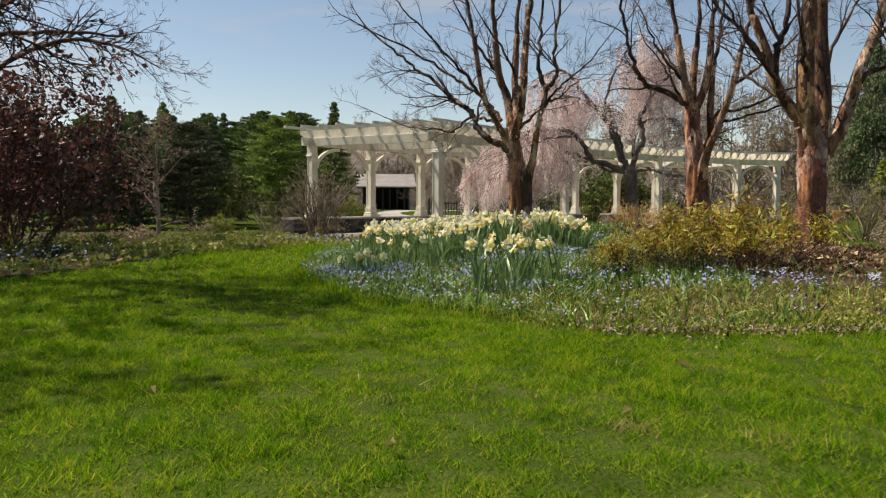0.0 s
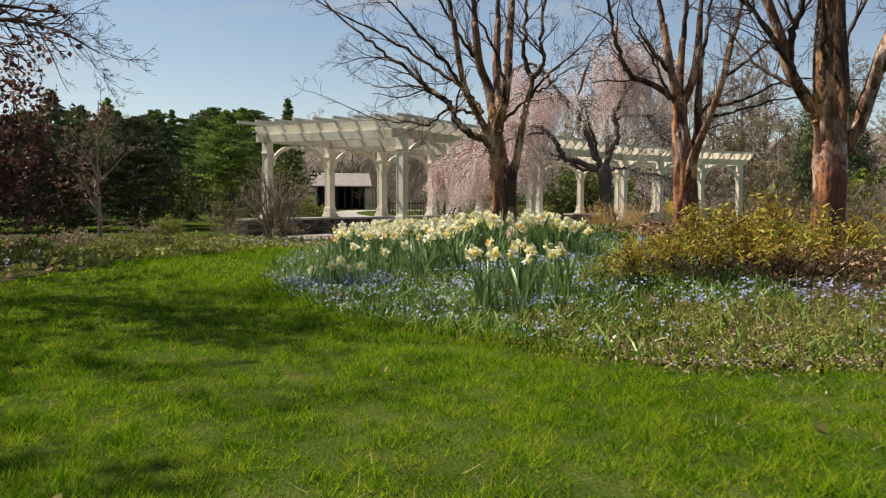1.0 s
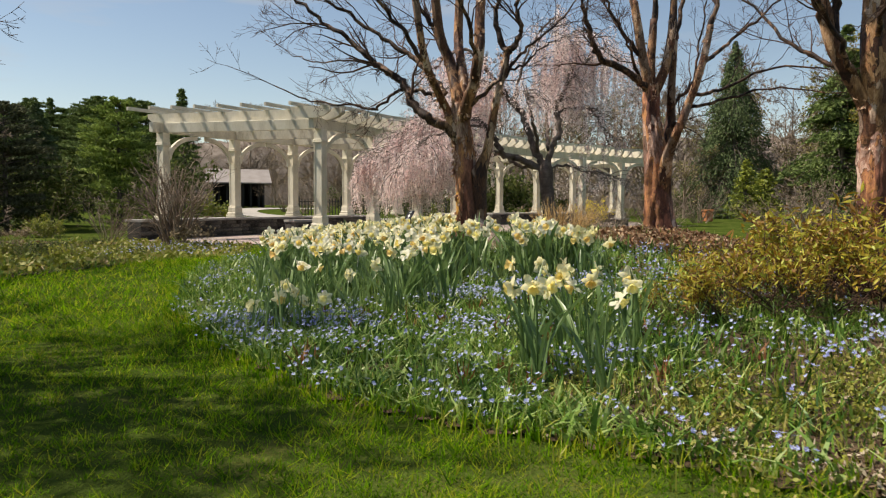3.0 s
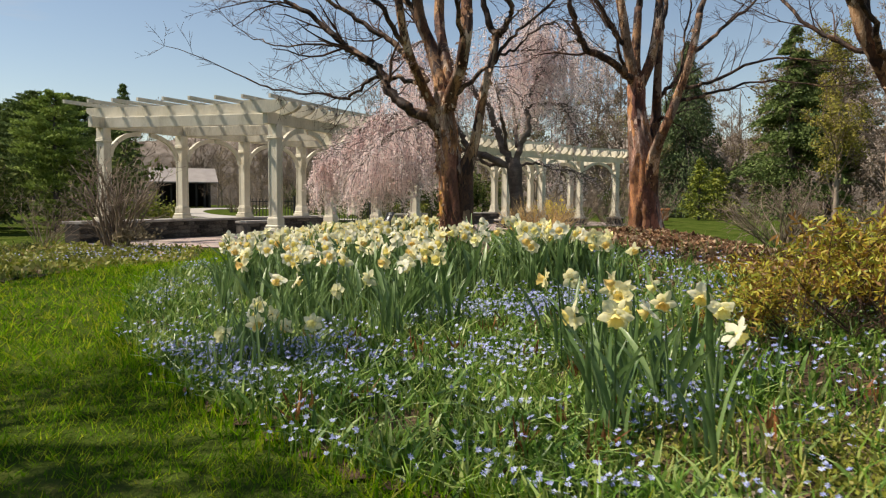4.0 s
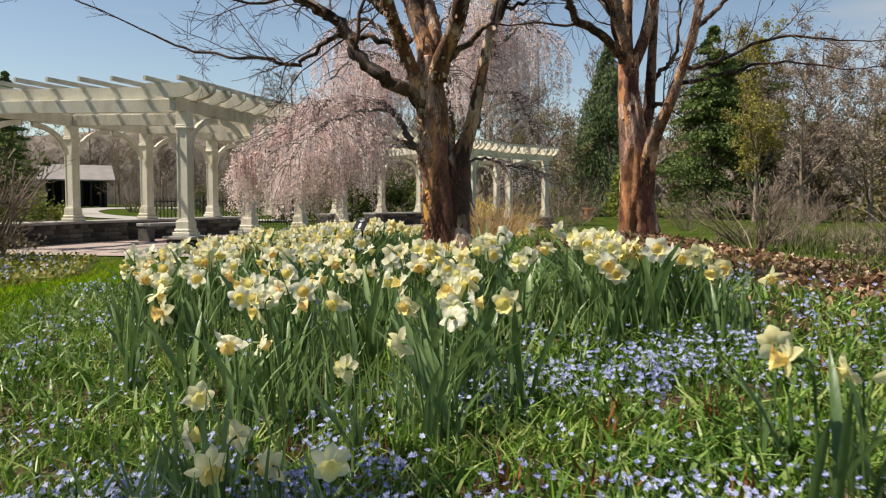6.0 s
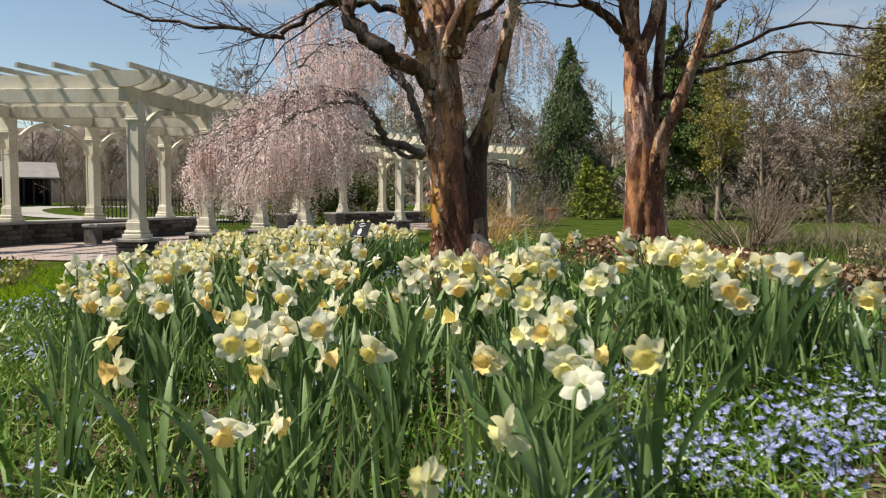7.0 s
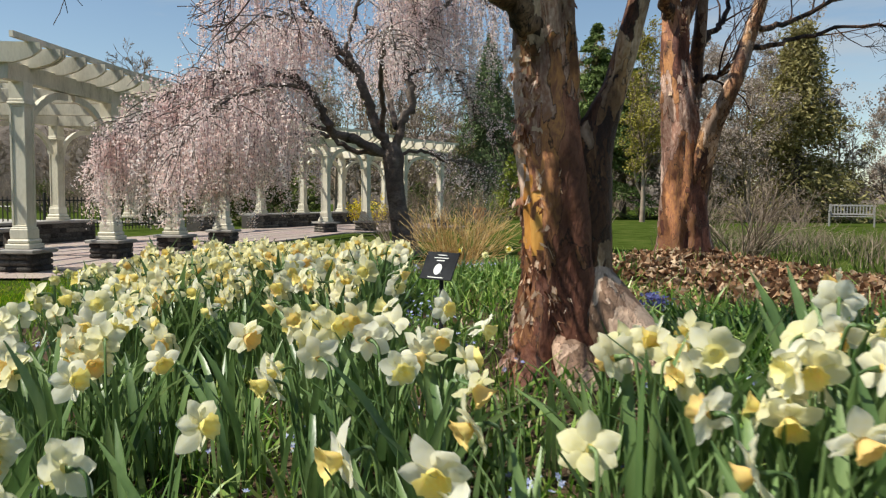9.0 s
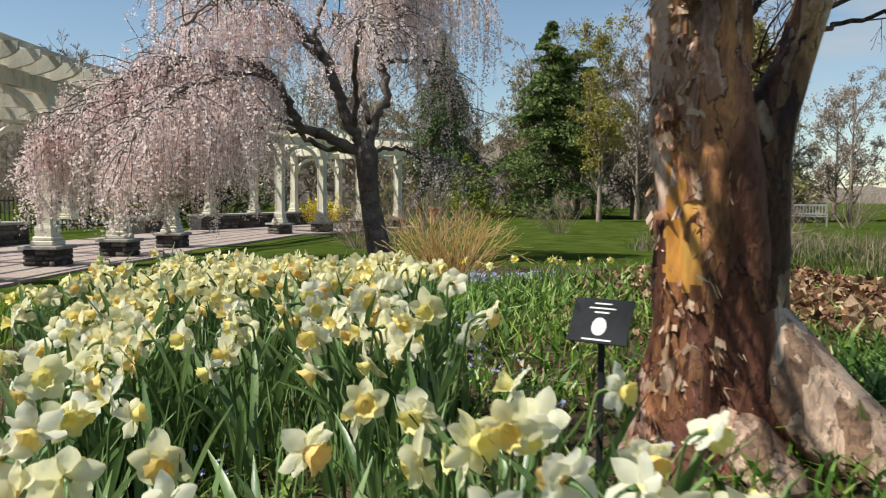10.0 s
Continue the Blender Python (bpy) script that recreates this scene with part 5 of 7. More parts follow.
DARK = [conifer_meshes(35 + k, 4.0, 1.55, M["dark_fir"], 0.12, "pine", 15000, 0.13, 0.02) for k in range(2)]
for k, (bx, by, sc) in enumerate(((-8.9, 27.0, 0.95), (-10.3, 26.0, 0.78), (-11.7, 25.4, 0.85), (-12.9, 24.6, 0.75))):
    put("fir_tree", DARK[k % 2], bx, by, "bushy dull dark green fir at the back of the border", "tree", "dark firs at the back of the border", k * 2.1, sc)
for k in range(22):
    u = k / 21
    put("pine_tree", PINES[k % 3], -52 + 41 * u + rs.uniform(-0.8, 0.8), 70 + 4 * math.sin(u * 7) + rs.uniform(-2, 2), "broad-crowned pine in the second row beyond the garden", "tree", "pines beyond the garden", rs.uniform(0, 6), rs.uniform(0.84, 1.02))

put("pine_tree", conifer_meshes(33, 5.8, 1.9, M["light_pine"], 0.05, "pine", 22000, 0.16, 0.03), -6.15, 28.6, "fresh green pine beside the pergola's near end", "tree", scale=0.72)
put("pine_tree", conifer_meshes(34, 4.6, 1.7, M["light_pine"], 0.05, "pine", 17000, 0.16, 0.03), -17.0, 38.0, "smaller fresh green pine behind the border", "tree")

# Trees beyond the far lawn
put("weeping_cedar", conifer_meshes(41, 11.0, 4.1, M["spruce"], 0.7, "weeping", 44000, 0.17, 0.03), 25.6, 46.0, "slender weeping cedar with drooping grey-green sprays", "tree")
put("spruce_tree", conifer_meshes(42, 10.8, 3.9, M["pine"], 0.32, "spruce", 30000, 0.24, 0.03), 28.8, 40.4, "broad blue-green spruce at the edge of the lawn", "tree")
put("pine_tree", conifer_meshes(43, 10.0, 3.0, M["pine"], 0.1, "pine", 20000, 0.24, 0.2), 33.2, 42.5, "rounded green pine behind the spruce", "tree")
put("golden_fir", conifer_meshes(44, 3.3, 1.35, M["bright_fir"], 0.0, "spruce", 2300, 0.22, 0.02), 22.8, 40.0, "small bright yellow-green fir on the lawn", "tree")
put("golden_fir", conifer_meshes(45, 3.0, 1.9, M["bright_fir"], 0.1, "spruce", 3000, 0.22, 0.02), 25.6, 42.5, "broad yellow-green fir beside the spruce", "tree")
put("budding_tree", bare_tree_meshes(46, 7.6, 0.6, M["grey_twig"], 3, M["gold_bud"], 0.1, 8000, 0.4), 27.2, 35.2, "slim young tree with olive spring buds", "tree")
TALL = conifer_meshes(47, 10.2, 3.7, M["olive_bud"], 0.15, "bush", 21000, 0.3, 0.03)
dots = np.random.RandomState(48)
dot_s = dots.uniform(0.06, 0.95, 1300)
dot_a, dot_r = dots.uniform(0, 2 * np.pi, 1300), 2.9 * (1 - dot_s) ** 0.75 * dots.uniform(0.8, 1.05, 1300)
TALL.append(("foliage", soup("foliage", cards(dots, np.stack([np.cos(dot_a) * dot_r, np.sin(dot_a) * dot_r, dot_s * 10.2 - 0.3], 1), 0.13, aspect=0.8), 4, M["pale_bud"])))
put("flowering_tree", TALL, 36.5, 33.2, "tall dense conical tree with sparse pale buds", "tree")
PALE = [bare_tree_meshes(50 + k, 8.0, 0.9, M["grey_twig"], 3, M["pale_bud"], 0.085, 7500, 0.15) for k in range(2)]
for k, (bx, by, sc) in enumerate(((31.5, 36.5, 1.0), (35.0, 38.5, 1.25), (33.0, 33.5, 0.95), (40.5, 37.0, 1.3), (42.0, 30.5, 0.9), (41, 26.5, 0.75))):
    put("flowering_tree", PALE[k % 2], bx, by, "bare-limbed tree dotted with pale spring flowers", "tree", "pale flowering trees", k * 1.3, sc)
BARE = [bare_tree_meshes(60 + k, 11.0, 0.75, M["grey_twig"], 3) for k in range(3)]
rs = random.Random(9)
for k in range(46):
    u = k / 45
    ang = radians(9 + 60 * u + rs.uniform(-1, 1))
    d = rs.uniform(62, 96)
    if abs(math.degrees(ang) - 59) < 6:
        continue
    put("bare_tree", BARE[k % 3], d * math.sin(ang), d * math.cos(ang), "leafless grey-brown tree of the far wood", "tree", "bare trees of the far wood", rs.uniform(0, 6), rs.uniform(0.7, 1.15))


BUDDED = [bare_tree_meshes(65 + k, 8.5, 0.85, M["grey_twig"], 3, (M["olive_bud"], M["pale_bud"])[k], 0.15, 2200, 0.15) for k in range(2)]
for k in range(26):
    ang = radians(14 + 40 * k / 25 + rs.uniform(-0.8, 0.8))
    d = rs.uniform(50, 60)
    put("budding_tree", BUDDED[k % 2], d * math.sin(ang), d * math.cos(ang), "grey tree of the wood's edge breaking into bud", "tree", "budding trees of the wood's edge", rs.uniform(0, 6), rs.uniform(0.6, 1.0))


def far_woods(r, z0, z1, a0, a1, seed, name, rough=0.35):
    """A distant wooded rise as one uneven band."""
    n = 220
    v, f = [], []
    for k in range(n + 1):
        a = radians(a0 + (a1 - a0) * k / n)
        top = z1 * (0.75 + rough * noise.noise(Vector((k * 0.035, seed, 0))) + 0.14 * noise.noise(Vector((k * 0.45, seed, 3))) + 0.07 * noise.noise(Vector((k * 1.6, seed, 5))))
        for d, z in ((0, z0), (3, top * 0.6), (9, top)):
            v.append(((r + d) * math.sin(a), (r + d) * math.cos(a), z))
        v.append(((r + 40) * math.sin(a), (r + 40) * math.cos(a), z0))
    for k in range(n):
        for j in range(3):
            f.append((k * 4 + j, k * 4 + j + 1, k * 4 + 4 + j + 1, k * 4 + 4 + j))
    ob = new(name, mesh_of(name, v, f, M["far_wood"], True))
    return tagged(ob, "distant bare grey-brown woods on a low rise", "woods", kind="structure")


HAZEL = bare_tree_meshes(68, 7.0, 1.1, M["grey_twig"], 3, M["tan_dry"], 0.12, 1500, 0.2)
for k in range(26):
    ang = radians(-11 + 22 * k / 25 + rs.uniform(-0.6, 0.6))
    d = rs.uniform(97, 112)
    put("bare_tree", (HAZEL, BARE[k % 3])[k % 2], d * math.sin(ang), d * math.cos(ang), "leafless brown-grey tree behind the barn", "tree", "bare trees behind the barn", rs.uniform(0, 6), rs.uniform(0.7, 1.05))
far_woods(118, -1, 13.5, -60, 50, 2.0, "backdrop")
far_woods(420, -2, 9, 40, 110, 6.0, "backdrop_hills")

# ---- shrubs and border plants ----


def shrub_meshes(seed, tall, wide, stems, stem_mat, leaf_mat=None, leaf_n=0, leaf=0.05, lean=0.5, level=2, r=0.008, leaf_low=0.2, aspect=0.5, up=0.2, base=0.12, thin=0.0016):
    rnd = np.random.RandomState(seed)
    lines, firsts = [], []
    for _ in range(stems):
        firsts.append(len(lines))
        a, s = rnd.uniform(0, 2 * np.pi), rnd.rand() ** 0.5
        p = np.array([math.cos(a), math.sin(a), 0]) * s * wide * base
        way = np.array([math.cos(a) * s * lean * wide / tall, math.sin(a) * s * lean * wide / tall, 1.0])
        sprout(rnd, lines, p, way, tall * rnd.uniform(0.7, 1.05), r, level, up, 0.22, (4, 4), 0.5, thin)
    if not leaf_mat:
        cuts = [firsts[int(stems * k / 6)] for k in range(6)] + [len(lines)]
        return [("stem", tubes("stem", lines[a:b], stem_mat, 4, 0, seed)) for a, b in zip(cuts[:-1], cuts[1:]) if b > a]
    out = [("branchwork", tubes("branchwork", lines, stem_mat, 4, 0, seed))]
    if leaf_mat:
        ends = np.concatenate([l[0][1:] for l in lines])
        ends = ends[ends[:, 2] > tall * leaf_low]
        c = ends[rnd.randint(0, len(ends), leaf_n)] + rnd.normal(size=(leaf_n, 3)) * leaf * 0.7
        out.append(("foliage", soup("foliage", cards(rnd, c, leaf, aspect=aspect), 4, leaf_mat)))
    return out


GOLD = [shrub_meshes(80 + k, 0.62, 0.85, 13, M["maple_twig"], M["gold_leaf"], 1250, 0.05, 1.25, 2, 0.006, 0.42, 0.26) for k in range(3)]
for k, (bx, by, sc) in enumerate(((1.5, 6.95, 0.6), (1.82, 6.9, 0.8), (2.2, 6.8, 1.0), (2.65, 6.8, 0.95), (3.05, 7.0, 1.1), (2.2, 7.25, 0.98), (2.65, 7.3, 1.25), (1.95, 7.2, 0.68), (3.05, 7.4, 0.85))):
    put("gold_leaf_shrub", GOLD[k % 3], bx, by, "low shrub with fresh golden and orange spring leaves", "shrub", "gold-leaved shrubs in the bed", k * 1.1, sc, 0.02)

put("purple_leaf_shrub", shrub_meshes(90, 2.5, 2.4, 26, M["maple_twig"], M["red_leaf"], 10500, 0.07, 0.9, 2, 0.016, 0.08, 0.55), -5.75, 10.1, "tall shrub with small dark purple-red leaves", "shrub")
put("purple_leaf_shrub", shrub_meshes(91, 1.9, 2.2, 22, M["maple_twig"], M["red_leaf"], 8000, 0.07, 0.9, 2, 0.014, 0.06, 0.55), -7.4, 11.5, "broad shrub with dark purple-red leaves", "shrub")
put("twiggy_shrub", shrub_meshes(92, 1.8, 1.15, 32, M["grey_twig"], None, 0, 0.05, 0.66, 2, 0.022, up=0.15, thin=0.004), -3.15, 19.2, "leafless twiggy shrub before the end column of the pergola", "shrub")
put("young_tree", bare_tree_meshes(93, 3.1, 0.8, M["grey_twig"], 3), -6.55, 17.5, "thin bare young tree in the shrub border", "tree")
put("dogwood_shrub", shrub_meshes(94, 0.92, 0.72, 110, M["yellow_twig"], None, 0, 0.05, 1.1, 1, 0.0055, up=0.02, base=0.22), 3.92, 15.82, "dense dogwood of bare orange-yellow twigs", "shrub")
put("forsythia", shrub_meshes(96, 1.1, 1.2, 24, M["grey_twig"], M["yellow"], 1600, 0.09, 0.9, 1, 0.008), 11.7, 33.9, "small forsythia in bright yellow flower", "shrub")
EVER = [shrub_meshes(97 + k, 1.7, 2.2, 22, M["grey_twig"], M["shrub_leaf"], 3200, 0.12, 0.9, 2, 0.012, 0.05, 0.5) for k in range(2)]
LIME = shrub_meshes(99, 1.2, 1.8, 18, M["grey_twig"], M["lime_leaf"], 2200, 0.1, 0.9, 2, 0.01, 0.05, 0.5)
for k, (bx, by, sc) in enumerate(((7.2, 38.0, 1.5), (9.4, 38.2, 1.6), (5.0, 39.5, 1.0), (-5.5, 31.0, 1.5), (-8.5, 29.0, 1.3), (-12.0, 27.0, 1.4))):
    put("evergreen_shrub", EVER[k % 2], bx, by, "rounded dark evergreen shrub behind the court", "shrub", "evergreen shrubs", k * 0.9, sc)
for k, (bx, by, sc) in enumerate(((-3.6, 29.4, 0.95), (6.0, 36.2, 1.0), (-6.9, 23.8, 0.5))):
    put("lime_leaf_shrub", LIME, bx, by, "shrub with fresh lime-green leaves", "shrub", "lime-leaved shrubs", k * 2.0, sc)
put("twiggy_shrub", shrub_meshes(88, 1.35, 1.8, 30, M["grey_twig"], None, 0, 0.05, 1.0, 2, 0.013, up=0.12, thin=0.0032), 8.5, 15.5, "wide leafless fan of tan-brown twigs", "shrub")
TWIGGY = [shrub_meshes(100 + k, 1.5, 1.9, 22, M["grey_twig"], None, 0, 0.05, 0.9, 2, 0.012, up=0.1, thin=0.0026) for k in range(2)]
for k, (bx, by, sc) in enumerate(((-4.9, 21.5, 0.8), (-10.2, 14.5, 0.9), (16.5, 27.0, 0.9), (18.5, 24.0, 0.9), (13.0, 17.5, 0.6),
                                   (15.5, 36.0, 1.4), (18.5, 37, 1.3), (26.5, 31.0, 1.1), (29.0, 28.0, 1.1), (31.0, 25.0, 1.2), (12.2, 11.8, 0.75), (8.0, 12.2, 0.75), (7.2, 10.6, 0.7), (9.6, 13.0, 0.6), (-1.3, 62.0, 1.9), (-0.2, 55.0, 1.6), (1.6, 60.0, 1.9), (3.4, 57.0, 1.7), (-10.5, 60.0, 1.8), (7.2, 23.5, 0.8), (8.6, 24.5, 0.95), (10.4, 25.0, 0.9), (6.3, 21.8, 0.6))):
    put("twiggy_shrub", TWIGGY[k % 2], bx, by, "leafless grey-brown twiggy shrub", "shrub", "bare twiggy shrubs", k * 1.7, sc)
DRY = [shrub_meshes(104 + k, 0.55, 0.8, 26, M["tan_dry"], M["tan_dry"], 420, 0.05, 0.9, 1, 0.004, 0.6, 0.9) for k in range(2)]
GREENY = [shrub_meshes(106 + k, 0.42, 0.8, 20, M["grey_twig"], (M["shrub_leaf"], M["lime_leaf"])[k], 900, 0.05, 1.0, 1, 0.004, 0.05, 0.5) for k in range(2)]
for k, (bx, by) in enumerate(((6.6, 11.3), (7.2, 12.4))):
    put("dry_perennial", DRY[k % 2], bx, by, "dead brown stems standing in the leaf litter", "plant", "dead stems in the litter", k * 1.9, 0.5 + 0.1 * (k % 3), 0.02)
rs = random.Random(12)
for k in range(34):
    u = rs.random()
    bx, by = -4.3 - 4.5 * rs.random() ** 1.3 + 2.2 * u, 9.5 + 10.5 * u
    if k % 7 == 0:
        put("dry_perennial", DRY[k % 2], bx, by, "tan dried stems with old seed heads", "plant", "dried plants of the border", rs.uniform(0, 6), rs.uniform(0.6, 1.0), 0.02)
    else:
        put("border_plant", GREENY[k % 2], bx, by, "low leafy green clump in the border", "plant", "green clumps of the border", rs.uniform(0, 6), rs.uniform(0.5, 0.95), 0.02)

# Bare trees west of the lawn; unseen WEST ones are set to shade it
# Red leaf cards are added only to thicken the shadow it casts.
WEST = bare_tree_meshes(110, 6.6, 1.1, M["maple_twig"], 3, M["red_leaf"], 0.07, 2500, up=0.05, low=9)
ARMED = bare_tree_meshes(111, 6.4, 1.0, M["maple_twig"], 3, up=0.05, arms=(
    ([(0, 0, 1.8), (1.2, 0.1, 2.9), (2.4, 0.1, 3.45), (3.4, 0.0, 3.35), (4.1, 0.0, 3.0)], 0.06), ([(0, 0, 2.2), (1.1, -0.3, 3.4), (2.2, -0.4, 4.1), (3.5, -0.5, 4.4)], 0.05),
    ([(0, 0, 2.4), (0.9, 0.5, 3.8), (2.0, 0.7, 4.8), (3.2, 0.8, 5.4)], 0.05)))
put("bare_maple", ARMED, -8.7, 12.6, "bare dark maple with arching twigs over the border", "tree", "bare maples west of the lawn", 0.0, 1.0)
put("bare_maple", WEST, -5.4, 7.6, "bare dark maple west of the lawn", "tree", "bare maples west of the lawn", 2.2, 0.95)
put("bare_maple", WEST, -6.35, 6.3, "bare dark maple at the edge of the lawn", "tree", "bare maples west of the lawn", 4.0, 1.0)
put("bare_maple", WEST, -7.15, 5.0, "unseen dark maple added beyond the edge of the lawn to shade it", "tree", "bare maples west of the lawn", 1.1, 1.05)

# ---- flowers in the bed ----
rnd = np.random.RandomState(77)


def scatter(count, x0, x1, y0, y1, poly, density=None):
    """Random places in a polygon, thinned by density(x, y) in 0..1."""
    out = []
    while sum(len(o) for o in out) < count:
        x, y = rnd.uniform(x0, x1, count * 2), rnd.uniform(y0, y1, count * 2)
        k = inside(x, y, poly)
        if density is not None:
            k &= rnd.rand(len(x)) < density(x, y)
        out.append(np.stack([x[k], y[k]], 1))
    p = np.concatenate(out)[:count]
    return np.column_stack([p, height(p[:, 0], p[:, 1])])


def blob(x, y, cx, cy, rx, ry):
    return np.exp(-(((x - cx) / rx) ** 2 + ((y - cy) / ry) ** 2))


GAP = (-0.42, 9.32)


def daf_density(x, y):
    """Where the daffodils stand: the western side of the bed, a drift by its front, a bay of blue left open between."""
    west = smooth01((2.0 - x - 0.02 * (y - 8)) / 0.5) * smooth01((y - 6.75 - 0.86 * np.clip(x + 0.9, 0, 3)) / 0.4)
    drift = 0.7 * blob(x, y, 0.85, 6.7, 0.3, 0.4) + 0.4 * blob(x, y, 0.4, 6.05, 0.22, 0.22)
    bay = blob(x, y, 0.65, 8.0, 0.6, 0.42)
    foot = smooth01((((x - 1.05) / 0.60) ** 2 + ((y - 10.25) / 0.58) ** 2 - 0.8) / 0.35)
    trunk = foot * (((x - 1.08) ** 2 + (y - 10.7) ** 2 > 0.16) & ((x - 0.45) ** 2 + (y - 10.5) ** 2 > 0.02))
    shade = 1 - 0.95 * smooth01((x + 0.70 - 0.61 * (y - 9.49)) / 0.3) * smooth01((y - 10.5) / 0.5)
    far = smooth01((12.9 + 0.75 * (x + 0.6) - y) / 0.6)
    near = (1 - 0.85 * blob(x, y, GAP[0], GAP[1], 0.3, 0.4)) * (1 - 0.3 * blob(x, y, -0.75, 8.4, 0.25, 0.3)) - 0.4 * smooth01((9.4 - y) / 0.8) * smooth01((-0.1 - x) / 0.5)
    rim = smooth01((x + 1.12 - 0.42 * np.clip(y - 10.8, 0, 3)) / 0.2)
    east = np.where(y > 11.6, 1.0, smooth01((1.85 - x - 0.25 * np.clip(y - 8.5, 0, 3)) / 0.35))
    open_ = 1 - 0.55 * blob(x, y, 0.0, 10.4, 0.55, 0.5)
    patch = 0.33 + 0.67 * np.sin(x * 5.1 + 1.3 * y) * np.sin(y * 3.7 - x * 2.0 + 0.6)
    return np.clip((west * (1 - 0.9 * bay) + drift) * shade * far * rim * patch * near + 0.9 * blob(x, y, 0.75, 12.9, 0.8, 0.75) * shade * far + 0.85 * blob(x, y, 1.3, 14.1, 0.9, 0.7) * shade + 0.4 * blob(x, y, 0.42, 10.1, 0.4, 0.35) + 0.85 * blob(x, y, 1.3, 8.75, 0.45, 0.35) + 0.4 * blob(x, y, 1.55, 8.85, 0.35, 0.3) + 0.15 * blob(x, y, 0.55, 8.35, 0.3, 0.16) + 0.6 * blob(x, y, 0.55, 9.7, 0.3, 0.22) + 0.45 * blob(x, y, -0.1, 8.95, 0.3, 0.25) + 0.2 * blob(x, y, -0.88, 8.75, 0.2, 0.25) + 0.3 * blob(x, y, -0.42, 8.6, 0.2, 0.2), 0, 1) * trunk * east * open_ * (1 - 0.85 * blob(x, y, -0.85, 8.5, 0.34, 0.8)) * (1 - 0.45 * blob(x, y, 0.3, 7.85, 0.4, 0.28)) * (1 - 0.93 * blob(x, y, 0.4, 8.75, 0.55, 0.36)) * (1 - 0.6 * blob(x, y, 0.5, 10.15, 0.35, 0.3)) * (1 - 0.9 * blob(x, y, GAP[0], GAP[1], 0.36, 0.45))


def strap_leaf(seed, length, width, bend):
    rs = random.Random(seed)
    n, v, f = 6, [], []
    for i in range(n + 1):
        t = i / n
        w = width * (0.75 + 0.5 * math.sin(min(1, t * 1.5) * math.pi / 2)) * (1 if t < 0.7 else max(0.12, 1 - ((t - 0.7) / 0.3) ** 2)) / 2
        x, z = bend * t ** 2.2 * length, length * (t - 0.25 * bend * t ** 3)
        twist = 0.7 * t + rs.uniform(-0.05, 0.05)
        for s in (-1, 0, 1):
            v.append((x + s * w * math.sin(twist) + (0.0025 if s == 0 else 0), s * w * math.cos(twist), z))
    for i in range(n):
        for s in range(2):
            f.append((i * 3 + s, i * 3 + s + 1, i * 3 + s + 4, i * 3 + s + 3))
    return mesh_of("leaf", v, f, M["daf_leaf"], True)


def flower_petals(seed, r):
    """Six pointed petals, each bent back or forward a little, twisted and uneven at the rim."""
    rs = random.Random(seed)
    shape = (0.34, 0.66, 0.92, 1.0, 0.90, 0.62, 0.10)
    v, f = [], []
    for k in range(6):
        a = k * math.pi / 3 + rs.uniform(-0.14, 0.14)
        back = rs.uniform(-0.30, 0.62) + (0.08 if k % 2 else -0.08)
        lng, wid, twist = r * rs.uniform(0.86, 1.08), r * rs.uniform(0.74, 0.95), rs.uniform(-0.35, 0.35)
        b = len(v)
        for i in range(7):
            t = i / 6
            w = wid * shape[i] / 2
            d = 0.006 + lng * t
            zz = -back * lng * t * t + rs.uniform(-0.002, 0.002)
            for q in (-1, -0.5, 0, 0.5, 1):
                fold = 0.006 * (1 - abs(q)) * math.sin(math.pi * t) + q * (twist * w * t + rs.uniform(-0.0022, 0.0022) * min(1, t * 2))
                v.append((math.cos(a) * d - math.sin(a) * w * q, math.sin(a) * d + math.cos(a) * w * q, zz + (0.0012 if k % 2 else 0) - fold))
        for i in range(6):
            for q in range(4):
                f.append((b + i * 5 + q, b + i * 5 + q + 1, b + i * 5 + q + 6, b + i * 5 + q + 5))
    return mesh_of("petals", v, f, M["daf_petal"], True)


def flower_cup(seed, r, deep):
    """A flared, ruffled cup."""
    rs = random.Random(seed)
    k, v, f = 24, [], []
    prof = [(0.42, 0.0), (0.72, 0.3), (0.92, 0.62), (1.10, 0.86), (1.36, 1.0)]
    wob = [rs.uniform(-0.13, 0.13) for _ in range(k)]
    for i, (q, z) in enumerate(prof):
        for j in range(k):
            a = j * 2 * math.pi / k
            ruffle = 1 + (0.11 * math.sin(a * 8 + seed) + wob[j]) * (i / 4) ** 1.6
            v.append((math.cos(a) * r * q * ruffle, math.sin(a) * r * q * ruffle, deep * z * (1 + (0.5 * wob[(j * 5) % k] if i > 2 else 0))))
    for i in range(len(prof) - 1):
        for j in range(k):
            f.append((i * k + j, i * k + (j + 1) % k, (i + 1) * k + (j + 1) % k, (i + 1) * k + j))
    f.append(tuple(reversed(range(k))))
    return mesh_of("cup", v, f, M["daf_cup"], True)


def flower_stem(tall, lean, nod):
    """A stem whose neck bends over; the flower sits at its end."""
    pts = [(0, 0, 0), (lean * 0.35, 0, tall * 0.45), (lean * 0.9, 0, tall * 0.9), (lean + 0.012, 0, tall * 0.985), (lean + 0.04, 0, tall - nod)]
    line = bezier_line(pts, 3)
    rad = np.full(len(line), 0.0038)
    rad[-3:] = (0.004, 0.006, 0.0075)
    return tubes("stem", [(line, rad)], M["daf_leaf"], 5)


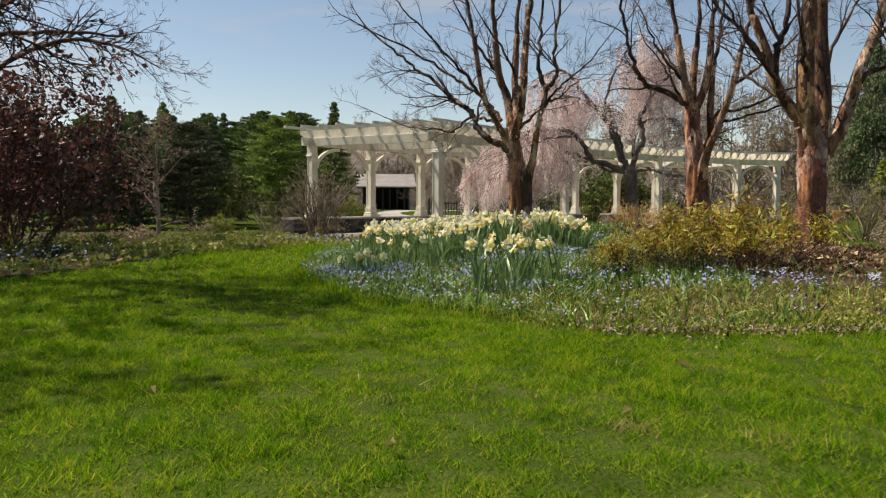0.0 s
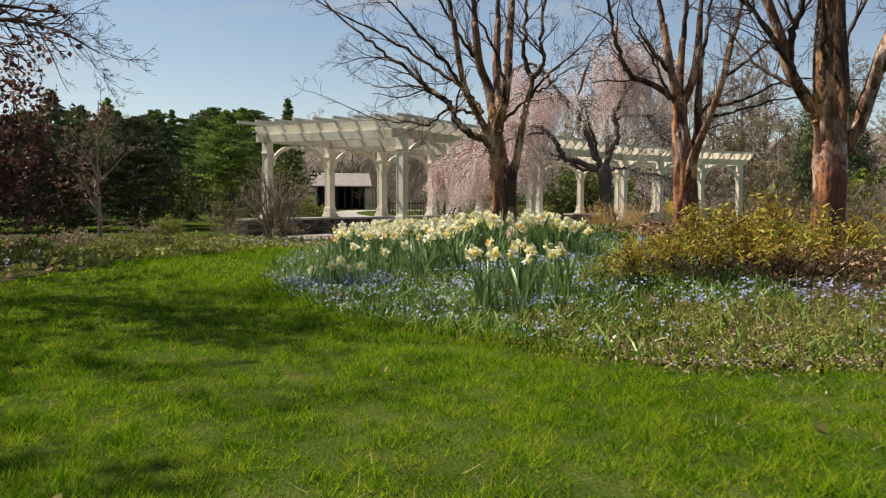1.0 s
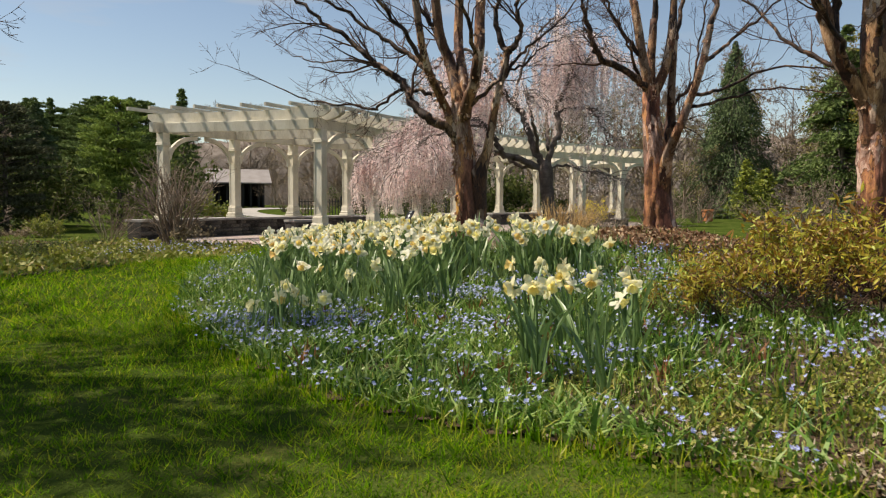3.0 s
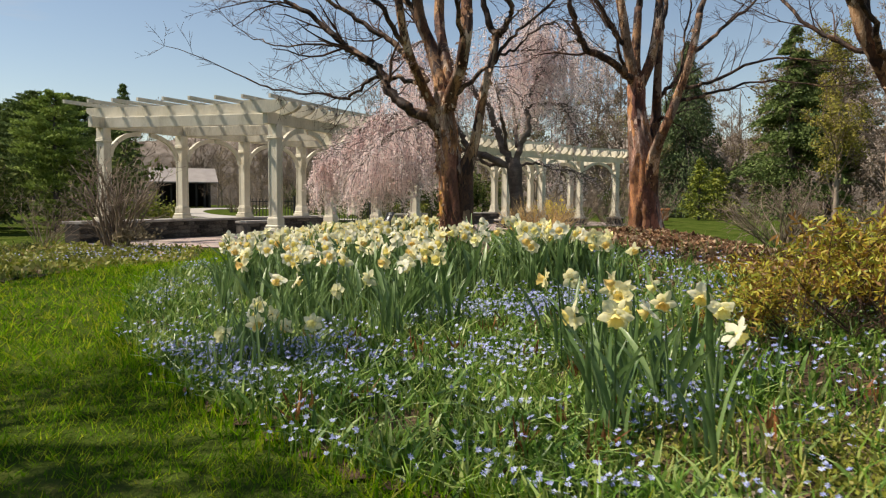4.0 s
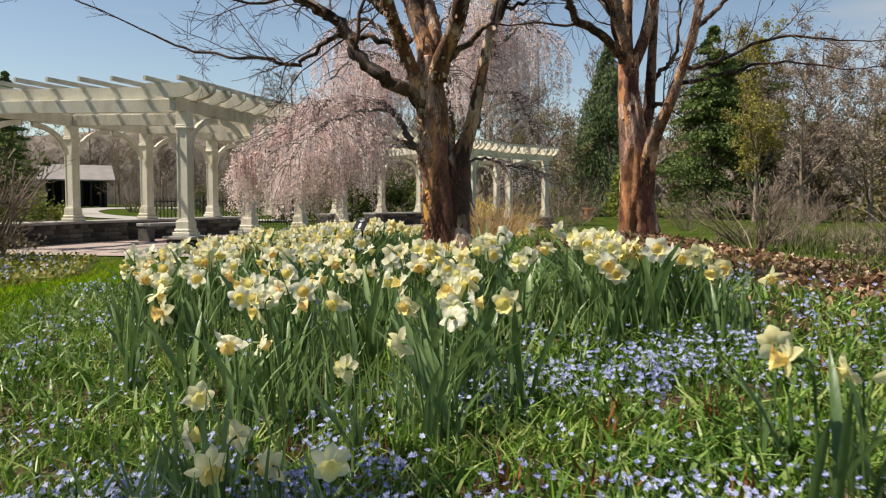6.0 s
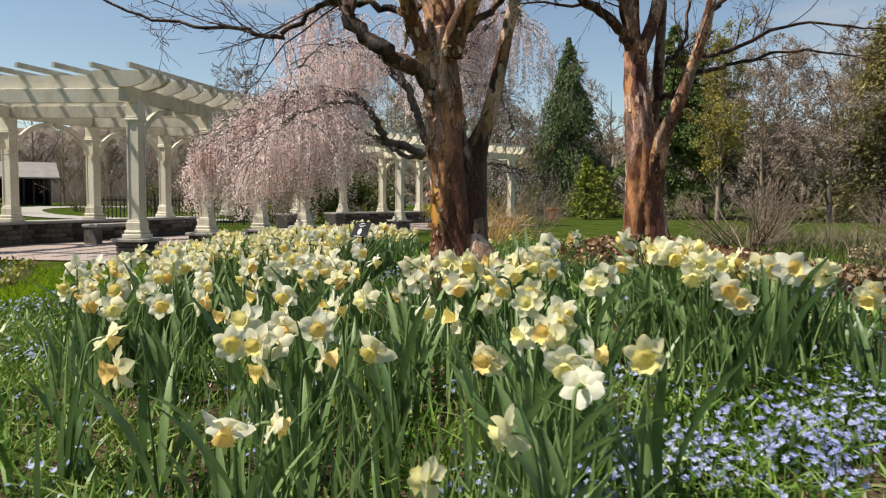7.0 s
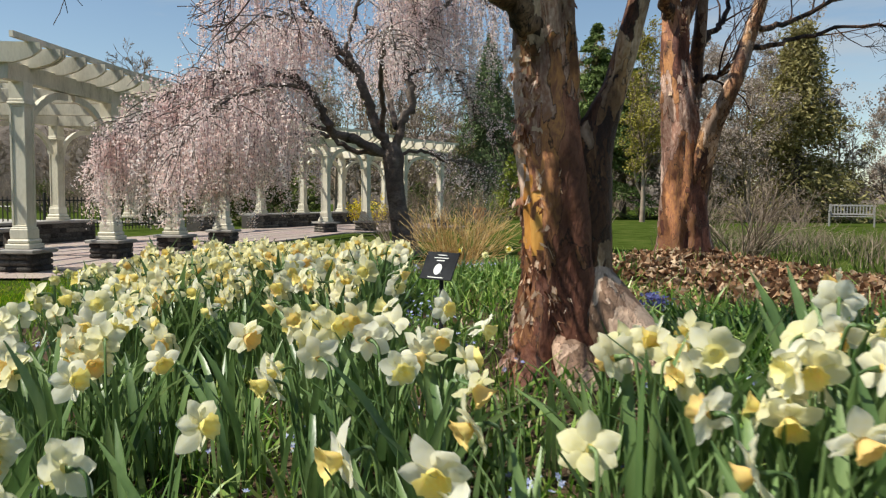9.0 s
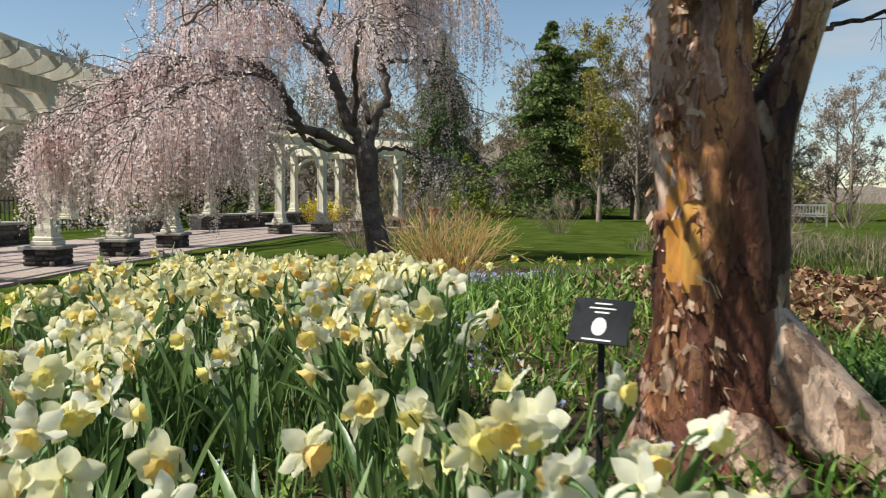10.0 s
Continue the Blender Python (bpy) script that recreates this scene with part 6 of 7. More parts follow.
LEAVES = [strap_leaf(k, 0.25 + 0.026 * k, 0.0128 + 0.0018 * (k % 3), (0.05, 0.2, 0.35, 0.12, 0.5, 0.28)[k]) for k in range(6)]
PETALS = [flower_petals(k, 0.0435 + 0.003 * (k % 3)) for k in range(7)]
CUPS = [flower_cup(k, 0.0168 + 0.0014 * (k % 3), 0.025 + 0.0035 * (k % 3)) for k in range(6)]
STEMS = [(flower_stem(t, l, d), t, l, d) for t, l, d in ((0.34, 0.02, 0.008), (0.37, 0.05, 0.0), (0.31, 0.03, 0.012), (0.39, 0.015, 0.005))]


def stem_height(x, y):
    """How high the flowers stand: lower along the western front rim."""
    return 0.42 - 0.2 * float(smooth01((8.45 - y) / 0.6)) * float(smooth01((0.0 - x) / 0.7)) - 0.1 * float(smooth01((x - 1.1) / 0.5))


def daffodil(x, y, z, rs, placed=False):
    face = rs.gauss(math.radians(225), 1.5)
    stem, tall, lean, nod = STEMS[rs.randrange(4)]
    size = stem_height(x, y) / tall * (1.0 if placed else rs.uniform(0.86, 1.1))
    if placed:
        x, y = x - math.cos(face) * (lean + 0.045) * size, y - math.sin(face) * (lean + 0.045) * size
    own = thing("daffodil", Matrix.LocRotScale((x, y, z), Euler((0, 0, face)), (size,) * 3), "cream daffodil with a peach-yellow cup", "flower", "daffodils in the bed")
    part("stem", stem, own)
    tip = rs.uniform(72, 134)
    head = pose(lean + 0.045, 0, tall - nod, 0, tip, 0) @ pose(0, 0, 0, 0, 0, rs.uniform(0, 60)) @ Matrix.Diagonal((*(size ** -0.7,) * 3, 1))
    part("petals", PETALS[rs.randrange(7)], own, at=head)
    part("cup", CUPS[rs.randrange(6)], own, "ruffled peach-yellow cup", at=head)
    for _ in range(rs.choice((5, 6, 7, 7))):
        part("leaf", LEAVES[rs.randrange(6)], own, at=pose(rs.uniform(-0.035, 0.035), rs.uniform(-0.035, 0.035), 0, rs.uniform(-9, 9), rs.uniform(-4, 12), rs.uniform(0, 360)))
    return own


HEADS = [(-0.60, 8.66), (-0.54, 8.60), (-0.49, 8.60), (-0.27, 8.46), (0.05, 8.87), (0.04, 8.62), (-0.07, 8.21), (-0.02, 7.89), (0.12, 8.05), (-0.89, 8.90), (0.32, 8.68),
         (-0.60, 10.96), (-0.65, 10.47), (-0.17, 10.68), (-0.30, 10.11), (-0.13, 10.23), (0.08, 10.70), (0.28, 10.65), (-0.03, 9.99), (0.37, 10.45), (0.04, 9.80),
         (-0.34, 9.63), (-0.50, 9.89), (-0.73, 9.82), (-0.21, 9.07), (-0.07, 9.09), (0.09, 9.17), (0.30, 9.14), (0.21, 6.15), (0.36, 6.12), (0.50, 6.17),
         (0.90, 6.45), (0.77, 6.13), (0.52, 5.70), (0.85, 6.73), (0.70, 6.82), (-0.80, 7.95), (-0.39, 7.83), (0.03, 8.03)]
spots = scatter(520, -1.7, 2.3, 5.6, 17.5, BED, daf_density)
clump = scatter(100, -1.7, 1.8, 5.6, 17.5, BED, daf_density)
spots = np.concatenate([spots, np.column_stack([clump[:, :2] + rnd.normal(size=(100, 2)) * 0.06, clump[:, 2]])])
spots = spots[inside(spots[:, 0], spots[:, 1], BED)]
apart = np.hypot(spots[:, None, 0] - np.array(HEADS)[None, :, 0], spots[:, None, 1] - np.array(HEADS)[None, :, 1]).min(1)
spots = spots[apart > 0.13]
order = np.argsort(np.hypot(spots[:, 0], (spots[:, 1] - 9.8) * 0.6))
rs = random.Random(31)
for hx, hy in HEADS:
    daffodil(hx, hy, gz(hx, hy), rs, True)
for q in spots[order[:260]]:
    daffodil(float(q[0]), float(q[1]), float(q[2]), rs)


def mesh_arrays(me, m):
    v = np.empty(len(me.vertices) * 3, np.float32)
    me.vertices.foreach_get("co", v)
    v = v.reshape(-1, 3)
    r = np.array(m.to_3x3())
    return v @ r.T + np.array(m.translation), [tuple(p.vertices) for p in me.polygons]


def daffodil_drift(name, places, label, petal_mat, cup_mat, seed, size=1.0, flower=1.0):
    """Many daffodils as one object, each with stem, leaves, petals and cup."""
    rs = random.Random(seed)
    verts, faces, mats, base = [], [], [], 0
    for x, y, z in places:
        face = rs.gauss(math.radians(225), 1.5)
        stem, tall, lean, nod = STEMS[rs.randrange(4)]
        grow = size * rs.uniform(0.86, 1.1) * stem_height(x, y) / tall
        whole = Matrix.LocRotScale((x, y, z), Euler((0, 0, face)), (grow,) * 3)
        head = pose(lean + 0.045, 0, tall - nod, 0, rs.uniform(72, 134), 0) @ pose(0, 0, 0, 0, 0, rs.uniform(0, 60)) @ Matrix.Diagonal((*(flower * (grow / size) ** -0.7,) * 3, 1))
        bits = [(stem, pose(0, 0, 0), 0), (PETALS[rs.randrange(7)], head, 1), (CUPS[rs.randrange(6)], head, 2)]
        bits += [(LEAVES[rs.randrange(6)], pose(rs.uniform(-0.04, 0.04), rs.uniform(-0.04, 0.04), 0, rs.uniform(-9, 9), rs.uniform(-4, 12), rs.uniform(0, 360)), 0)  for _ in range(6)]
        for me, m, k in bits:
            key = me.name
            if key not in CACHE:
                CACHE[key] = mesh_arrays(me, Matrix.Identity(4))
            v, f = CACHE[key]
            mm = whole @ m
            verts.append(v @ np.array(mm.to_3x3()).T + np.array(mm.translation))
            faces += [tuple(i + base for i in q) for q in f]
            mats += [k] * len(f)
            base += len(v)
    me = mesh_of(name, np.concatenate(verts), faces, [M["daf_leaf"], petal_mat, cup_mat], True)
    me.polygons.foreach_set("material_index", mats)
    return tagged(new(name, me), label, "flowers", kind="stuff")


CACHE = {}
daffodil_drift("daffodil_drift", spots[order[260:]], "drift of cream daffodils with peach-yellow cups", M["daf_petal"], M["daf_cup_far"], 3)
edge = np.array([(x, y, gz(x, y)) for x, y in [(-0.3 + 0.035 * k + rnd.normal() * 0.12, 14.3 + 0.03 * k + rnd.normal() * 0.12) for k in range(42)]])
daffodil_drift("yellow_daffodil_row", edge, "row of small pale yellow daffodils along the lawn", M["cream_yellow"], M["cream_yellow"], 4, 0.75)
few = np.array([(x, y, gz(x, y)) for x, y in [(4.9 + rnd.normal() * 0.35, 14.6 + rnd.normal() * 0.3) for k in range(9)] + [(3.3 + rnd.normal() * 0.3, 14.6 + rnd.normal() * 0.3) for k in range(5)]])
daffodil_drift("yellow_daffodil_clump", few, "few pale yellow daffodils past the maple", M["cream_yellow"], M["yellow"], 5, 0.75)


def blades(p, length, width, spread, mat, name, lean=0.5, joints=2):
    """Narrow leaves standing at the places p, each of joints quads that taper to a tip."""
    n = len(p)
    a = rnd.uniform(0, 2 * np.pi, n)
    side = np.stack([np.cos(a), np.sin(a), np.zeros(n)], 1)
    b = rnd.uniform(0, 2 * np.pi, n)
    out = np.stack([np.cos(b), np.sin(b), np.zeros(n)], 1)
    ln = length * rnd.uniform(1 - spread, 1 + spread, n)
    ben = lean * rnd.uniform(0.1, 1.2, n)
    w = width * rnd.uniform(0.7, 1.3, n)
    if joints == 1:
        tip = p + np.column_stack([out[:, :2] * (ln * ben)[:, None], ln])
        return soup(name, np.stack([p - side * w[:, None] / 2, p + side * w[:, None] / 2, tip], 1), 3, mat)
    q, levels = [], np.linspace(0, 1, joints + 1)
    for t0, t1 in zip(levels[:-1], levels[1:]):
        row = []
        for t, sg in ((t0, -1), (t0, 1), (t1, 1), (t1, -1)):
            c = p + np.column_stack([out[:, :2] * (ln * ben * t * t)[:, None], ln * (t - 0.3 * ben * t * t)])
            row.append(c + side * (w * (1 - 0.85 * t ** 2) / 2 * sg)[:, None])
        q.append(np.stack(row, 1))
    return soup(name, np.stack(q, 1), 4, mat)


def stuff(name, me, label, category):
    return tagged(new(name, me), label, category, kind="stuff")


lp = scatter(3000, -1.7, 2.6, 5.6, 15.5, BED, lambda x, y: smooth01(daf_density(x, y) * 3.0) * (1 - 0.7 * blob(x, y, 0.75, 6.5, 0.6, 0.7)))
stuff("daffodil_leaves", blades(lp, 0.29, 0.0145, 0.22, M["daf_leaf"], "daffodil_leaves", 0.4, 4), "tall grey-green strap leaves between the daffodils", "leaves")


def blue_zone(x, y):
    front = smooth01((7.9 - y + 0.1 * x) / 1.0) * smooth01((1.5 - x) / 0.6)
    bay = blob(x, y, 0.6, 8.0, 0.8, 0.5)
    rim = smooth01((-0.55 - x) / 0.5) * smooth01((14.5 - y) / 2)
    back = 0.2 + 0.55 * blob(x, y, 3.0, 7.5, 2.2, 0.8)
    return np.clip(front + bay + 0.3 * rim + back, 0, 1)


WEED_POLY = [(-0.75, 5.8), (-0.1, 5.15), (0.8, 4.3), (1.6, 4.15), (2.6, 4.25), (4.5, 4.5), (7.5, 5.4), (7.5, 7.5), (-0.4, 7.5)]


def weed_zone(x, y):
    rim = 4.75 + 0.16 * np.sin(x * 4.0) + 0.1 * np.sin(x * 9.1 + 1) + np.clip(0.85 - x, 0, 2) * 0.75
    return smooth01((x - 0.0) / 0.6) * smooth01((6.4 - y) / 0.6) * np.clip(0.25 + 0.75 * smooth01((y - rim + 0.3) / 0.45), 0, 1)


def tufts(x, y):
    """Thick and thin spots in the low cover."""
    return np.clip(0.55 + 0.5 * np.sin(5.3 * x + 1.9 * y + 0.8) * np.sin(4.1 * y - 2.3 * x) + 0.35 * np.sin(13 * x - 3 * y) * np.sin(11 * y + 5 * x), 0.06, 1)


lp = scatter(34000, -1.8, 2.6, 4.6, 12.5, BED, lambda x, y: blue_zone(x, y) * (1 - 0.9 * weed_zone(x, y)) * tufts(x, y))
stuff("squill_leaves", blades(lp, 0.08, 0.011, 0.5, M["low_leaf"], "squill_leaves", 1.0), "narrow green leaves of low spring bulbs", "leaves")
lp = scatter(7500, -1.8, 2.6, 4.6, 12.5, BED, lambda x, y: blue_zone(x, y) * (1 - 0.9 * weed_zone(x, y)) * tufts(y * 0.8, x))
stuff("bulb_leaves", blades(lp, 0.115, 0.019, 0.4, M["strap_leaf"], "bulb_leaves", 1.3, 3), "broad glossy grey-green leaves of spring bulbs", "leaves")
lp = scatter(36, -0.7, 1.5, 5.6, 8.2, BED, lambda x, y: blue_zone(x, y) * (1 - 0.6 * weed_zone(x, y)))
lp = np.repeat(lp, 9, 0) + np.column_stack([rnd.normal(size=(324, 2)) * 0.022, np.zeros(324)])
stuff("red_shoots", blades(lp, 0.11, 0.014, 0.4, M["red_shoot"], "red_shoots", 0.5), "reddish-brown young shoots among the bulbs", "shoots")
lp = scatter(9500, -1.8, 8.0, 5.0, 19.0, BED, lambda x, y: 0.5 * (x < 2.5) + 0.2 + 0.3 * blob(x, y, 2.4, 13.0, 1.6, 1.6))
stuff("bed_grass", blades(lp, 0.13, 0.010, 0.5, M["low_leaf"], "bed_grass", 0.8), "grassy green leaves among the bed's flowers", "leaves")

lp = scatter(2600, 0.9, 3.4, 9.4, 13.6, BED, lambda x, y: np.clip(blob(x, y, 1.7, 10.2, 0.5, 0.5) + 0.6 * blob(x, y, 1.9, 13.0, 0.9, 0.6), 0, 1))
stuff("tulip_leaves", blades(lp, 0.15, 0.022, 0.4, M["strap_leaf"], "tulip_leaves", 0.9, 3), "upright green bulb leaves round the maple's foot", "leaves")


def star_flowers(name, heads, r, mat):
    n = len(heads)
    tilt = rnd.normal(size=(n, 3)) * 0.4 + np.array([-0.3, -0.25, 1.0])
    tilt /= np.linalg.norm(tilt, axis=1)[:, None]
    u = np.cross(tilt, [0.3, 1, 0.1])
    u /= np.linalg.norm(u, axis=1)[:, None]
    w = np.cross(tilt, u)
    quads = []
    for k in range(6):
        a = k * math.pi / 3
        d = u * math.cos(a) + w * math.sin(a)
        s = -u * math.sin(a) + w * math.cos(a)
        rr = (r * rnd.uniform(0.8, 1.2, n))[:, None]
        quads.append(np.stack([heads, heads + d * rr * 0.55 + s * rr * 0.27, heads + d * rr + tilt * rr * 0.15, heads + d * rr * 0.55 - s * rr * 0.27], 1))
    return soup(name, np.stack(quads, 1), 4, mat)


fp = scatter(420, -1.75, 2.6, 4.9, 13.0, BED, lambda x, y: blue_zone(x, y) * (0.2 + 0.8 * (np.sin(6.3 * x + 2.1 * y) * np.sin(5.2 * y - 3.0 * x) > -0.1)) * (1 - 0.9 * smooth01((x - 1.2) / 0.4) * smooth01((y - 9.5) / 0.5)) * (1 - 0.88 * weed_zone(x, y)))
low = scatter(34, -1.2, -0.2, 6.6, 8.2, BED, lambda x, y: blob(x, y, -0.75, 7.45, 0.35, 0.5))
fp = np.concatenate([fp, np.repeat(low, 4, 0) + np.column_stack([rnd.normal(size=(136, 2)) * 0.05, np.zeros(136)])])
bay = scatter(60, -0.3, 1.6, 7.4, 8.8, BED, lambda x, y: blob(x, y, 0.7, 8.2 - 0.15 * x, 0.6, 0.17))
fp = np.concatenate([np.repeat(fp, rnd.randint(2, 15, len(fp)), 0), np.repeat(bay, rnd.randint(9, 22, len(bay)), 0)])
heads = fp + np.column_stack([rnd.normal(size=(len(fp), 2)) * 0.05, rnd.uniform(0.035, 0.125, len(fp))])
stuff("squill_flowers", star_flowers("squill_flowers", heads, 0.0108, M["blue"]), "small lavender-blue starry flowers", "flowers")
stalk = [(np.array([h - np.array([0, 0, 0.12]), h]), np.array([0.0016, 0.0012])) for h in heads[::2]]
stuff("squill_stalks", tubes("squill_stalks", stalk, M["low_leaf"], 3), "thin stalks of the blue flowers", "stems")
fp = scatter(90, 1.2, 6.0, 5.6, 12.0, BED, lambda x, y: 0.9 * blob(x, y, 2.6, 6.0, 1.3, 0.3) + 0.5 * blob(x, y, 2.3, 9.2, 0.6, 0.5))
heads = np.repeat(fp, 5, 0) + np.column_stack([rnd.normal(size=(450, 2)) * 0.02, rnd.uniform(0.05, 0.16, 450)])
stuff("hyacinth_flowers", star_flowers("hyacinth_flowers", heads, 0.012, M["blue"]), "deep blue flower spikes under the shrubs", "flowers")

fp = np.column_stack([3.9 + rnd.normal(size=60) * 0.5, 15.0 + rnd.normal(size=60) * 0.22])
fp = np.column_stack([fp, height(fp[:, 0], fp[:, 1])])
heads = np.repeat(fp, 6, 0) + np.column_stack([rnd.normal(size=(360, 2)) * 0.02, rnd.uniform(0.06, 0.14, 360)])
stuff("grape_hyacinths", star_flowers("grape_hyacinths", heads, 0.014, M["blue"]), "violet-blue grape hyacinths before the dogwood", "flowers")
fp = np.array([(2.1, 11.2, gz(2.1, 11.2))])
heads = np.repeat(fp, 110, 0) + np.column_stack([rnd.normal(size=(110, 2)) * 0.05, rnd.uniform(0.03, 0.11, 110)])
stuff("hyacinth_clump", star_flowers("hyacinth_clump", heads, 0.014, M["deep_blue"]), "clump of deep blue hyacinths by the maple", "flowers")

wp = scatter(25000, -0.2, 8.0, 4.1, 7.2, WEED_POLY, lambda x, y: np.clip(weed_zone(x, y) * (0.12 + 1.0 * (np.sin(x * 3.1 + 1) * np.sin(y * 4.3) + 0.5 * np.sin(x * 7.7 + 2 * y) * np.sin(9.1 * y - x) > -0.1)) * tufts(x * 1.3, y * 1.3), 0, 1))
stuff("weed_leaves", soup("weed_leaves", cards(rnd, wp + np.column_stack([np.zeros((25000, 2)), rnd.uniform(0.005, 0.06, 25000)]), 0.021, aspect=0.6, flat=0.3), 4, M["weed_leaf"]), "low yellow-green creeping weeds", "weeds")
wp = scatter(6500, -0.6, 8.0, 4.1, 7.5, WEED_POLY, lambda x, y: np.clip(weed_zone(x, y) + 0.2, 0, 1))
stuff("weed_blades", blades(wp, 0.085, 0.007, 0.4, M["weed_leaf"], "weed_blades", 0.8), "fine grassy weeds at the front of the bed", "weeds")

mp = scatter(11000, -1.7, 8.0, 4.5, 14.0, BED, lambda x, y: np.clip(0.25 + 0.3 * weed_zone(x, y), 0, 1))
stuff("mulch_chips", soup("mulch_chips", cards(rnd, mp + np.array([0, 0, 0.018]), 0.045, aspect=0.35, flat=0.75), 4, M["mulch"]), "scattered bark chips and old stalks", "mulch")


def leaf_zone(x, y):
    return np.clip(blob(x, y, 4.6, 12.3, 1.8, 1.3) * 1.3 + 0.9 * blob(x, y, 3.1, 11.3, 0.9, 0.75) + 0.9 * blob(x, y, 3.9, 8.4, 1.6, 1.3) + 0.3 * blob(x, y, 6.5, 11.5, 1.0, 1.6), 0, 1)


def curled_leaves(name, p, size, mat):
    """Dead leaves of two bent halves."""
    n = len(p)
    a = rnd.normal(size=(n, 3)) * np.array([1, 1, 0.45])
    a /= np.linalg.norm(a, axis=1)[:, None]
    b = np.cross(a, rnd.normal(size=(n, 3)) * 0.5 + np.array([0, 0, 1.0]))
    b /= np.linalg.norm(b, axis=1)[:, None]
    up = np.cross(b, a)
    up *= np.sign(up[:, 2:3])
    s = (size * rnd.uniform(0.55, 1.35, n))[:, None]
    curl = rnd.uniform(0.1, 0.85, n)[:, None]
    tip, tail = p + a * s * 0.5 + up * s * curl * 0.4, p - a * s * 0.5
    left, right = p + b * s * 0.36 + up * s * curl, p - b * s * 0.36 + up * s * curl * 0.8
    mid = p + a * s * 0.05
    return soup(name, np.stack([np.stack([tail, mid, tip, left], 1), np.stack([tail, right, tip, mid], 1)], 1), 4, mat)


dp = scatter(15000, 0.9, 8.2, 6.4, 15.5, BED, leaf_zone)
dp[:, 2] += rnd.uniform(0.01, 0.09, 15000) * leaf_zone(dp[:, 0], dp[:, 1])
stuff("leaf_litter", curled_leaves("leaf_litter", dp, 0.058, M["litter"]), "thick litter of curled brown oak and maple leaves", "leaves")

# ---- lawn ----


def lawn_mask(x, y):
    return ~(inside(x, y, BED) | inside(x, y, LEFT_BED))


def grass(count, x0, x1, y0, y1, length, width, name, soft=1.0):
    x, y = rnd.uniform(x0 - soft, x1 + soft, count), rnd.uniform(y0 - soft, y1 + soft, count)
    fade = np.minimum.reduce([x - x0 + soft, x1 + soft - x, y - y0 + soft, y1 + soft - y]) / (2 * soft)
    k = lawn_mask(x, y) & (rnd.rand(count) < fade)
    x, y = x[k], y[k]
    p = np.column_stack([x, y, height(x, y) - 0.004])
    clump = 0.95 + 0.5 * np.sin(11 * x + 5 * y) * np.sin(9 * y - 4 * x + 1) + 0.5 * np.sin(27 * x - 8 * y + 2) * np.sin(23 * y + 12 * x) + 0.35 * np.sin(41 * x + 17 * y) * np.sin(37 * y - 19 * x + 1) + 0.2 * np.sin(2.9 * x + 1.7 * y)
    return stuff(name, blades(p, length * np.clip(clump, 0.2, 2.2), width, 0.45, M["blade"], name, 1.5, 1), "short mown grass blades", "grass")


grass(470000, -2.8, 3.1, 1.2, 4.6, 0.024, 0.0042, "near_grass")
grass(260000, -4.4, 5.4, 4.4, 8.5, 0.027, 0.0054, "mid_grass")
grass(60000, -4.6, 0.0, 8.3, 18.5, 0.05, 0.011, "lawn_strip_grass")
edge_pts = []
for (x1, y1), (x2, y2) in zip(BED[-6:] + BED[:7], (BED[-6:] + BED[:8])[1:]):
    n = int(math.hypot(x2 - x1, y2 - y1) * 260)
    t = rnd.rand(n)
    edge_pts.append(np.column_stack([x1 + (x2 - x1) * t + rnd.normal(size=n) * 0.07, y1 + (y2 - y1) * t + rnd.normal(size=n) * 0.07]))
edge_pts = np.concatenate(edge_pts)
edge_pts = np.column_stack([edge_pts, height(edge_pts[:, 0], edge_pts[:, 1])])
stuff("edge_grass", blades(edge_pts, 0.075, 0.007, 0.4, M["blade"], "edge_grass", 0.8, 2), "longer grass along the rim of the bed", "grass")

FALLEN = curled_leaves("leaf", np.zeros((1, 3)), 0.06, M["straw"])
for k, (bx, by) in enumerate(((1.05, 3.31), (0.33, 2.72), (0.62, 2.55), (-0.34, 4.25), (-1.1, 2.85), (1.5, 3.0), (-0.15, 2.2))):
    ob = new("fallen_leaf", FALLEN)
    ob.matrix_basis = Matrix.LocRotScale((bx, by, gz(bx, by) + 0.03), Euler((0, 0, k * 1.4)), (0.9 if k == 0 else 0.6,) * 3)
    tagged(ob, "dry tan leaf lying on the lawn", "leaf", "fallen leaves on the lawn")

# ---- plant label ----


def plant_label(x, y):
    z = gz(x, y)
    own = thing("plant_label", pose(x, y, z, 0, 0, -60), "small black plant label on a stake with white lettering", "sign")
    part("stake", bm_mesh("stake", box_bm(0.014, 0.005, 0.52, 0.0, 0.001), M["sign_black"]), own)
    tilt = pose(0, -0.012, 0.535, 60, 0, -9)
    plate = part("plate", bm_mesh("plate", box_bm(0.124, 0.095, 0.004, 0.0, 0.001), M["sign_black"]), own, at=tilt)
    for w, yy in ((0.035, 0.036), (0.055, 0.026), (0.03, 0.017), (0.06, -0.041)):
        part("text_bar", bm_mesh("text_bar", box_bm(w, 0.003, 0.001, 0.0045, 0.0), M["sign_white"]), plate, at=pose(0, yy, 0))
    n = 18
    oval = mesh_of("emblem", [(0.015 * math.cos(k * 2 * math.pi / n), 0.019 * math.sin(k * 2 * math.pi / n) - 0.013, 0.0055) for k in range(n)], [tuple(range(n))], M["sign_white"])
    part("emblem", oval, plate, "white oval")


plant_label(0.41, 10.533)


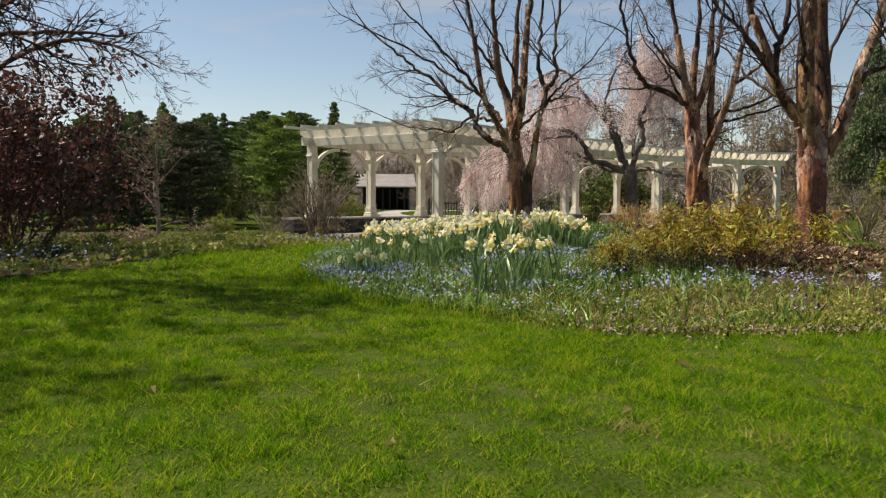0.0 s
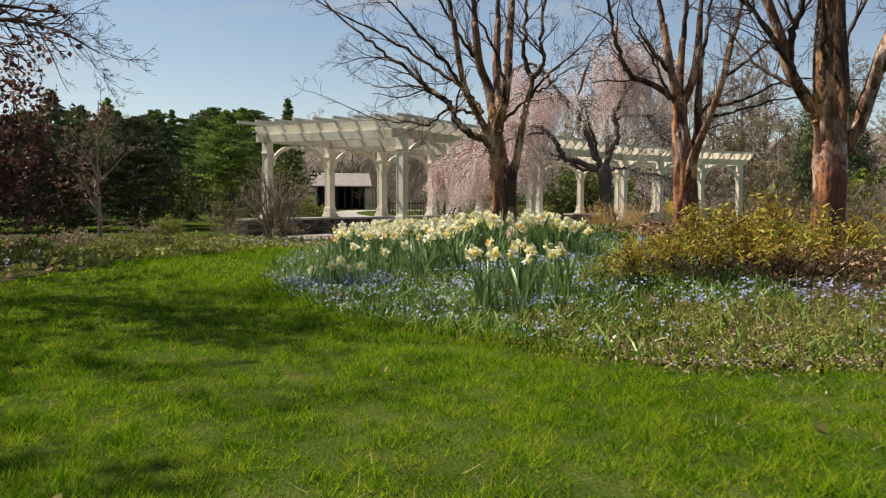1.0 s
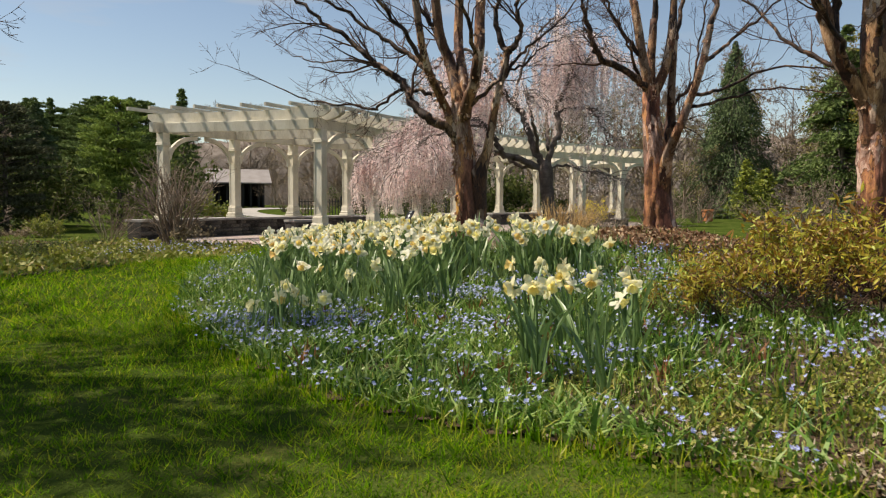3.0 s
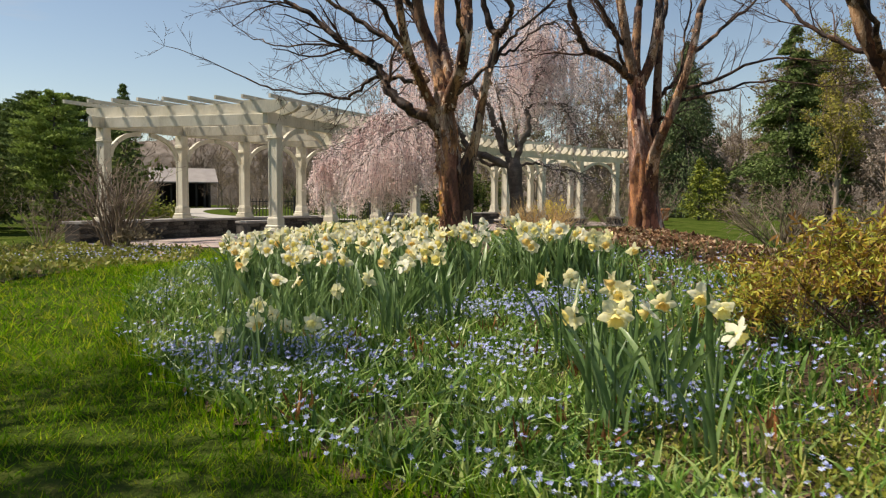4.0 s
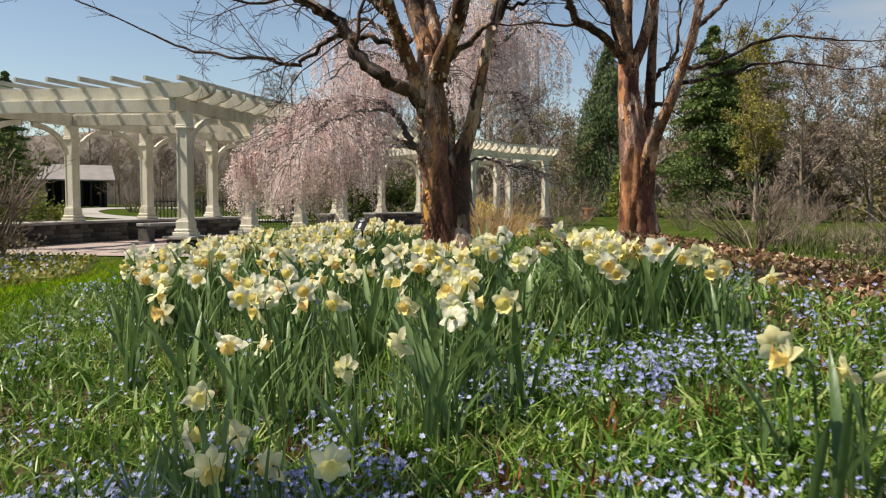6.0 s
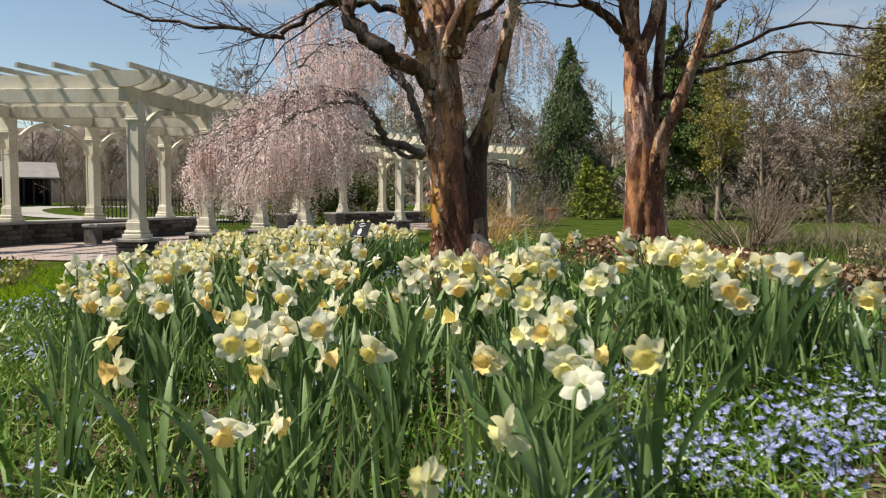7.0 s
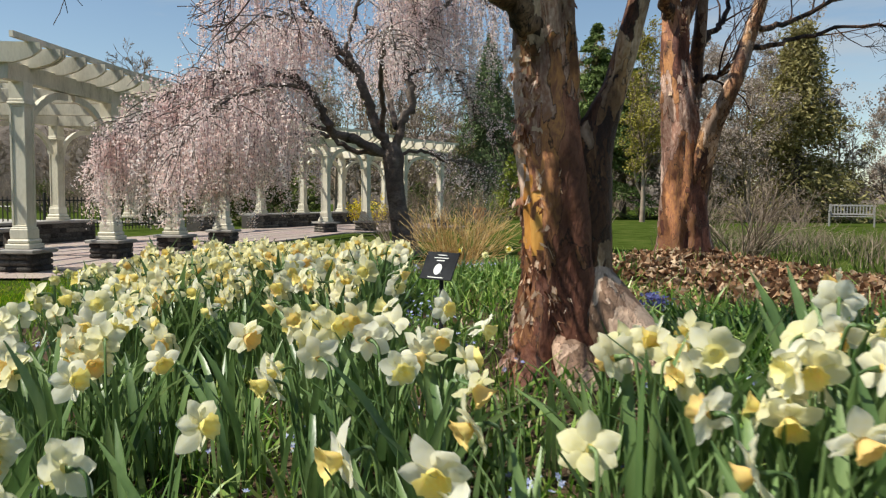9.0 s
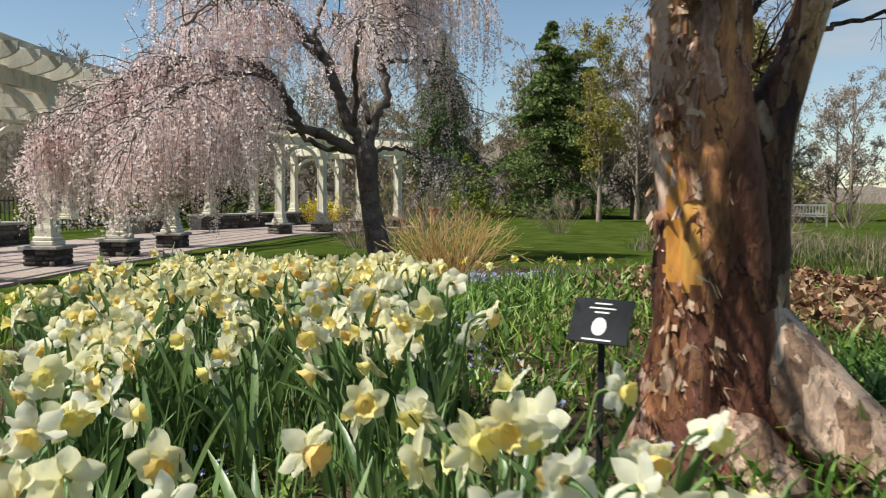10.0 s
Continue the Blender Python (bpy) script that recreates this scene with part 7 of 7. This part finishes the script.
def plant_tag(x, y):
    own = thing("plant_tag", pose(x, y, gz(x, y), 0, 8, 25), "small blank white plant tag leaning among the daffodils", "tag")
    part("stake", bm_mesh("stake", box_bm(0.006, 0.002, 0.33, 0.0, 0.0), M["sign_white"]), own)
    part("plate", bm_mesh("plate", box_bm(0.055, 0.0025, 0.03, 0.0, 0.0008), M["sign_white"]), own, at=pose(0, -0.003, 0.325, 24, 18, 0))


plant_tag(-0.28, 8.97)

# ---- far things ----


def garden_bench(x, y, turn):
    own = thing("garden_bench", pose(x, y, gz(x, y), 0, 0, turn), "pale slatted wooden garden bench facing the lawn", "bench")
    for s in (-0.86, 0.86):
        part("leg", bm_mesh("leg", box_bm(0.07, 0.07, 0.62, 0.0, 0.006, None, (s, -0.25)), M["bench_wood"]), own)
        part("leg", bm_mesh("leg", box_bm(0.07, 0.07, 0.95, 0.0, 0.006, None, (s, 0.25)), M["bench_wood"]), own)
        part("armrest", bm_mesh("armrest", box_bm(0.08, 0.6, 0.04, 0.62, 0.006, None, (s, 0)), M["bench_wood"]), own)
    for k in range(5):
        part("seat_slat", bm_mesh("seat_slat", box_bm(1.7, 0.085, 0.03, 0.42, 0.004, None, (0, -0.22 + k * 0.1)), M["bench_wood"]), own)
    for z in (0.5, 0.88):
        part("back_rail", bm_mesh("back_rail", box_bm(1.7, 0.04, 0.07, z, 0.004, None, (0, 0.25)), M["bench_wood"]), own)
    for k in range(14):
        part("back_slat", bm_mesh("back_slat", box_bm(0.05, 0.025, 0.33, 0.56, 0.003, None, (-0.8 + k * 1.6 / 13, 0.25)), M["bench_wood"]), own)


garden_bench(31.6, 27.3, -61)


def barn(x, y, turn):
    own = thing("barn", pose(x, y, -0.2, 0, 0, turn), "long dark open barn with a pale metal roof", "building")
    w, d, h, r = 5.2, 7.0, 2.6, 4.1
    part("wall", bm_mesh("wall", box_bm(w, 0.2, h, 0, 0.01, None, (0, d / 2)), M["dark_board"]), own)
    for s in (-1, 1):
        part("wall", bm_mesh("wall", box_bm(0.2, d - 0.2, h, 0, 0.01, None, (s * (w / 2 - 0.1), 0)), M["dark_board"]), own)
    for k in range(6):
        part("post", bm_mesh("post", box_bm(0.18, 0.18, h, 0, 0.01, None, (-w / 2 + 0.6 + k * (w - 1.2) / 5, -d / 2)), M["dark_board"]), own)
    o = 0.7
    v = [(-w / 2 - o, -d / 2 - o, h), (w / 2 + o, -d / 2 - o, h), (w / 2 + o, 0, r), (-w / 2 - o, 0, r), (-w / 2 - o, d / 2 + o, h), (w / 2 + o, d / 2 + o, h)]
    v += [(a, b, c - 0.12) for a, b, c in v]
    f = [(0, 1, 2, 3), (3, 2, 5, 4), (7, 6, 9, 8), (8, 9, 10, 11), (0, 6, 7, 1), (4, 5, 11, 10), (0, 3, 9, 6), (3, 4, 10, 9), (1, 7, 8, 2), (2, 8, 11, 5)]
    part("roof", mesh_of("roof", v, f, M["roof_metal"]), own, "pale metal roof")


barn(-6.8, 89.0, 6)
far_side = bezier_line([(2.5, 84.5, -0.19), (-4.6, 82.0, -0.19), (-5.7, 70.0, -0.19), (-4.9, 56.0, -0.19), (-3.0, 46.0, -0.19), (1.0, 40.5, -0.19), (7.0, 38.4, -0.19)], 6)
near_side = bezier_line([(2.5, 78.5, -0.19), (-2.2, 76.0, -0.19), (-3.6, 68.0, -0.19), (-3.2, 58.0, -0.19), (-1.7, 49.0, -0.19), (1.8, 43.0, -0.19), (7.0, 41.0, -0.19)], 6)
drive_v = [tuple(q) for pair in zip(far_side, near_side) for q in pair]
drive_f = [(2 * k, 2 * k + 1, 2 * k + 3, 2 * k + 2) for k in range(len(far_side) - 1)]
drive = new("road", mesh_of("road", drive_v, drive_f, M["gravel"]))
tagged(drive, "pale gravel drive curving round a grass island", "road", kind="structure")
pot = box_bm(0.40, 0.40, 0.5, -0.2, 0.04)
box_bm(0.5, 0.5, 0.11, 0.29, 0.03, pot)
tagged(new("clay_pot", bm_mesh("clay_pot", pot, M["orange_clay"])), "orange clay planter beside the far lawn", "planter").location = (19.6, 38.2, 0.0)

# Undergrowth along the far edge of the lawn
rs = random.Random(44)
for k in range(58):
    ang = radians(-30 + 118 * k / 57 + rs.uniform(-1, 1))
    d = rs.uniform(50, 57) + (3 if math.degrees(ang) < 10 else 0)
    bx, by = d * math.sin(ang), d * math.cos(ang) + 3
    if abs(math.degrees(ang) - 62) < 5 or abs(math.degrees(ang) + 4) < 5:
        continue
    if k % 4 == 0:
        put("evergreen_shrub", EVER[k % 2], bx, by, "rounded dark evergreen shrub at the lawn's far edge", "shrub", "evergreen shrubs", k * 0.9, rs.uniform(0.9, 1.4))
    else:
        put("twiggy_shrub", TWIGGY[k % 2], bx, by, "leafless grey-brown twiggy shrub", "shrub", "bare twiggy shrubs", k * 1.7, rs.uniform(1.0, 1.7))

# Dry brush between the bed and the far lawn
BRUSH = [(7.6, 10.5), (9.5, 9.0), (14.0, 9.5), (19.5, 13.0), (20.0, 19.0), (16.0, 22.5), (12.0, 20.5), (9.0, 17.0), (7.8, 13.5)]
bp = scatter(4200, 7.5, 20.0, 9.0, 22.6, BRUSH, lambda x, y: np.clip(0.5 + 0.6 * np.sin(x * 1.7 + y) * np.sin(y * 1.3 - 0.6 * x), 0.03, 1))
stuff("dry_brush", blades(bp, 0.36, 0.010, 0.55, M["grey_twig"], "dry_brush", 0.9, 3), "low brush of thin grey-brown stems", "brush")
bp = scatter(4200, 7.5, 20.0, 9.0, 22.6, BRUSH, lambda x, y: np.clip(0.5 + 0.6 * np.sin(x * 1.3 - y) * np.sin(y * 1.6 + 0.5 * x), 0.03, 1))
stuff("brush_leaves", blades(bp, 0.24, 0.018, 0.5, M["shrub_leaf"], "brush_leaves", 0.9, 2), "dull green leaves at the foot of the brush", "leaves")

# Ground cover of the shrub border
bp = scatter(9000, -9.5, -1.6, 7.2, 21.0, LEFT_BED, lambda x, y: np.clip(0.35 + 0.65 * blob(x, y, -3.4, 13, 2.0, 4.0) - 0.5 * blob(x, y, -4.6, 9.6, 1.3, 1.3), 0.02, 1) * (0.15 + 0.85 * smooth01((x + 6.0) / 2)))
stuff("border_cover", soup("border_cover", cards(rnd, bp + np.column_stack([np.zeros((9000, 2)), rnd.uniform(0.01, 0.13, 9000)]), 0.075, aspect=0.6, flat=0.3), 4, M["weed_leaf"]), "low mixed green cover of the shrub border", "leaves")
bp = scatter(11000, -9.5, -1.6, 7.2, 21.0, LEFT_BED, lambda x, y: np.clip(0.2 + 0.8 * blob(x, y, -3.4, 13, 2.0, 4.0) - 0.5 * blob(x, y, -4.6, 9.6, 1.3, 1.3), 0.02, 1))
stuff("border_blades", blades(bp, 0.12, 0.012, 0.6, M["low_leaf"], "border_blades", 1.2), "grassy leaves of the shrub border", "leaves")
bp = scatter(900, -9.5, -1.6, 7.2, 21.0, LEFT_BED, lambda x, y: x * 0 + 0.8)
stuff("border_litter", curled_leaves("border_litter", bp + np.array([0, 0, 0.03]), 0.1, M["litter"]), "old brown leaves in the shrub border", "leaves")
fp = np.concatenate([scatter(60, -5.6, -3.6, 7.3, 9.6, LEFT_BED), scatter(70, -3.9, -1.7, 13.6, 18.5, LEFT_BED)])
heads = np.repeat(fp, 4, 0) + np.column_stack([rnd.normal(size=(520, 2)) * 0.03, rnd.uniform(0.1, 0.24, 520)])
stuff("border_squills", star_flowers("border_squills", heads, 0.016, M["blue"]), "pale blue spring flowers at the border's end", "flowers")

# Straw-coloured worn spots in the lawn
sp = np.concatenate([np.column_stack([cx + rnd.normal(size=n) * r, cy + rnd.normal(size=n) * r * 0.8]) for cx, cy, r, n in ((0.62, 2.45, 0.06, 160), (1.05, 2.35, 0.05, 80), (-0.15, 2.9, 0.2, 110), (0.9, 3.4, 0.3, 120), (1.6, 3.9, 0.3, 160), (-0.9, 3.8, 0.4, 60), (2.4, 4.1, 0.3, 160))])
sp = np.column_stack([sp, height(sp[:, 0], sp[:, 1])])
stuff("dry_grass", blades(sp, 0.03, 0.004, 0.4, M["straw"], "dry_grass", 2.2, 1), "dry straw-coloured grass in the lawn", "grass")

# Bare mulch between the weeds and the lawn
mx_ = rnd.uniform(0.9, 7.0, 5200)
my_ = 4.78 + 0.07 * (mx_ - 1.5) + rnd.normal(size=5200) * 0.2 + 0.1 * np.sin(mx_ * 3.3)
mp = np.column_stack([mx_, my_, height(mx_, my_) + 0.02])
stuff("edge_mulch", soup("edge_mulch", cards(rnd, mp, 0.04, aspect=0.4, flat=0.7), 4, M["mulch"]), "strip of bark mulch and old leaves along the lawn", "mulch")

way = np.array([(0.3, 5.5), (0.62, 4.98), (0.92, 4.5), (1.5, 4.38), (2.6, 4.42)])
at = rnd.uniform(0, 1, 3000)
rim = np.array([lerp_line(way, a) for a in at]) + np.column_stack([rnd.normal(size=3000) * 0.07 + 0.08, rnd.normal(size=3000) * 0.07 + 0.05])
rim = np.column_stack([rim, height(rim[:, 0], rim[:, 1]) + 0.024])
stuff("rim_mulch", soup("rim_mulch", cards(rnd, rim, 0.034, aspect=0.4, flat=0.7), 4, M["mulch"]), "bark mulch and dead stalks at the lawn's rim", "mulch")
